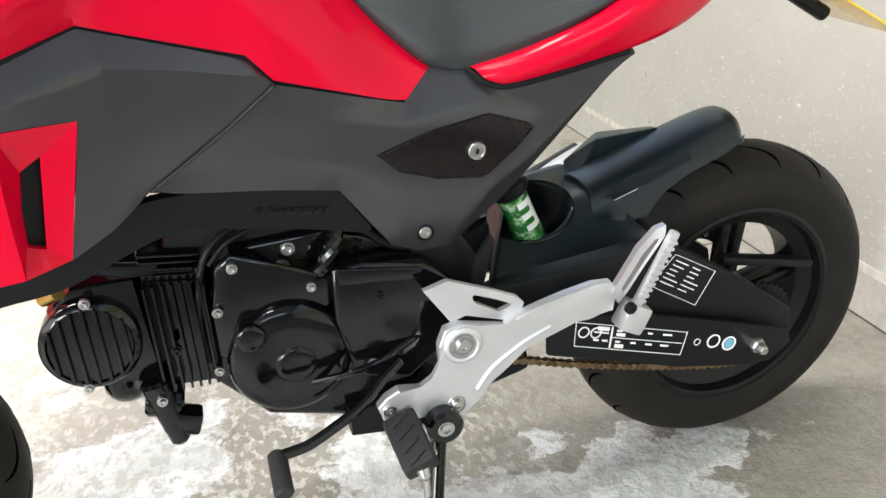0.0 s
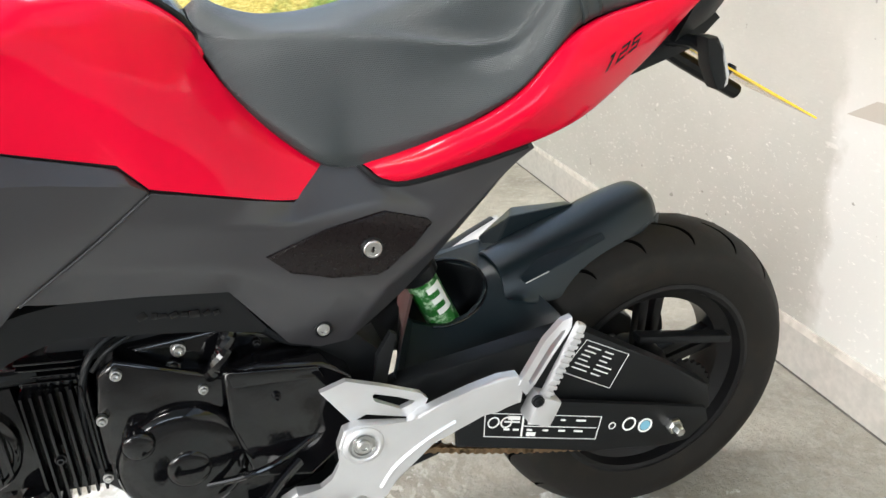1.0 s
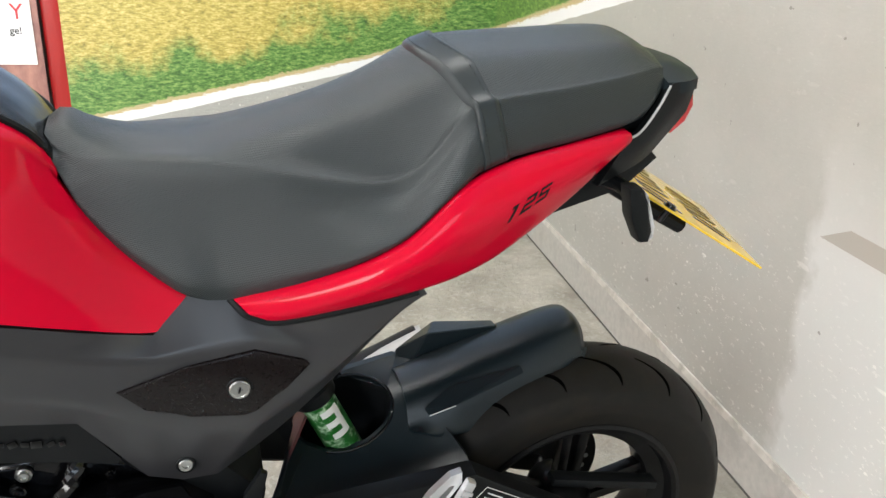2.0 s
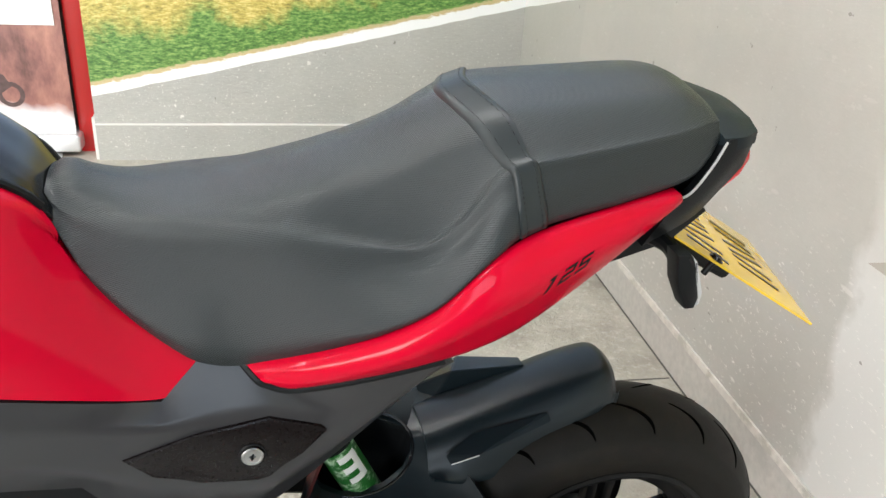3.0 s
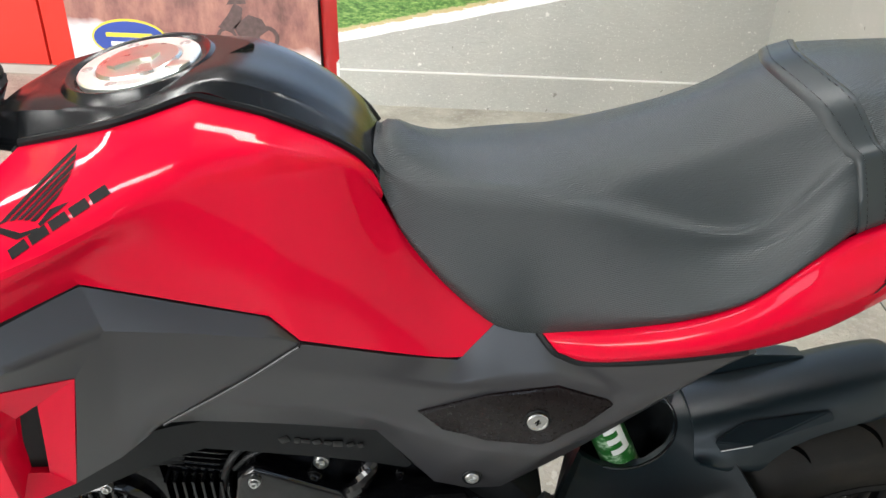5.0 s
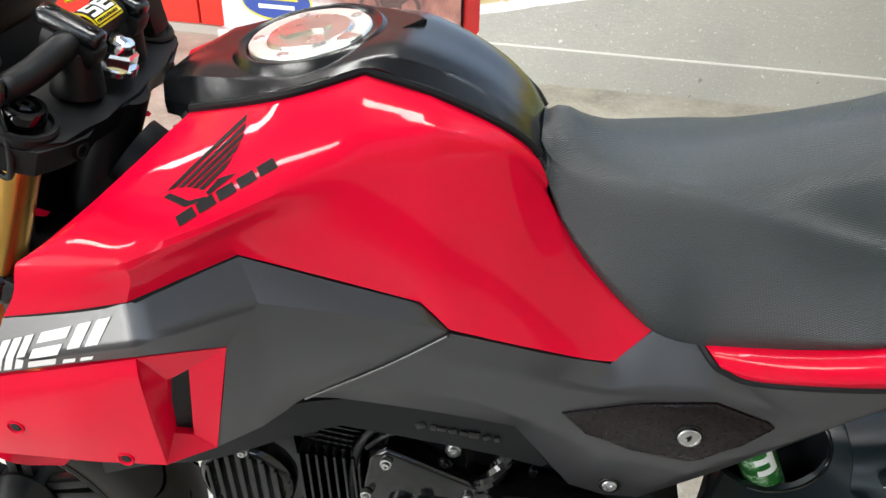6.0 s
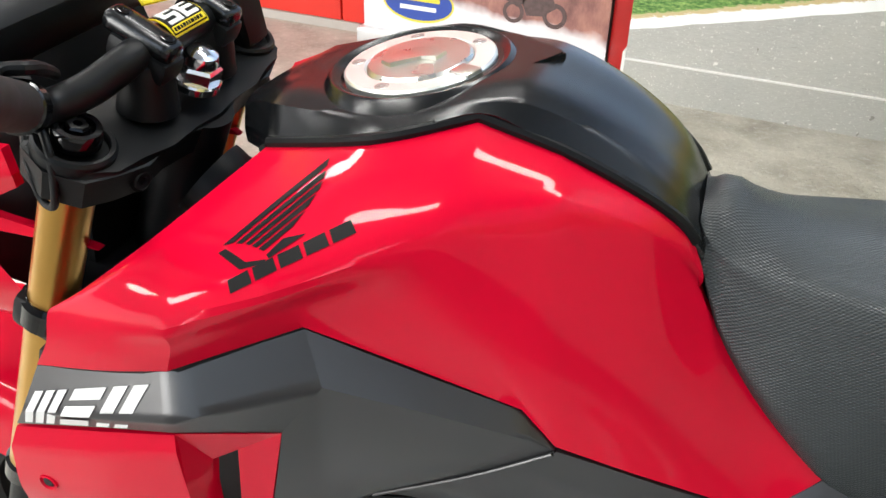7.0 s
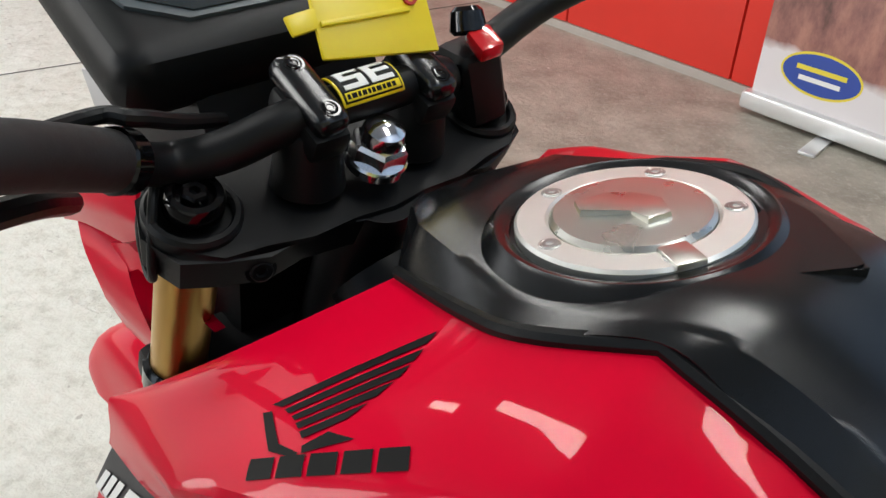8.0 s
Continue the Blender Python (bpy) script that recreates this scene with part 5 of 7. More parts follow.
# ---- seat ----
seat = new("seat")
seat.parent = bike
SEAT_LOW = [(-0.572, -0.046, 0.840), (-0.563, -0.051, 0.815), (-0.548, -0.060, 0.782), (-0.515, -0.073, 0.740), (-0.4733, -0.083, 0.701), (-0.452, -0.086, 0.6895), (-0.4273, -0.087, 0.6848), (-0.3887, -0.096, 0.692), (-0.3374, -0.114, 0.712), (-0.298, -0.130, 0.731), (-0.250, -0.141, 0.759), (-0.201, -0.139, 0.802), (-0.157, -0.124, 0.823), (-0.064, -0.109, 0.836), (0.000, -0.098, 0.848), (0.022, -0.092, 0.863), (0.036, -0.083, 0.880)]
SEAT_CREASE = [(-0.572, -0.034, 0.850), (-0.563, -0.042, 0.838), (-0.541, -0.053, 0.829), (-0.504, -0.065, 0.826), (-0.472, -0.072, 0.826), (-0.426, -0.082, 0.825), (-0.380, -0.092, 0.8216), (-0.3335, -0.100, 0.8137), (-0.2855, -0.107, 0.8066), (-0.2515, -0.112, 0.8093), (-0.2227, -0.115, 0.830), (-0.1997, -0.115, 0.859), (-0.1852, -0.114, 0.8748), (-0.160, -0.112, 0.8825), (-0.0846, -0.104, 0.8882), (-0.0152, -0.094, 0.8947), (0.025, -0.082, 0.8985), (0.036, -0.078, 0.8985)]
SEAT_TOP = [(-0.572, 0, 0.856), (-0.556, 0, 0.866), (-0.532, 0, 0.853), (-0.490, 0, 0.841), (-0.423, 0, 0.842), (-0.330, 0, 0.866), (-0.269, 0, 0.889), (-0.214, 0, 0.916), (-0.178, 0, 0.923), (-0.085, 0, 0.927), (-0.005, 0, 0.929), (0.022, 0, 0.922), (0.036, 0, 0.912)]


def curve_at(table, x):
    c = np.array(bend(table, 8))
    return np.array([np.interp(x, c[:, 0], c[:, k]) for k in (1, 2)])


def seat_section(x, lift=0.0):
    lo, cr, tp = curve_at(SEAT_LOW, x), curve_at(SEAT_CREASE, x), curve_at(SEAT_TOP, x)
    step = cr[1] - lo[1]
    # flat across the rider's part, fuller towards the step
    w = 0.42 - 0.08 * min(1.0, max(0.0, (x + 0.46) / 0.14))
    belly = min(1.0, step / 0.10)
    soft = min(1.0, step / 0.09)
    # the crease rounds off where it climbs to the step
    g = math.exp(-((x + 0.224) / 0.034) ** 2)
    half = [(lo[0] + 0.014, lo[1] - 0.006), tuple(lo), (lo[0] - 0.005 * belly - lift, lo[1] + 0.16 * step), (lo[0] * 0.52 + cr[0] * 0.48 - 0.006 * belly - lift, lo[1] + 0.52 * step), (cr[0] - 0.005 * soft - lift * 0.9, cr[1] - (0.019 + 0.010 * g) * soft), (cr[0] + (0.001 + 0.007 * g) * soft - lift * 0.6, cr[1] - (0.0025 + 0.003 * g) * soft + lift * 0.5), (cr[0] * (1 - (0.13 + 0.12 * g) * soft), cr[1] + (0.0050 + 0.004 * g) * soft + lift), (cr[0] * 0.66, cr[1] * w + tp[1] * (1 - w) + lift), (cr[0] * 0.36, cr[1] * w * 0.35 + tp[1] * (1 - w * 0.35) + lift)]
    half[1] = (half[1][0] - lift, half[1][1])
    return [(x, y, z) for y, z in half] + [(x, 0.0, tp[1] + lift)] + [(x, -y, z) for y, z in half[::-1]]


bm = bmesh.new()
xs = [-0.572, -0.567, -0.561] + list(np.linspace(-0.55, 0.02, 58)) + [0.028, 0.034, 0.036]
rows = [bend(seat_section(x), 4, (1, 17)) for x in xs]
vv = [[bm.verts.new(q) for q in r] for r in rows]
# weave coordinates in metres: along the seat, and round its section
weave = bm.loops.layers.uv.new("weave")
arcs = []
for r in rows:
    run = [0.0]
    for p, q in zip(r, r[1:]):
        run.append(run[-1] + float(np.linalg.norm(np.array(q) - np.array(p))))
    arcs.append([t - run[-1] / 2 for t in run])
for k, (a, b) in enumerate(zip(vv, vv[1:])):
    for i in range(len(a) - 1):
        f = bm.faces.new((a[i], a[i + 1], b[i + 1], b[i]))
        for lp, (u, v) in zip(f.loops, ((xs[k], arcs[k][i]), (xs[k], arcs[k][i + 1]), (xs[k + 1], arcs[k + 1][i + 1]), (xs[k + 1], arcs[k + 1][i]))):
            lp[weave].uv = (u, v)
bm.faces.new(vv[0])
bm.faces.new(vv[-1])
part("cushion", bm, "seat", seat, "dark grey textured vinyl cushion", 50)


def strap_line(x, lift, first=1):
    """The strap runs back from the seat's crown to its shoulder, then nearly straight down."""
    base = seat_section(x, 0)
    out = []
    for k in range(first, len(base) - first):
        y, z = abs(base[k][1]), base[k][2]
        out.append(seat_section(x + 0.035 * min(1.0, y / 0.113) ** 1.3 + 0.010 * max(0.0, (0.872 - z) / 0.06), lift)[k])
    return bend(out, 4)


bm = bmesh.new()
rows = [strap_line(x, lift) for x, lift in ((-0.2235, 0.0), (-0.2225, 0.0026), (-0.2190, 0.0036), (-0.2150, 0.0032), (-0.2000, 0.0033), (-0.1960, 0.0038), (-0.1925, 0.0026), (-0.1915, 0.0))]
vv = [[bm.verts.new(q) for q in r] for r in rows]
for a, b in zip(vv, vv[1:]):
    for i in range(len(a) - 1):
        bm.faces.new((a[i], a[i + 1], b[i + 1], b[i]))
strap = part("strap", bm, "strap", seat, "stitched vinyl passenger strap", 60)
for x in (-0.2165, -0.1985):
    line = bend(strap_line(x, 0.0037), 2)
    bm = bmesh.new()
    for a, b in zip(line[2:-2:2], line[3:-2:2]):
        rod(bm, a, b, 0.00035, seg=5)
    tagged(part("stitching", bm, "black", strap), kind="stuff")

# ---- tail ----
tail = new("tail_fairing")
tail.parent = bike
bm = bmesh.new()
T_TOP = [(-0.418, -0.088, 0.686), (-0.366, -0.112, 0.701), (-0.298, -0.135, 0.729), (-0.250, -0.144, 0.757), (-0.200, -0.142, 0.801), (-0.150, -0.130, 0.821), (-0.060, -0.113, 0.834), (-0.010, -0.102, 0.840)]
T_RIDGE = [(-0.4075, -0.100, 0.6775), (-0.352, -0.124, 0.688), (-0.285, -0.146, 0.712), (-0.235, -0.154, 0.738), (-0.190, -0.153, 0.763), (-0.135, -0.144, 0.784), (-0.058, -0.123, 0.809), (-0.006, -0.108, 0.832)]
T_LOW = [(-0.400, -0.1005, 0.6705), (-0.374, -0.107, 0.6655), (-0.305, -0.119, 0.678), (-0.235, -0.124, 0.692), (-0.185, -0.120, 0.704), (-0.140, -0.112, 0.722), (-0.070, -0.103, 0.768), (-0.012, -0.102, 0.820)]
T_UP = [tuple((a + b) / 2 + k for a, b, k in zip(p, q, (0, -0.003, 0.002))) for p, q in zip(T_TOP, T_RIDGE)]
T_DOWN = [tuple((a + b) / 2 + k for a, b, k in zip(p, q, (0, -0.002, 0.000))) for p, q in zip(T_RIDGE, T_LOW)]
sheet(bm, [list(c) for c in zip(T_TOP, T_UP, T_RIDGE, T_DOWN, T_LOW)], (0, 0.008, 0), 5, 4)
o = part("side_fairing", bm, "red", tail, "glossy red tail side", 75)
mirrored(o)
bm = bmesh.new()
tube(bm, [(-0.4205, -0.084, 0.6845), (-0.4085, -0.096, 0.6725), (-0.400, -0.0985, 0.6675), (-0.374, -0.1045, 0.6625), (-0.305, -0.1165, 0.675), (-0.235, -0.1215, 0.689)], 0.0042, 4, 8)
mirrored(part("edge_liner", bm, "black", tail, "black liner behind the panel joint"))
# the figures 125, cut from slanted strokes that follow the panel
tail_skin = surface_of(o if o.data.vertices[0].co.y < 0.0 else tail.children[0])
FA, FB, FC, FD = (Vector((x, -0.146, z)) for x, z in ((-0.149, 0.783), (-0.103, 0.810), (-0.110, 0.793), (-0.157, 0.764)))


def on_tail(u, v):
    return (FA * (1 - u) + FB * u) * (1 - v) + (FD * (1 - u) + FC * u) * v


STROKES = {"1": [(0.35, 0, 0.65, 1), (0.1, 0, 0.36, 0.2)], "2": [(0, 0, 1, 0.2), (0.76, 0.2, 1, 0.4), (0, 0.4, 1, 0.6), (0, 0.6, 0.24, 0.8), (0, 0.8, 1, 1)], "5": [(0, 0, 1, 0.2), (0, 0.2, 0.24, 0.4), (0, 0.4, 1, 0.6), (0.76, 0.6, 1, 0.8), (0, 0.8, 1, 1)]}
for k, ch in enumerate("125"):
    for u0, v0, u1, v1 in STROKES[ch]:
        w, x0 = (0.28, 0.36 * k)
        decal("figure_stroke", [(x0 + w * u0, v0), (x0 + w * u1, v0), (x0 + w * u1, v1), (x0 + w * u0, v1)], on_tail, Vector((0, 0.85, -0.52)), tail_skin, tail, "print_black", 0.0009, 3, 3)
# black rear cowl behind the seat: a top plate carried by two rail arms, a slot left open towards the seat
bm = bmesh.new()
sheet(bm, [[(0.0375, -0.0905, 0.8850), (0.0605, -0.0890, 0.8850), (0.0800, -0.0780, 0.8860)], [(0.032, -0.060, 0.8990), (0.060, -0.058, 0.8975), (0.0865, -0.052, 0.8900)], [(0.030, 0.0, 0.9040), (0.060, 0.0, 0.9020), (0.0900, 0.0, 0.8930)], [(0.032, 0.060, 0.8990), (0.060, 0.058, 0.8975), (0.0865, 0.052, 0.8900)], [(0.0375, 0.0905, 0.8850), (0.0605, 0.0890, 0.8850), (0.0800, 0.0780, 0.8860)]], (0, 0, -0.012), 5, 5, bu=(1, 3))
part("rear_cowl", bm, "cowl_black", tail, "matt black rear cowl", 30)
for s in (-1, 1):
    bm = bmesh.new()
    sheet(bm, [[(-0.014, s * 0.1030, 0.8290), (-0.012, s * 0.1000, 0.8190), (-0.030, s * 0.0900, 0.7760)], [(0.0055, s * 0.1010, 0.8355), (0.014, s * 0.0965, 0.8180), (0.0217, s * 0.0830, 0.7980)], [(0.0264, s * 0.0965, 0.8600), (0.040, s * 0.0920, 0.8440), (0.0500, s * 0.0790, 0.8240)], [(0.0385, s * 0.0930, 0.8800), (0.060, s * 0.0880, 0.8700), (0.0720, s * 0.0780, 0.8500)], [(0.0425, s * 0.0915, 0.8840), (0.064, s * 0.0875, 0.8850), (0.0805, s * 0.0780, 0.8850)]], (0, -s * 0.012, 0), 5, 4, bu=(3,))
    part("rail_arm", bm, "black", tail, "matt black rail arm beside the seat", 30)
    # thin pale line along the rail's upper edge
    bm = bmesh.new()
    tube(bm, [(-0.014, s * 0.1035, 0.8300), (0.0055, s * 0.1018, 0.8365), (0.0264, s * 0.0973, 0.8610), (0.0400, s * 0.0925, 0.8820)], 0.0014, 5, 6)
    part("rail_edge", bm, "heat_shield", tail, "pale rail edge")
bm = bmesh.new()
prism(bm, [(-0.05, 0.765), (-0.045, 0.815), (0.030, 0.880), (0.078, 0.880), (0.074, 0.850), (0.050, 0.822), (0.010, 0.785)], -0.070, 0.070, 0.004)
part("rear_core", bm, "black", tail)
bm = bmesh.new()
prism(bm, [(0.050, 0.824), (0.072, 0.850), (0.0785, 0.874), (0.0845, 0.872), (0.0880, 0.852), (0.080, 0.834), (0.064, 0.821)], -0.068, 0.068, 0.007, 4)
part("tail_light", bm, "red_lens", tail, "red tail light lens")
bm = bmesh.new()
prism(bm, [(-0.16, 0.735), (-0.06, 0.775), (0.05, 0.80), (0.06, 0.79), (0.02, 0.755), (-0.06, 0.735), (-0.13, 0.715)], -0.055, 0.055, 0.006)
part("under_tray", bm, "black", tail)
# plate hanger, plate with bars for its characters, indicators
hanger = new("plate_hanger")
hanger.parent = bike
bm = bmesh.new()
tube(bm, [(0.0, 0.02, 0.765), (0.04, 0.02, 0.735), (0.10, 0.02, 0.698), (0.15, 0.02, 0.668)], 0.011, 5, 10)
part("bracket", bm, "black", hanger)
PL = Matrix(((0.8243, 0.2516, 0.5071, 0.1537), (-0.2429, 0.9664, -0.0845, 0.0543), (-0.5113, -0.0535, 0.8577, 0.6916), (0, 0, 0, 1)))
bm = bmesh.new()
box(bm, (0.200, 0.228, 0.003), PL, 0.0012)
plate = part("number_plate", bm, "plate_yellow", hanger, "yellow acrylic plate with dark bars")
for i, u in enumerate((-0.045, 0.042)):
    for j in range(4 - i):
        for e in (-1, 1):
            bm = bmesh.new()
            box(bm, (0.058, 0.0068, 0.0008), PL @ pose(u, -0.072 + j * 0.050 + 0.025 * i + e * 0.012, 0.0019, 0, 0, 14 if j % 2 else -10))
            part("character_bar", bm, "worn_print", plate)
p = PL @ Vector((-0.040, -0.103, 0.0015))
bolt(hanger, p, 0.0065, 0.005, PL.to_3x3() @ Vector((0, 0, 1)), "gloss_black", "plate_screw")
bm = bmesh.new()
p2 = PL @ Vector((-0.040, -0.103, 0))
rod(bm, p2, p2 - PL.to_3x3() @ Vector((0, 0, 0.02)), 0.004)
part("screw_shank", bm, "black", hanger)
for s in (-1, 1):
    ind = new("indicator")
    ind.parent = bike
    bm = bmesh.new()
    tube(bm, [(-0.02, s * 0.04, 0.770), (0.0, s * 0.08, 0.772), (0.002, s * 0.105, 0.768)], 0.0085, 5, 10)
    part("stalk", bm, "black", ind)
    bm = bmesh.new()
    prism(bm, [(-0.014, 0.786), (0.002, 0.785), (0.008, 0.770), (0.019, 0.735), (0.016, 0.7225), (0.006, 0.7225), (-0.008, 0.752)], s * 0.120 - 0.011, s * 0.120 + 0.011, 0.005, 2)
    part("body", bm, "black", ind)
    bm = bmesh.new()
    prism(bm, [(0.0035, 0.783), (0.010, 0.776), (0.0225, 0.740), (0.0215, 0.727), (0.0165, 0.7235), (0.0195, 0.736), (0.009, 0.770)], s * 0.120 - 0.009, s * 0.120 + 0.009, 0.002)
    part("lens", bm, "clear_lens", ind)

# ---- engine ----
engine = new("engine")
engine.parent = bike


def cap_plate(name, outline, y0, y1, mat="gloss_black", bevel=0.006, parent=None, label=""):
    bm = bmesh.new()
    prism(bm, outline, y0, y1, bevel, 3)
    return part(name, bm, mat, parent or engine, label, 40)


def disc_cover(name, x, z, r, y0, y1, mat="gloss_black", edge=0.01, label=""):
    bm = bmesh.new()
    m = cyl_y(x, y0, z)
    d = y0 - y1
    revolve(bm, [(r, -0.03), (r, d - edge), (r - edge * 0.4, d - edge * 0.4), (r - edge, d), (r * 0.6, d + 0.001), (0, d + 0.001)], m, 48)
    return part(name, bm, mat, engine, label, 40)


# crankcase behind the covers
cap_plate("crankcase", [(-0.77, 0.335), (-0.76, 0.44), (-0.72, 0.50), (-0.60, 0.505), (-0.47, 0.46), (-0.45, 0.34), (-0.50, 0.26), (-0.60, 0.225), (-0.70, 0.255)], -0.055, 0.09, "gloss_black", 0.01)
# upper cover with bolts, alternator cover, sprocket cover
cap_plate("upper_cover", [(-0.745, 0.435), (-0.735, 0.490), (-0.715, 0.506), (-0.60, 0.455), (-0.605, 0.415), (-0.70, 0.36), (-0.748, 0.372)], -0.085, -0.05)
disc_cover("alternator_cover", -0.664, 0.357, 0.076, -0.06, -0.100, label="gloss black round engine cover")
disc_cover("cover_boss", -0.660, 0.352, 0.026, -0.095, -0.104, edge=0.004)
disc_cover("inspection_plug", -0.708, 0.402, 0.018, -0.09, -0.108, edge=0.003)
cap_plate("sprocket_cover", [(-0.604, 0.472), (-0.565, 0.474), (-0.490, 0.458), (-0.458, 0.430), (-0.462, 0.345), (-0.520, 0.300), (-0.588, 0.318), (-0.606, 0.400)], -0.105, -0.05, label="gloss black sprocket cover")
cap_plate("cover_lip", [(-0.600, 0.474), (-0.498, 0.456), (-0.492, 0.440), (-0.597, 0.452)], -0.109, -0.1, bevel=0.002)
# cylinder with cooling fins
cyl = new("cylinder")
cyl.parent = engine
bm = bmesh.new()
prism(bm, [(-0.818, 0.330), (-0.818, 0.490), (-0.752, 0.482), (-0.745, 0.325)], -0.056, 0.06, 0.006)
part("barrel", bm, "gloss_black", cyl)
for i in range(7):
    bm = bmesh.new()
    x = -0.816 + 0.0102 * i
    prism(bm, [(x - 0.0016, 0.335), (x - 0.0016, 0.478), (x + 0.0016, 0.478), (x + 0.0016, 0.335)], -0.078, 0.07, 0.0010, 2)
    part("fin", bm, "gloss_black", cyl)
for i in range(5):
    bm = bmesh.new()
    z = 0.472 + 0.0085 * i
    box(bm, (0.070, 0.12, 0.003), pose(-0.782, 0.0, z, 0, 8, 0), 0.001)
    part("fin", bm, "gloss_black", cyl)
bm = bmesh.new()
rod(bm, (-0.752, -0.066, 0.348), (-0.752, -0.066, 0.490), 0.006)
part("flange", bm, "gloss_black", cyl)
head = new("cylinder_head")
head.parent = engine
bm = bmesh.new()
prism(bm, [(-0.930, 0.405), (-0.925, 0.460), (-0.895, 0.485), (-0.825, 0.485), (-0.818, 0.345), (-0.87, 0.350), (-0.905, 0.365)], -0.060, 0.06, 0.008)
part("head_body", bm, "gloss_black", head)
bm = bmesh.new()
m = cyl_y(-0.885, -0.060, 0.417)
revolve(bm, [(0.056, -0.01), (0.056, 0.012), (0.053, 0.016), (0.048, 0.018), (0.046, 0.015), (0.0, 0.016)], m @ Matrix.Diagonal((1.0, 1.02, 1, 1)), 48)
part("cam_cover", bm, "gloss_black", head, "gloss black finned cam cover")
for i in range(7):
    bm = bmesh.new()
    x = -0.925 + 0.0133 * i
    hgt = math.sqrt(max(0.0004, 0.050 ** 2 - (x + 0.885) ** 2))
    box(bm, (0.0045, 0.010, 2 * hgt), pose(x, -0.077, 0.417), 0.0015)
    part("rib", bm, "gloss_black", head)
for x, z, y in ((-0.879, 0.474, -0.080), (-0.898, 0.366, -0.080)):
    bolt(head, (x, y, z), 0.0046, 0.006)
for x, y, z, r in ((-0.715, -0.088, 0.489, 0.0048), (-0.794, -0.076, 0.390, 0.0050), (-0.740, -0.090, 0.437, 0.0046), (-0.751, -0.078, 0.351, 0.0044), (-0.647, -0.060, 0.489, 0.0064), (-0.628, -0.087, 0.446, 0.0042), (-0.549, -0.107, 0.427, 0.0039), (-0.56, -0.075, 0.485, 0.0038), (-0.600, -0.095, 0.325, 0.0038)):
    bolt(engine, (x, y, z), r, 0.006, mat="steel" if r > 0.0040 and r != 0.005 else "gloss_black")
# hoses and wires
for pts, r, mt in (([(-0.63, -0.06, 0.44), (-0.610, -0.085, 0.470), (-0.592, -0.08, 0.500), (-0.588, -0.06, 0.52)], 0.010, "gloss_black"),
                   ([(-0.760, -0.065, 0.36), (-0.762, -0.07, 0.42), (-0.748, -0.07, 0.49), (-0.72, -0.06, 0.52), (-0.66, -0.04, 0.535)], 0.0045, "black"),
                   ([(-0.80, -0.05, 0.49), (-0.84, -0.06, 0.50), (-0.88, -0.05, 0.515), (-0.93, -0.03, 0.55)], 0.009, "black"),
                   ([(-0.74, -0.07, 0.49), (-0.715, -0.072, 0.515), (-0.67, -0.06, 0.53)], 0.003, "black"),
                   ([(-0.56, -0.05, 0.50), (-0.52, -0.06, 0.47), (-0.47, -0.06, 0.46), (-0.42, -0.05, 0.47)], 0.006, "black"),
                   ([(-0.66, -0.09, 0.315), (-0.60, -0.118, 0.335), (-0.555, -0.118, 0.345), (-0.50, -0.10, 0.36)], 0.004, "gloss_black")):
    bm = bmesh.new()
    tube(bm, pts, r, 6, 10)
    part("hose", bm, mt, engine)
bm = bmesh.new()
rod(bm, (-0.925, -0.05, 0.475), (-0.905, -0.065, 0.487), 0.009)
part("union", bm, "brass", engine, "brass hose union")
# oil drain boss and exhaust header under the head
bm = bmesh.new()
rod(bm, (-0.828, -0.065, 0.350), (-0.812, -0.075, 0.260), 0.020, 0.012, edge=0.004)
rod(bm, (-0.845, -0.06, 0.320), (-0.80, -0.06, 0.310), 0.02, edge=0.004)
box(bm, (0.045, 0.03, 0.03), pose(-0.805, -0.068, 0.288, 0, 20, 0), 0.006)
part("sensor_boss", bm, "gloss_black", engine)
bolt(engine, (-0.822, -0.088, 0.332), 0.0048, 0.006)
bm = bmesh.new()
tube(bm, [(-0.865, -0.03, 0.37), (-0.870, -0.02, 0.325), (-0.84, 0.03, 0.300), (-0.74, 0.09, 0.285), (-0.60, 0.11, 0.270), (-0.45, 0.10, 0.24)], 0.022, 6, 16)
part("exhaust_header", bm, "gloss_black", engine)
bm = bmesh.new()
box(bm, (0.20, 0.13, 0.055), pose(-0.425, 0.03, 0.222, 0, -13, 0), 0.016, 3)
part("exhaust_box", bm, "black", engine, "matt black exhaust box")
bm = bmesh.new()
prism(bm, [(-0.655, 0.265), (-0.60, 0.30), (-0.50, 0.285), (-0.49, 0.235), (-0.52, 0.205), (-0.62, 0.21)], -0.03, 0.06, 0.008)
part("sump", bm, "alu", engine, "bare aluminium lower case")
bm = bmesh.new()
prism(bm, [(-0.60, 0.245), (-0.48, 0.255), (-0.45, 0.225), (-0.48, 0.19), (-0.60, 0.205)], -0.075, 0.0, 0.006)
part("lower_bracket", bm, "black", engine)
# silencer on the far side, with a pale heat shield
sil = new("silencer")
sil.parent = bike
bm = bmesh.new()
SIL = [(-0.36, 0.13, 0.35), (-0.27, 0.14, 0.405), (-0.20, 0.148, 0.432), (-0.155, 0.15, 0.45)]
tube(bm, SIL, 0.036, 5, 20)
part("can", bm, "black", sil, "matt black silencer")
bm = bmesh.new()
tube(bm, [(x + 0.004, y - 0.004, z + 0.008) for x, y, z in SIL[1:]], 0.030, 5, 20)
part("heat_shield", bm, "heat_shield", sil, "pale metal heat shield")
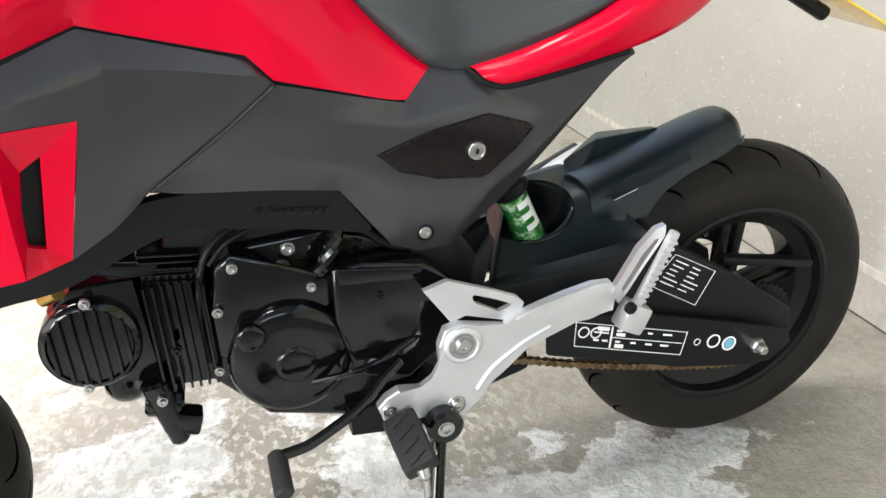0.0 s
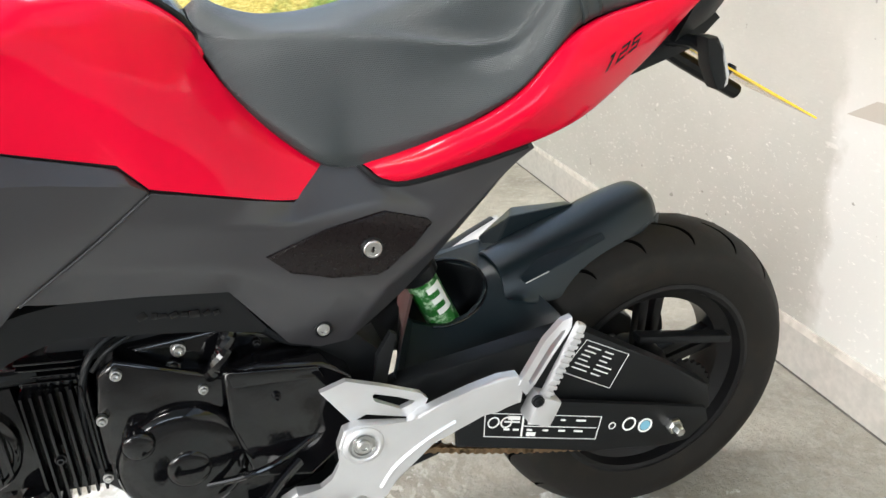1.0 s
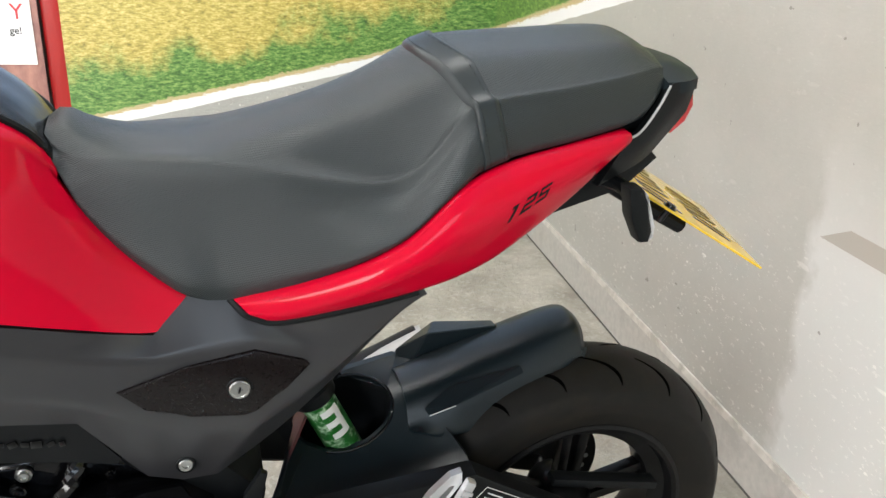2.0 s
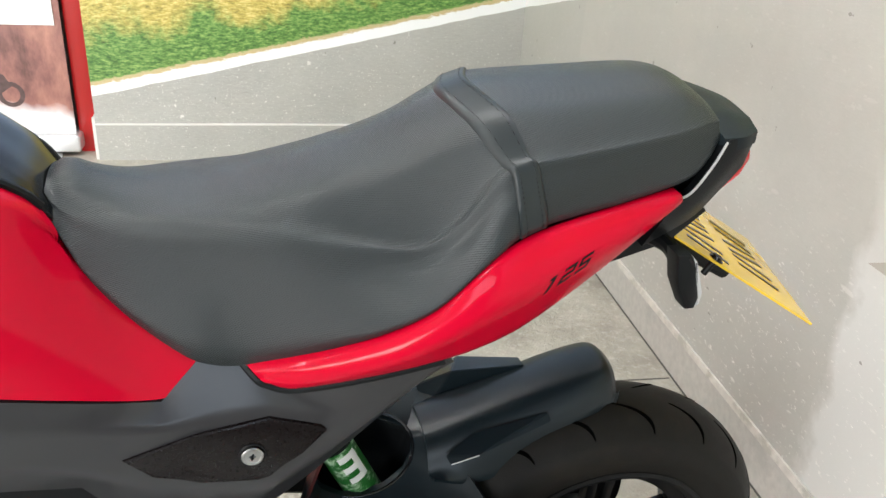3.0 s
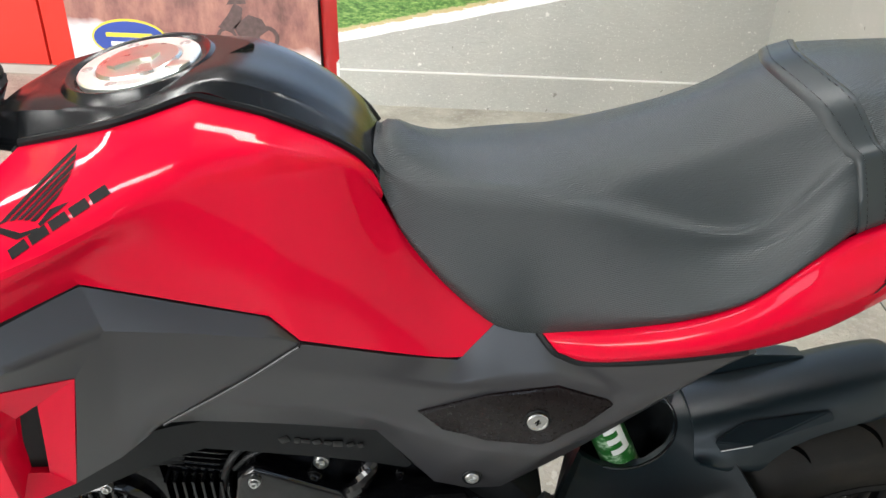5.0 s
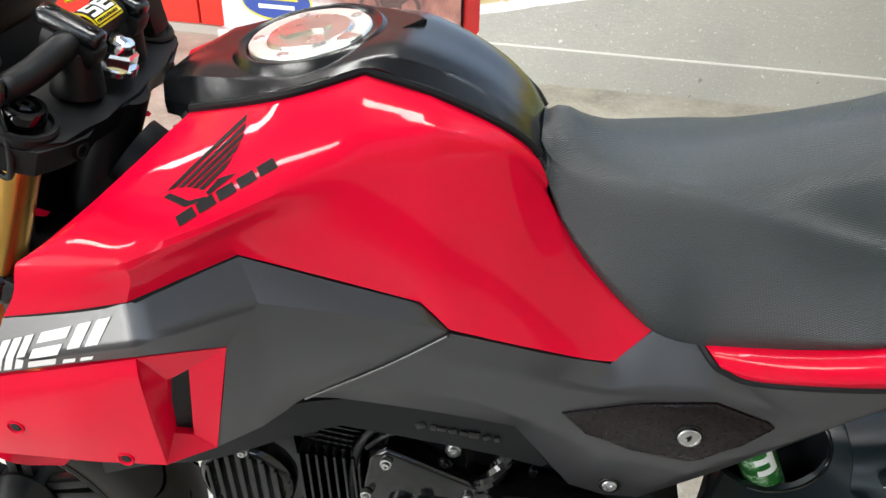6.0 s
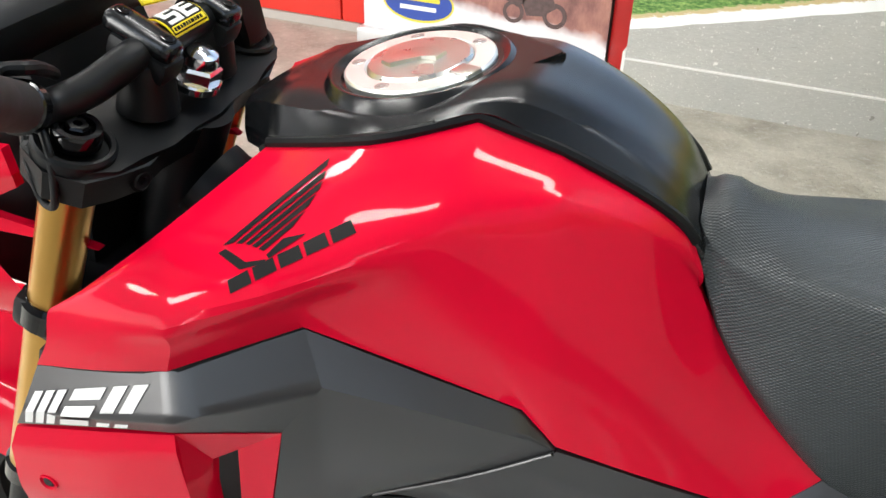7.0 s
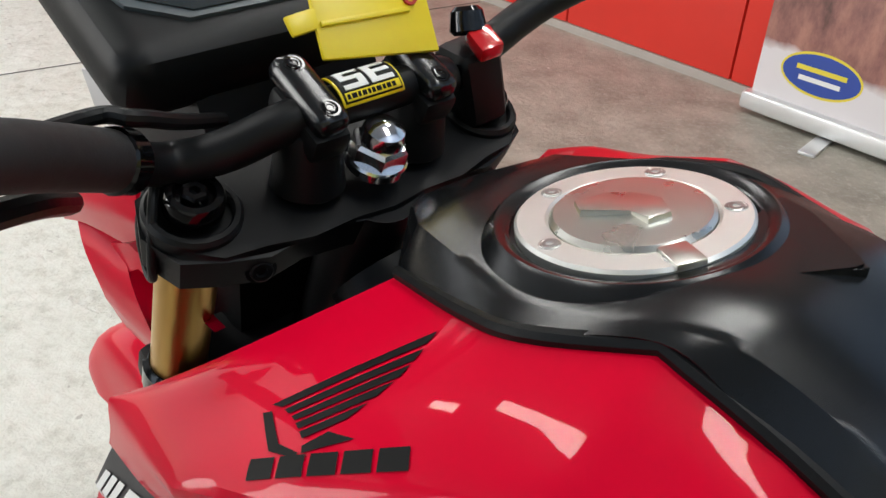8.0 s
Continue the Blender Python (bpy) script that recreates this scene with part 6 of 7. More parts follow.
# frame spine and filler shapes behind the panels
frame_t = new("frame")
frame_t.parent = bike
for pts, r in (([(-0.97, 0, 0.80), (-0.85, 0, 0.70), (-0.70, 0, 0.60), (-0.55, 0, 0.56), (-0.45, 0, 0.42)], 0.036), ([(-0.50, -0.04, 0.60), (-0.30, -0.05, 0.69), (-0.05, -0.05, 0.79)], 0.014), ([(-0.50, 0.04, 0.60), (-0.30, 0.05, 0.69), (-0.05, 0.05, 0.79)], 0.014)):
    bm = bmesh.new()
    tube(bm, pts, r, 6, 14)
    part("tube", bm, "black", frame_t)
bm = bmesh.new()
prism(bm, [(-0.95, 0.60), (-0.90, 0.80), (-0.62, 0.83), (-0.45, 0.66), (-0.30, 0.68), (-0.16, 0.73), (-0.20, 0.70), (-0.36, 0.60), (-0.47, 0.50), (-0.60, 0.55), (-0.80, 0.58)], -0.04, 0.04, 0.008)
part("airbox", bm, "black", frame_t, "black airbox behind the panels")
bm = bmesh.new()
prism(bm, [(-0.80, 0.49), (-0.76, 0.55), (-0.55, 0.53), (-0.47, 0.47), (-0.60, 0.48)], -0.04, 0.04, 0.006)
part("throttle_body", bm, "black", frame_t)
bm = bmesh.new()
prism(bm, [(-0.475, 0.30), (-0.50, 0.47), (-0.46, 0.49), (-0.40, 0.42), (-0.42, 0.32)], -0.07, 0.07, 0.008)
part("pivot_plate", bm, "black", frame_t)
bm = bmesh.new()
prism(bm, [(-0.425, 0.445), (-0.405, 0.475), (-0.398, 0.47), (-0.415, 0.405), (-0.45, 0.375), (-0.455, 0.385), (-0.43, 0.41)], -0.10, -0.092, 0.002)
part("cable_guide", bm, "black", frame_t)

# ---- footrest hanger ----
hang = new("footrest_hanger")
hang.parent = bike
bm = bmesh.new()
prism(bm, [(-0.492, 0.365), (-0.483, 0.387), (-0.467, 0.391), (-0.436, 0.383), (-0.405, 0.375), (-0.393, 0.384), (-0.361, 0.393), (-0.323, 0.402), (-0.285, 0.408), (-0.261, 0.406), (-0.253, 0.392), (-0.258, 0.364), (-0.291, 0.364), (-0.309, 0.360), (-0.346, 0.352), (-0.377, 0.337), (-0.405, 0.319), (-0.423, 0.297), (-0.440, 0.284), (-0.455, 0.262), (-0.469, 0.256), (-0.504, 0.272), (-0.522, 0.267), (-0.561, 0.267), (-0.567, 0.272), (-0.574, 0.296), (-0.563, 0.308), (-0.546, 0.316), (-0.517, 0.311), (-0.501, 0.321), (-0.491, 0.338)], -0.151, -0.137, 0.004, 3)
part("hanger_arm", bm, "alu", hang, "cast aluminium hanger arm", 30)
bm = bmesh.new()
revolve(bm, [(0.026, -0.004), (0.025, 0.001), (0.0225, 0.0030), (0.0195, 0.0035), (0.0175, 0.0025), (0.0165, -0.001), (0, -0.001)], cyl_y(-0.462, -0.152, 0.362), 36)
part("boss", bm, "alu", hang)
bm = bmesh.new()
tube(bm, [(-0.445, -0.1505, 0.293), (-0.427, -0.1505, 0.317), (-0.406, -0.1505, 0.333), (-0.378, -0.1505, 0.349), (-0.345, -0.1505, 0.362)], 0.0036, 5, 8)
part("rib", bm, "alu", hang)
bm = bmesh.new()
ring_plate(bm, [(-0.503, 0.438), (-0.488, 0.442), (-0.472, 0.446), (-0.426, 0.426), (-0.383, 0.405), (-0.375, 0.395), (-0.380, 0.385), (-0.401, 0.376), (-0.452, 0.394), (-0.471, 0.388)], [(-0.443, 0.418), (-0.442, 0.420), (-0.440, 0.421), (-0.414, 0.410), (-0.392, 0.398), (-0.396, 0.395), (-0.410, 0.391), (-0.413, 0.393), (-0.440, 0.410), (-0.442, 0.414)], -0.137, -0.139, 0.008)
part("heel_guard", bm, "alu", hang, "pierced aluminium heel guard", 25)
bm = bmesh.new()
ring_plate(bm, [(-0.262, 0.392), (-0.226, 0.448), (-0.203, 0.470), (-0.190, 0.473), (-0.190, 0.458), (-0.215, 0.425), (-0.240, 0.388), (-0.252, 0.375)], [(-0.248, 0.396), (-0.219, 0.440), (-0.204, 0.456), (-0.199, 0.457), (-0.200, 0.453), (-0.221, 0.424), (-0.240, 0.396), (-0.246, 0.389)], -0.152, -0.152, 0.010)
part("peg_loop", bm, "alu", hang, "", 25)
peg = new("passenger_peg")
peg.parent = bike
bm = bmesh.new()
mm, hh = frame_to((-0.230, -0.156, 0.368), (-0.181, -0.160, 0.467))
box(bm, (0.012, 0.012, hh), mm @ pose(0, 0, hh / 2), 0.004)
part("peg_bar", bm, "alu", peg, "folded aluminium passenger peg")
for i in range(11):
    bm = bmesh.new()
    box(bm, (0.004, 0.012, 0.0048), mm @ pose(-0.007, 0, 0.012 + 0.0085 * i), 0.0012)
    part("tooth", bm, "alu", peg)
bm = bmesh.new()
box(bm, (0.035, 0.03, 0.04), pose(-0.232, -0.152, 0.352, 0, 28, 0), 0.006)
part("clevis", bm, "alu", peg)
bolt(peg, (-0.243, -0.169, 0.374), 0.006, 0.003, mat="black")
for x, z, r in ((-0.462, 0.362, 0.0088), (-0.474, 0.277, 0.0075), (-0.561, 0.291, 0.005)):
    bm = bmesh.new()
    m = cyl_y(x, -0.1525, z)
    revolve(bm, [(r * 1.6, -0.004), (r * 1.6, 0.0008), (r * 1.45, 0.0012), (r * 1.35, -0.0005), (r, -0.0005), (r, 0.003), (r * 0.8, 0.005), (r * 0.45, 0.005), (r * 0.4, 0.002), (0, 0.002)], m, 28)
    part("hanger_bolt", bm, "steel", hang)
# rider peg, seen end on, with a rubber block and a hanging feeler
rpeg = new("rider_peg")
rpeg.parent = bike
bm = bmesh.new()
pm = Matrix.Translation((-0.547, -0.195, 0.270)) @ pose(0, 0, 0, 18, -18, 0)
box(bm, (0.043, 0.078, 0.028), pm, 0.007, 3)
part("peg_rubber", bm, "soft_rubber", rpeg, "black rubber footpeg pad")
for i in range(4):
    bm = bmesh.new()
    box(bm, (0.026, 0.006, 0.004), pm @ pose(0.0, -0.03 + 0.019 * i, 0.015, 0, 0, 25), 0.0012)
    part("rubber_rib", bm, "soft_rubber", rpeg)
bm = bmesh.new()
rod(bm, (-0.543, -0.228, 0.258), (-0.541, -0.236, 0.246), 0.0085, 0.0065, edge=0.002)
rod(bm, (-0.541, -0.236, 0.246), (-0.541, -0.238, 0.222), 0.0045, edge=0.001)
part("peg_feeler", bm, "steel", rpeg)
# gear lever
gear = new("gear_lever")
gear.parent = bike
bm = bmesh.new()
tube(bm, [(-0.535, -0.115, 0.335), (-0.565, -0.135, 0.325), (-0.60, -0.160, 0.310), (-0.66, -0.180, 0.292), (-0.695, -0.187, 0.290), (-0.703, -0.190, 0.288)], 0.0068, 5, 10)
part("lever", bm, "gloss_black", gear, "black gear lever")
bm = bmesh.new()
rod(bm, (-0.703, -0.180, 0.289), (-0.703, -0.235, 0.272), 0.0115, edge=0.003)
part("toe_rubber", bm, "soft_rubber", gear)
# side stand
stand = new("side_stand")
stand.parent = bike
bm = bmesh.new()
m = cyl_y(-0.495, -0.160, 0.258)
revolve(bm, [(0.024, -0.03), (0.024, 0.008), (0.020, 0.012), (0.011, 0.012), (0.011, 0.008), (0.0, 0.008)], m, 28)
part("pivot", bm, "gloss_black", stand)
bolt(stand, (-0.495, -0.170, 0.258), 0.0085, 0.005)
bm = bmesh.new()
tube(bm, [(-0.500, -0.155, 0.250), (-0.52, -0.19, 0.17), (-0.545, -0.235, 0.07), (-0.555, -0.255, 0.018)], 0.0105, 6, 12)
part("leg", bm, "gloss_black", stand)
bm = bmesh.new()
box(bm, (0.07, 0.05, 0.008), pose(-0.56, -0.26, 0.0205, -3.5, 0, 0), 0.003)
part("foot", bm, "gloss_black", stand)

# ---- front end ----
fork = new("front_fork")
fork.parent = bike
AX = Vector((-1.272, 0.02, 0.228))
TOPF = Vector((-0.983, 0.0, 0.896))
fd = Vector((0.4135, 0.0, 0.9105))
for s in (-1, 1):
    top = TOPF + Vector((0, s * 0.114, 0))
    bm = bmesh.new()
    rod(bm, top - fd * 0.42, top - fd * 0.030, 0.0195, seg=36)
    part("fork_tube", bm, "gold", fork, "gold anodised fork tube")
    bm = bmesh.new()
    rod(bm, top - fd * 0.205, top - fd * 0.175, 0.0245, seg=32, edge=0.004)
    part("fork_band", bm, "gloss_black", fork)
    bm = bmesh.new()
    rod(bm, top - fd * 0.445, top - fd * 0.415, 0.0225, seg=32, edge=0.004)
    part("fork_band", bm, "gloss_black", fork)
    bm = bmesh.new()
    rod(bm, top - fd * 0.72, top - fd * 0.43, 0.0155, seg=28, edge=0.004)
    part("stanchion", bm, "black", fork)
    # cap screwed into the tube: knurled rim, sunk hexagon
    bm = bmesh.new()
    mm, _ = frame_to(top - fd * 0.012, top + fd)
    revolve(bm, [(0.0175, 0.0), (0.0175, 0.010), (0.0160, 0.0125), (0.0120, 0.0125), (0.0105, 0.0080), (0.0, 0.0080)], mm, 28)
    cap_f = part("fork_cap", bm, "gloss_black", fork, "gloss black fork cap")
    bm = bmesh.new()
    revolve(bm, [(0.0085, 0.006), (0.0085, 0.0125), (0.0070, 0.0140), (0.0035, 0.0140), (0.003, 0.011), (0, 0.011)], mm, 6)
    part("cap_hexagon", bm, "gloss_black", cap_f)
yoke = new("top_yoke")
yoke.parent = bike
bm = bmesh.new()
ya = Vector((0, 1, 0))
fx = Vector((1, 0, 0)) - fd * fd.x
fx.normalize()


def yk(u, v, w):
    return TOPF - fd * 0.022 + fx * u + ya * v + fd * w


outl = [(-0.034, -0.114), (-0.026, -0.136), (0.0, -0.146), (0.026, -0.136), (0.036, -0.114), (0.044, -0.088), (0.040, -0.060), (0.044, -0.028), (0.052, 0.0), (0.044, 0.028), (0.040, 0.060), (0.044, 0.088), (0.036, 0.114), (0.026, 0.136), (0.0, 0.146), (-0.026, 0.136), (-0.034, 0.114), (-0.028, 0.05), (-0.024, 0.0), (-0.028, -0.05)]
a = [bm.verts.new(yk(u, v, 0.004)) for u, v in outl]
b = [bm.verts.new(yk(u * 0.96, v * 0.985, -0.026)) for u, v in outl]
fa = bm.faces.new(a)
bm.faces.new(b[::-1])
for i in range(len(a)):
    j = (i + 1) % len(a)
    bm.faces.new((a[i], b[i], b[j], a[j]))
bmesh.ops.bevel(bm, geom=list(fa.edges), offset=0.005, segments=3, affect='EDGES')
for s in (-1, 1):
    c0 = TOPF + Vector((0, s * 0.114, 0))
    mm, _ = frame_to(c0 - fd * 0.045, c0 + fd)
    revolve(bm, [(0.0285, 0.0), (0.0285, 0.0300), (0.0265, 0.0325), (0.0235, 0.0325), (0.0225, 0.0310), (0.0225, 0.0270), (0.0, 0.0270)], mm, 36)
part("yoke_plate", bm, "black", yoke, "black top yoke")
bm = bmesh.new()
box(bm, (0.07, 0.27, 0.035), Matrix.Translation(yk(0.012, 0, -0.17)) @ pose(0, 0, 0, 0, 24.4, 0), 0.008)
part("lower_yoke", bm, "black", yoke)
bm = bmesh.new()
rod(bm, yk(0.028, 0, -0.22), yk(0.028, 0, 0.0), 0.028, seg=28)
part("steering_stem", bm, "black", yoke)
bm = bmesh.new()
NB = Vector((-0.9640, -0.001, 0.8885))
mm, _ = frame_to(NB, NB + fd)
revolve(bm, [(0.0200, -0.004), (0.0200, 0.0015), (0.0188, 0.0030), (0, 0.0030)], mm, 32)
part("washer", bm, "chrome", yoke)
bm = bmesh.new()
revolve(bm, [(0.0182, 0.0030), (0.0182, 0.0130), (0.0160, 0.0155), (0, 0.0155)], mm, 6)
part("stem_nut", bm, "chrome", yoke, "chrome hexagon stem nut", 20)
bm = bmesh.new()
revolve(bm, [(0.0140, 0.0150), (0.0140, 0.0205), (0.0125, 0.0245), (0.0085, 0.0275), (0.0, 0.0290)], mm, 28)
part("nut_dome", bm, "chrome", yoke)
for s in (-1, 1):
    bolt(yoke, yk(0.0405, s * 0.092, -0.014), 0.0072, 0.004, (0.9, s * 0.25, -0.1), "black", "pinch_bolt")
bars = new("handlebar")
bars.parent = bike
bm = bmesh.new()
line = [(-0.94, 0.42, 0.985), (-0.965, 0.30, 0.972), (-0.995, 0.19, 0.945), (-0.992, 0.092, 0.914), (-0.973, 0.055, 0.925), (-0.972, 0.0, 0.925), (-0.973, -0.050, 0.925), (-0.988, -0.088, 0.912), (-1.002, -0.118, 0.908), (-0.990, -0.150, 0.924), (-0.971, -0.183, 0.943), (-0.949, -0.215, 0.961), (-0.935, -0.26, 0.975), (-0.925, -0.34, 0.985), (-0.915, -0.42, 0.990)]
tube(bm, line, 0.0125, 6, 18)
part("bar", bm, "black", bars, "black steel handlebar")
bm = bmesh.new()
tube(bm, [(-0.990, -0.150, 0.924), (-0.971, -0.183, 0.943), (-0.949, -0.215, 0.961), (-0.935, -0.26, 0.975), (-0.925, -0.33, 0.984)], 0.0165, 6, 20)
part("bar_sleeve", bm, "soft_rubber", bars, "thicker black rubber sleeve")
for s in (-1, 1):
    cm = pose(-0.972, s * 0.0415, 0.9365, 0, 28, 0)
    bm = bmesh.new()
    rod(bm, (-0.982, s * 0.0415, 0.876), (-0.973, s * 0.0415, 0.921), 0.0235, 0.0185, 24, 0.003)
    box(bm, (0.050, 0.027, 0.020), pose(-0.974, s * 0.0415, 0.921, 0, 28, 0), 0.006)
    part("riser", bm, "black", bars)
    bm = bmesh.new()
    box(bm, (0.058, 0.0225, 0.017), cm, 0.0083, 4)
    part("clamp", bm, "satin_black", bars, "black bar clamp")
    for k in (-1, 1):
        bolt(bars, cm @ Vector((k * 0.0185, 0, 0.0083)), 0.0048, 0.0010, cm.to_3x3() @ Vector((0, 0, 1)), "gloss_black", "clamp_bolt")
bm = bmesh.new()
rod(bm, (-0.9935, -0.142, 0.920), (-0.988, -0.154, 0.926), 0.0182, edge=0.002)
part("cable_tie", bm, "gloss_black", bars)
for pts, r in (([(-1.004, -0.125, 0.905), (-0.990, -0.138, 0.885), (-0.990, -0.143, 0.858), (-0.997, -0.142, 0.845), (-1.007, -0.140, 0.850), (-1.014, -0.135, 0.875), (-1.030, -0.112, 0.900)], 0.0030), ([(-0.90, -0.30, 0.975), (-0.994, -0.165, 0.949), (-0.985, -0.138, 0.946), (-1.002, -0.107, 0.930), (-1.045, -0.06, 0.905)], 0.0048), ([(-0.84, -0.38, 0.985), (-0.96, -0.22, 0.930), (-1.05, -0.16, 0.88)], 0.0075)):
    bm = bmesh.new()
    tube(bm, pts, r, 7, 10)
    part("cable", bm, "black", bars)
bm = bmesh.new()
box(bm, (0.042, 0.034, 0.055), pose(-0.988, 0.104, 0.905, 10, 0, -10), 0.010, 3)
sw = part("switch_pod", bm, "black", bars, "black switch pod")
bm = bmesh.new()
box(bm, (0.022, 0.018, 0.012), pose(-0.970, 0.098, 0.938, 10, 25, -10), 0.003)
part("kill_switch", bm, "red_lens", sw, "red switch")
bm = bmesh.new()
rod(bm, (-0.985, 0.098, 0.94), (-0.99, 0.10, 0.958), 0.013, 0.011, edge=0.003)
part("knob", bm, "gloss_black", sw)
# key, tag and label
keytag = thing("key_tag", BIKE, "yellow plastic key tag hanging over the handlebar", "key tag")
bm = bmesh.new()
tm = Matrix.Translation((-0.990, 0.020, 0.9710)) @ pose(0, 0, 0, 8, 52, 0) @ pose(0, 0, 0, 0, 0, -12)
box(bm, (0.060, 0.077, 0.004), tm, 0.0018)
box(bm, (0.013, 0.022, 0.004), tm @ pose(0.006, -0.044, 0, 0, 0, 14), 0.0018)
part("tag_plate", bm, "yellow", keytag)
bm = bmesh.new()
box(bm, (0.0035, 0.060, 0.003), tm @ pose(0.006, -0.006, 0.003, 0, 0, 6), 0.001)
part("tag_rib", bm, "yellow", keytag)
bm = bmesh.new()
revolve(bm, [(0.0045, 0.0), (0.0045, 0.003), (0.0025, 0.003), (0.0025, 0)], tm @ pose(-0.004, 0.026, 0.001), 20)
part("eyelet", bm, "red_post", keytag)
LM = Matrix.Translation((-0.972, 0.0, 0.925)) @ pose(0, 0, 0, 0, 28, 0)
LR = 0.0182


def on_label(a, v, up=0.0):
    """A place on the padded label: a in radians round the bar, v along it."""
    return LM @ Vector(((LR + up) * math.sin(a), v, (LR + up) * math.cos(a)))


def label_patch(name, a0, a1, v0, v1, mat, up, parent, label=""):
    bm = bmesh.new()
    grid_solid(bm, [[on_label(a, v, up) for v in np.linspace(v0, v1, 3)] for a in np.linspace(a0, a1, 9)], tuple(LM.to_3x3() @ Vector((0, 0, -0.0012))))
    return part(name, bm, mat, parent, label, 60)


lab = label_patch("bar_label", -0.72, 0.74, -0.0290, 0.0160, "yellow", 0.0, bars, "black and yellow printed label")
label_patch("label_field", -0.64, 0.66, -0.0276, 0.0146, "print_black", 0.0005, lab)
label_patch("label_stripe", 0.34, 0.60, -0.0265, 0.0135, "yellow", 0.0009, lab)
rl = random.Random(8)
v = -0.0255
while v < 0.010:
    w = rl.uniform(0.0016, 0.0034)
    label_patch("label_bar", 0.40, 0.54, v, v + w, "print_black", 0.0013, lab)
    v += w + 0.0012
# two thick white letters, S and E, as strokes laid round the bar
for ch, v0 in (("S", -0.0245), ("E", -0.0050)):
    rows_ = ((-0.56, -0.40), (-0.24, -0.08), (0.10, 0.26))
    for k, (a0, a1) in enumerate(rows_):
        label_patch("letter_stroke", a0, a1, v0, v0 + 0.0165, "white", 0.0011, lab)
    for a0, a1, side in ((-0.40, -0.24, 0), (-0.08, 0.10, 1 if ch == "S" else 0)):
        label_patch("letter_stroke", a0, a1, v0 + side * 0.0115, v0 + 0.0050 + side * 0.0115, "white", 0.0011, lab)

# meter, headlight cowl, front mudguard
meter = new("meter")
meter.parent = bike
bm = bmesh.new()
MMt = Matrix.Translation((-1.125, -0.008, 0.962)) @ pose(0, 0, 0, 0, 28, 0)
box(bm, (0.142, 0.216, 0.055), MMt @ pose(0.006, 0, 0), 0.022, 4)
part("housing", bm, "black", meter, "black instrument housing")
face = [(-0.050, -0.066), (-0.050, 0.066), (0.010, 0.090), (0.030, 0.084), (0.050, 0.052), (0.050, -0.052), (0.030, -0.084), (0.010, -0.090)]
for name, k, up, mat, label in (("display_frame", 1.0, 0.0300, "frame_grey", "blue-grey display frame"), ("display", 0.90, 0.0312, "screen", "dark display glass")):
    bm = bmesh.new()
    top = [bm.verts.new(MMt @ Vector((u * k, v * k, up))) for u, v in face]
    low = [bm.verts.new(MMt @ Vector((u * k * 1.02, v * k * 1.02, 0.024))) for u, v in face]
    bm.faces.new(top)
    for i in range(len(face)):
        j = (i + 1) % len(face)
        bm.faces.new((top[i], low[i], low[j], top[j]))
    part(name, bm, mat, meter, label)
bm = bmesh.new()
prism(bm, [(-1.215, 0.900), (-1.180, 0.907), (-1.147, 0.890), (-1.160, 0.866), (-1.20, 0.862)], -0.082, -0.074, 0.002)
part("side_wing", bm, "alu", meter, "pale grey side wing")
cowl = new("headlight_cowl")
cowl.parent = bike
bm = bmesh.new()
cols = []
for z, hw, xf, xb in ((0.800, 0.095, -1.28, -1.17), (0.775, 0.116, -1.30, -1.12), (0.735, 0.118, -1.305, -1.09), (0.69, 0.102, -1.295, -1.09), (0.655, 0.062, -1.27, -1.10)):
    cols.append([(xb, -hw, z), (xb - 0.07, -hw * 1.03, z + 0.004), (xf, -hw * 0.55, z), (xf - 0.02, 0, z), (xf, hw * 0.55, z), (xb - 0.07, hw * 1.03, z + 0.004), (xb, hw, z)])
sheet(bm, cols, (0.008, 0, 0), 4, 4, bu=(2,), bv=(1, 5))
part("cowl", bm, "red", cowl, "glossy red headlight cowl", 25)
bm = bmesh.new()
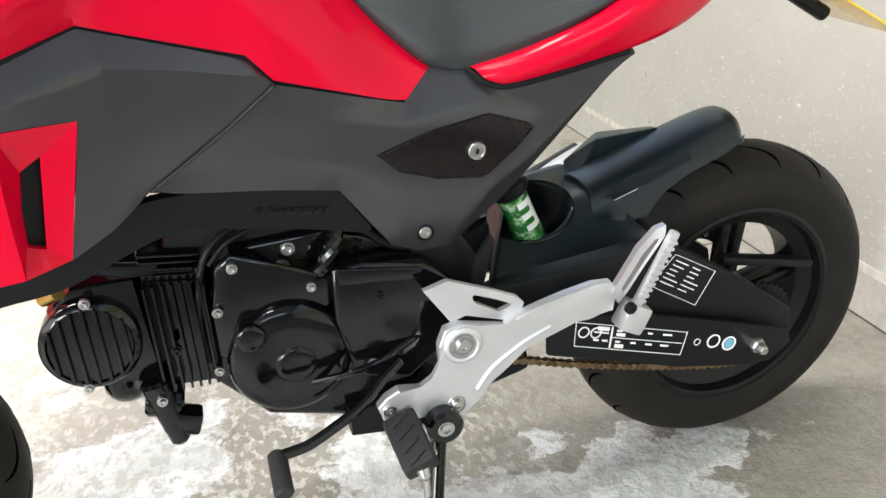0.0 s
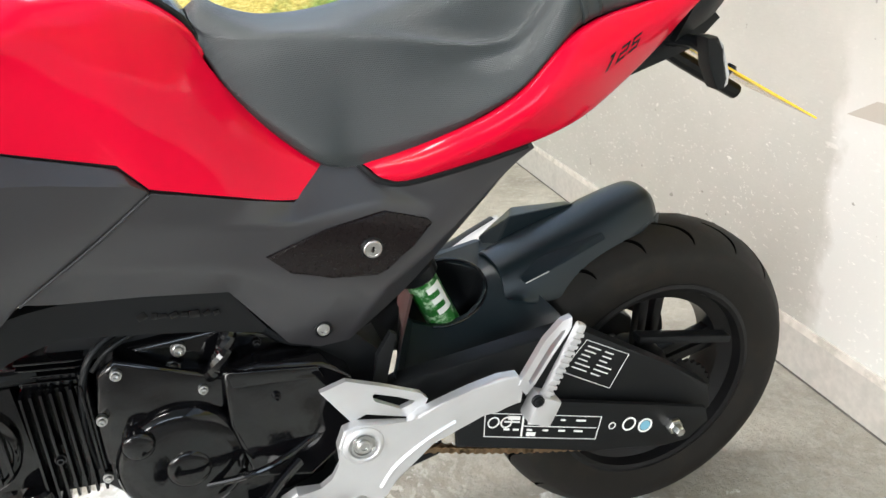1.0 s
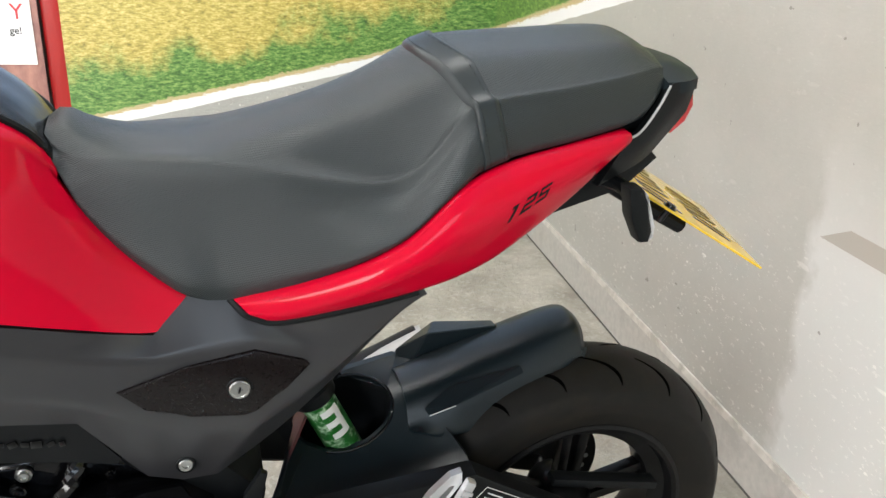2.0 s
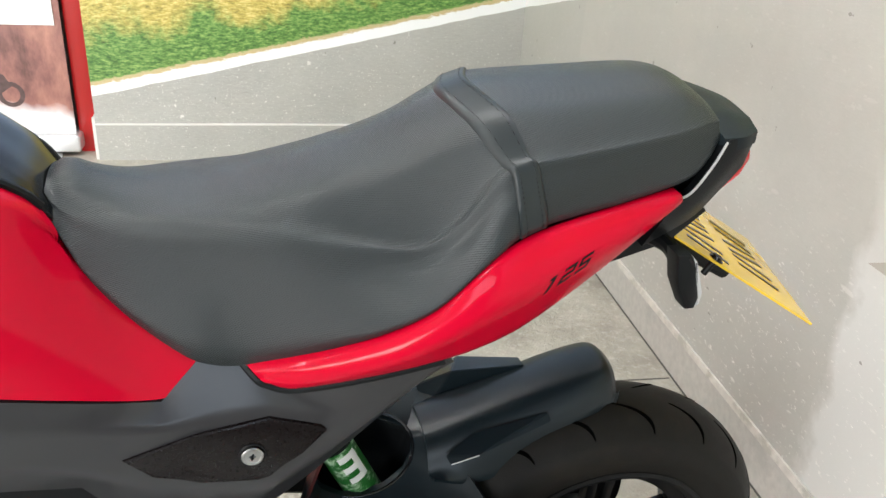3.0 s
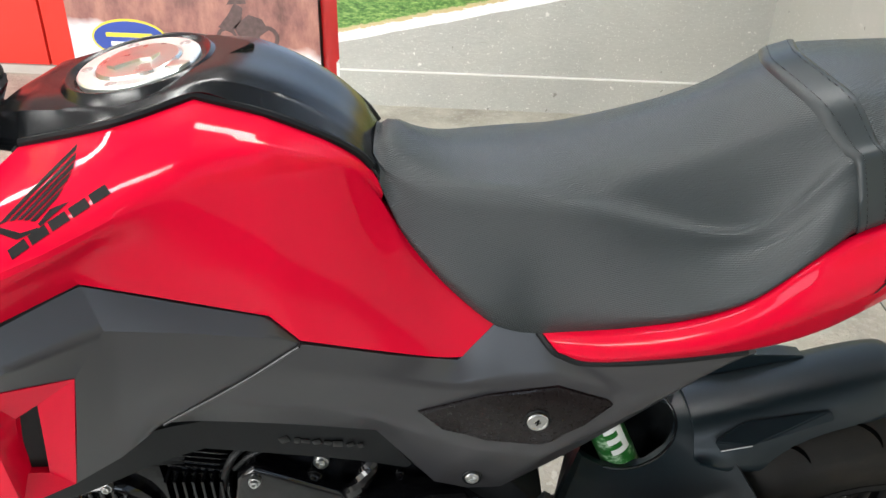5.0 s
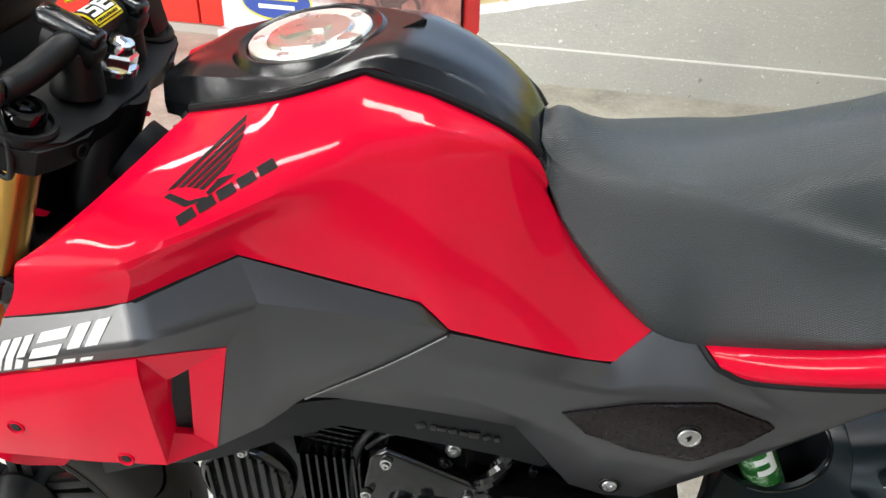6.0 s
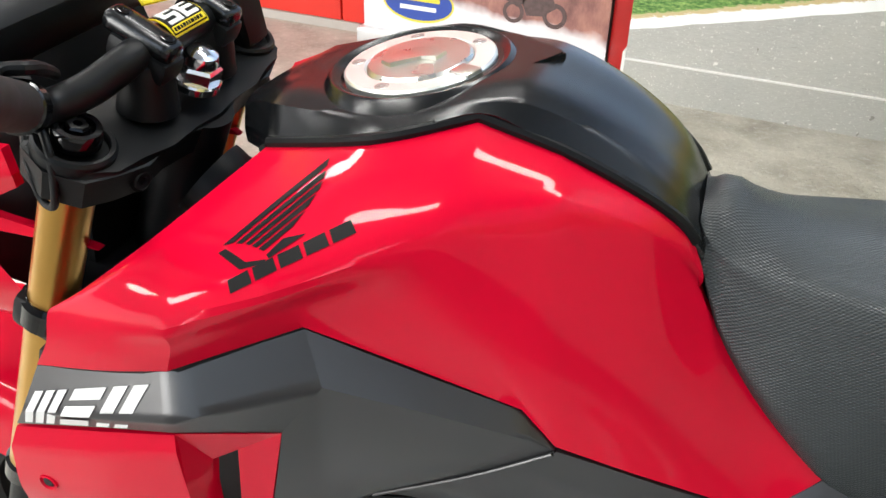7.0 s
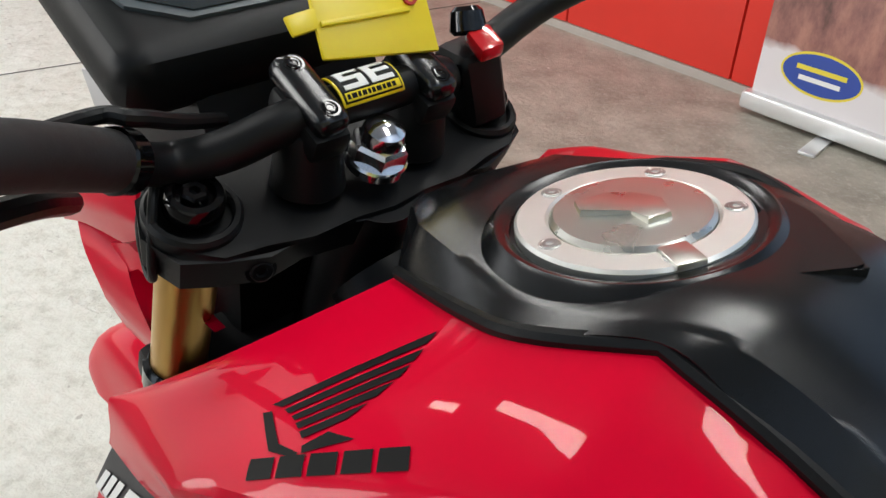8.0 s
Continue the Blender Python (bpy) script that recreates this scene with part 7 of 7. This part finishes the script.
sheet(bm, [[(-1.235, -0.112, 0.822), (-1.240, -0.118, 0.798), (-1.246, -0.112, 0.770)], [(-1.160, -0.122, 0.850), (-1.160, -0.127, 0.826), (-1.170, -0.119, 0.800)], [(-1.085, -0.124, 0.872), (-1.080, -0.127, 0.850), (-1.100, -0.119, 0.814)], [(-1.050, -0.122, 0.872), (-1.046, -0.124, 0.852), (-1.052, -0.118, 0.838)]], (0, 0.008, 0), 5, 4, bu=(2,), bv=(1,))
o = part("cowl_flank", bm, "red", cowl, "glossy red cowl flank beside the fork", 30)
mirrored(o)
bm = bmesh.new()
sheet(bm, [[(-1.205, -0.108, 0.765), (-1.190, -0.112, 0.735)], [(-1.110, -0.112, 0.806), (-1.100, -0.113, 0.790)], [(-1.010, -0.110, 0.790), (-1.002, -0.108, 0.786)]], (0, 0.008, 0), 4, 3, bu=(1,))
o = part("cowl_wedge", bm, "red", cowl, "", 30)
mirrored(o)
bm = bmesh.new()
prism(bm, [(-1.20, 0.70), (-1.18, 0.93), (-1.07, 0.935), (-1.035, 0.82), (-1.06, 0.68)], -0.068, 0.078, 0.012)
part("headlight_back", bm, "black", cowl)
guard = new("front_mudguard")
guard.parent = bike
bm = bmesh.new()
cols = []
for a in np.linspace(-75, 42, 9):
    r = 0.290 + 0.045 * math.exp(-((a + 28) / 30) ** 2)
    nx, nz = math.sin(radians(a)), math.cos(radians(a))
    cx, cz = AX.x + r * nx, AX.z + r * nz
    w = 0.088 if -60 < a < 35 else 0.06
    side = 0.10 if a > -40 else 0.05
    cols.append([(cx - nx * side, 0.02 - w, cz - nz * side), (cx - nx * 0.014, 0.02 - w * 0.92, cz - nz * 0.014), (cx, 0.02 - w * 0.4, cz), (cx, 0.02 + w * 0.4, cz), (cx - nx * 0.014, 0.02 + w * 0.92, cz - nz * 0.014), (cx - nx * side, 0.02 + w, cz - nz * side)])
sheet(bm, cols, (0, 0, -0.004), 4, 4)
part("mudguard", bm, "red", guard, "glossy red front mudguard", 40)
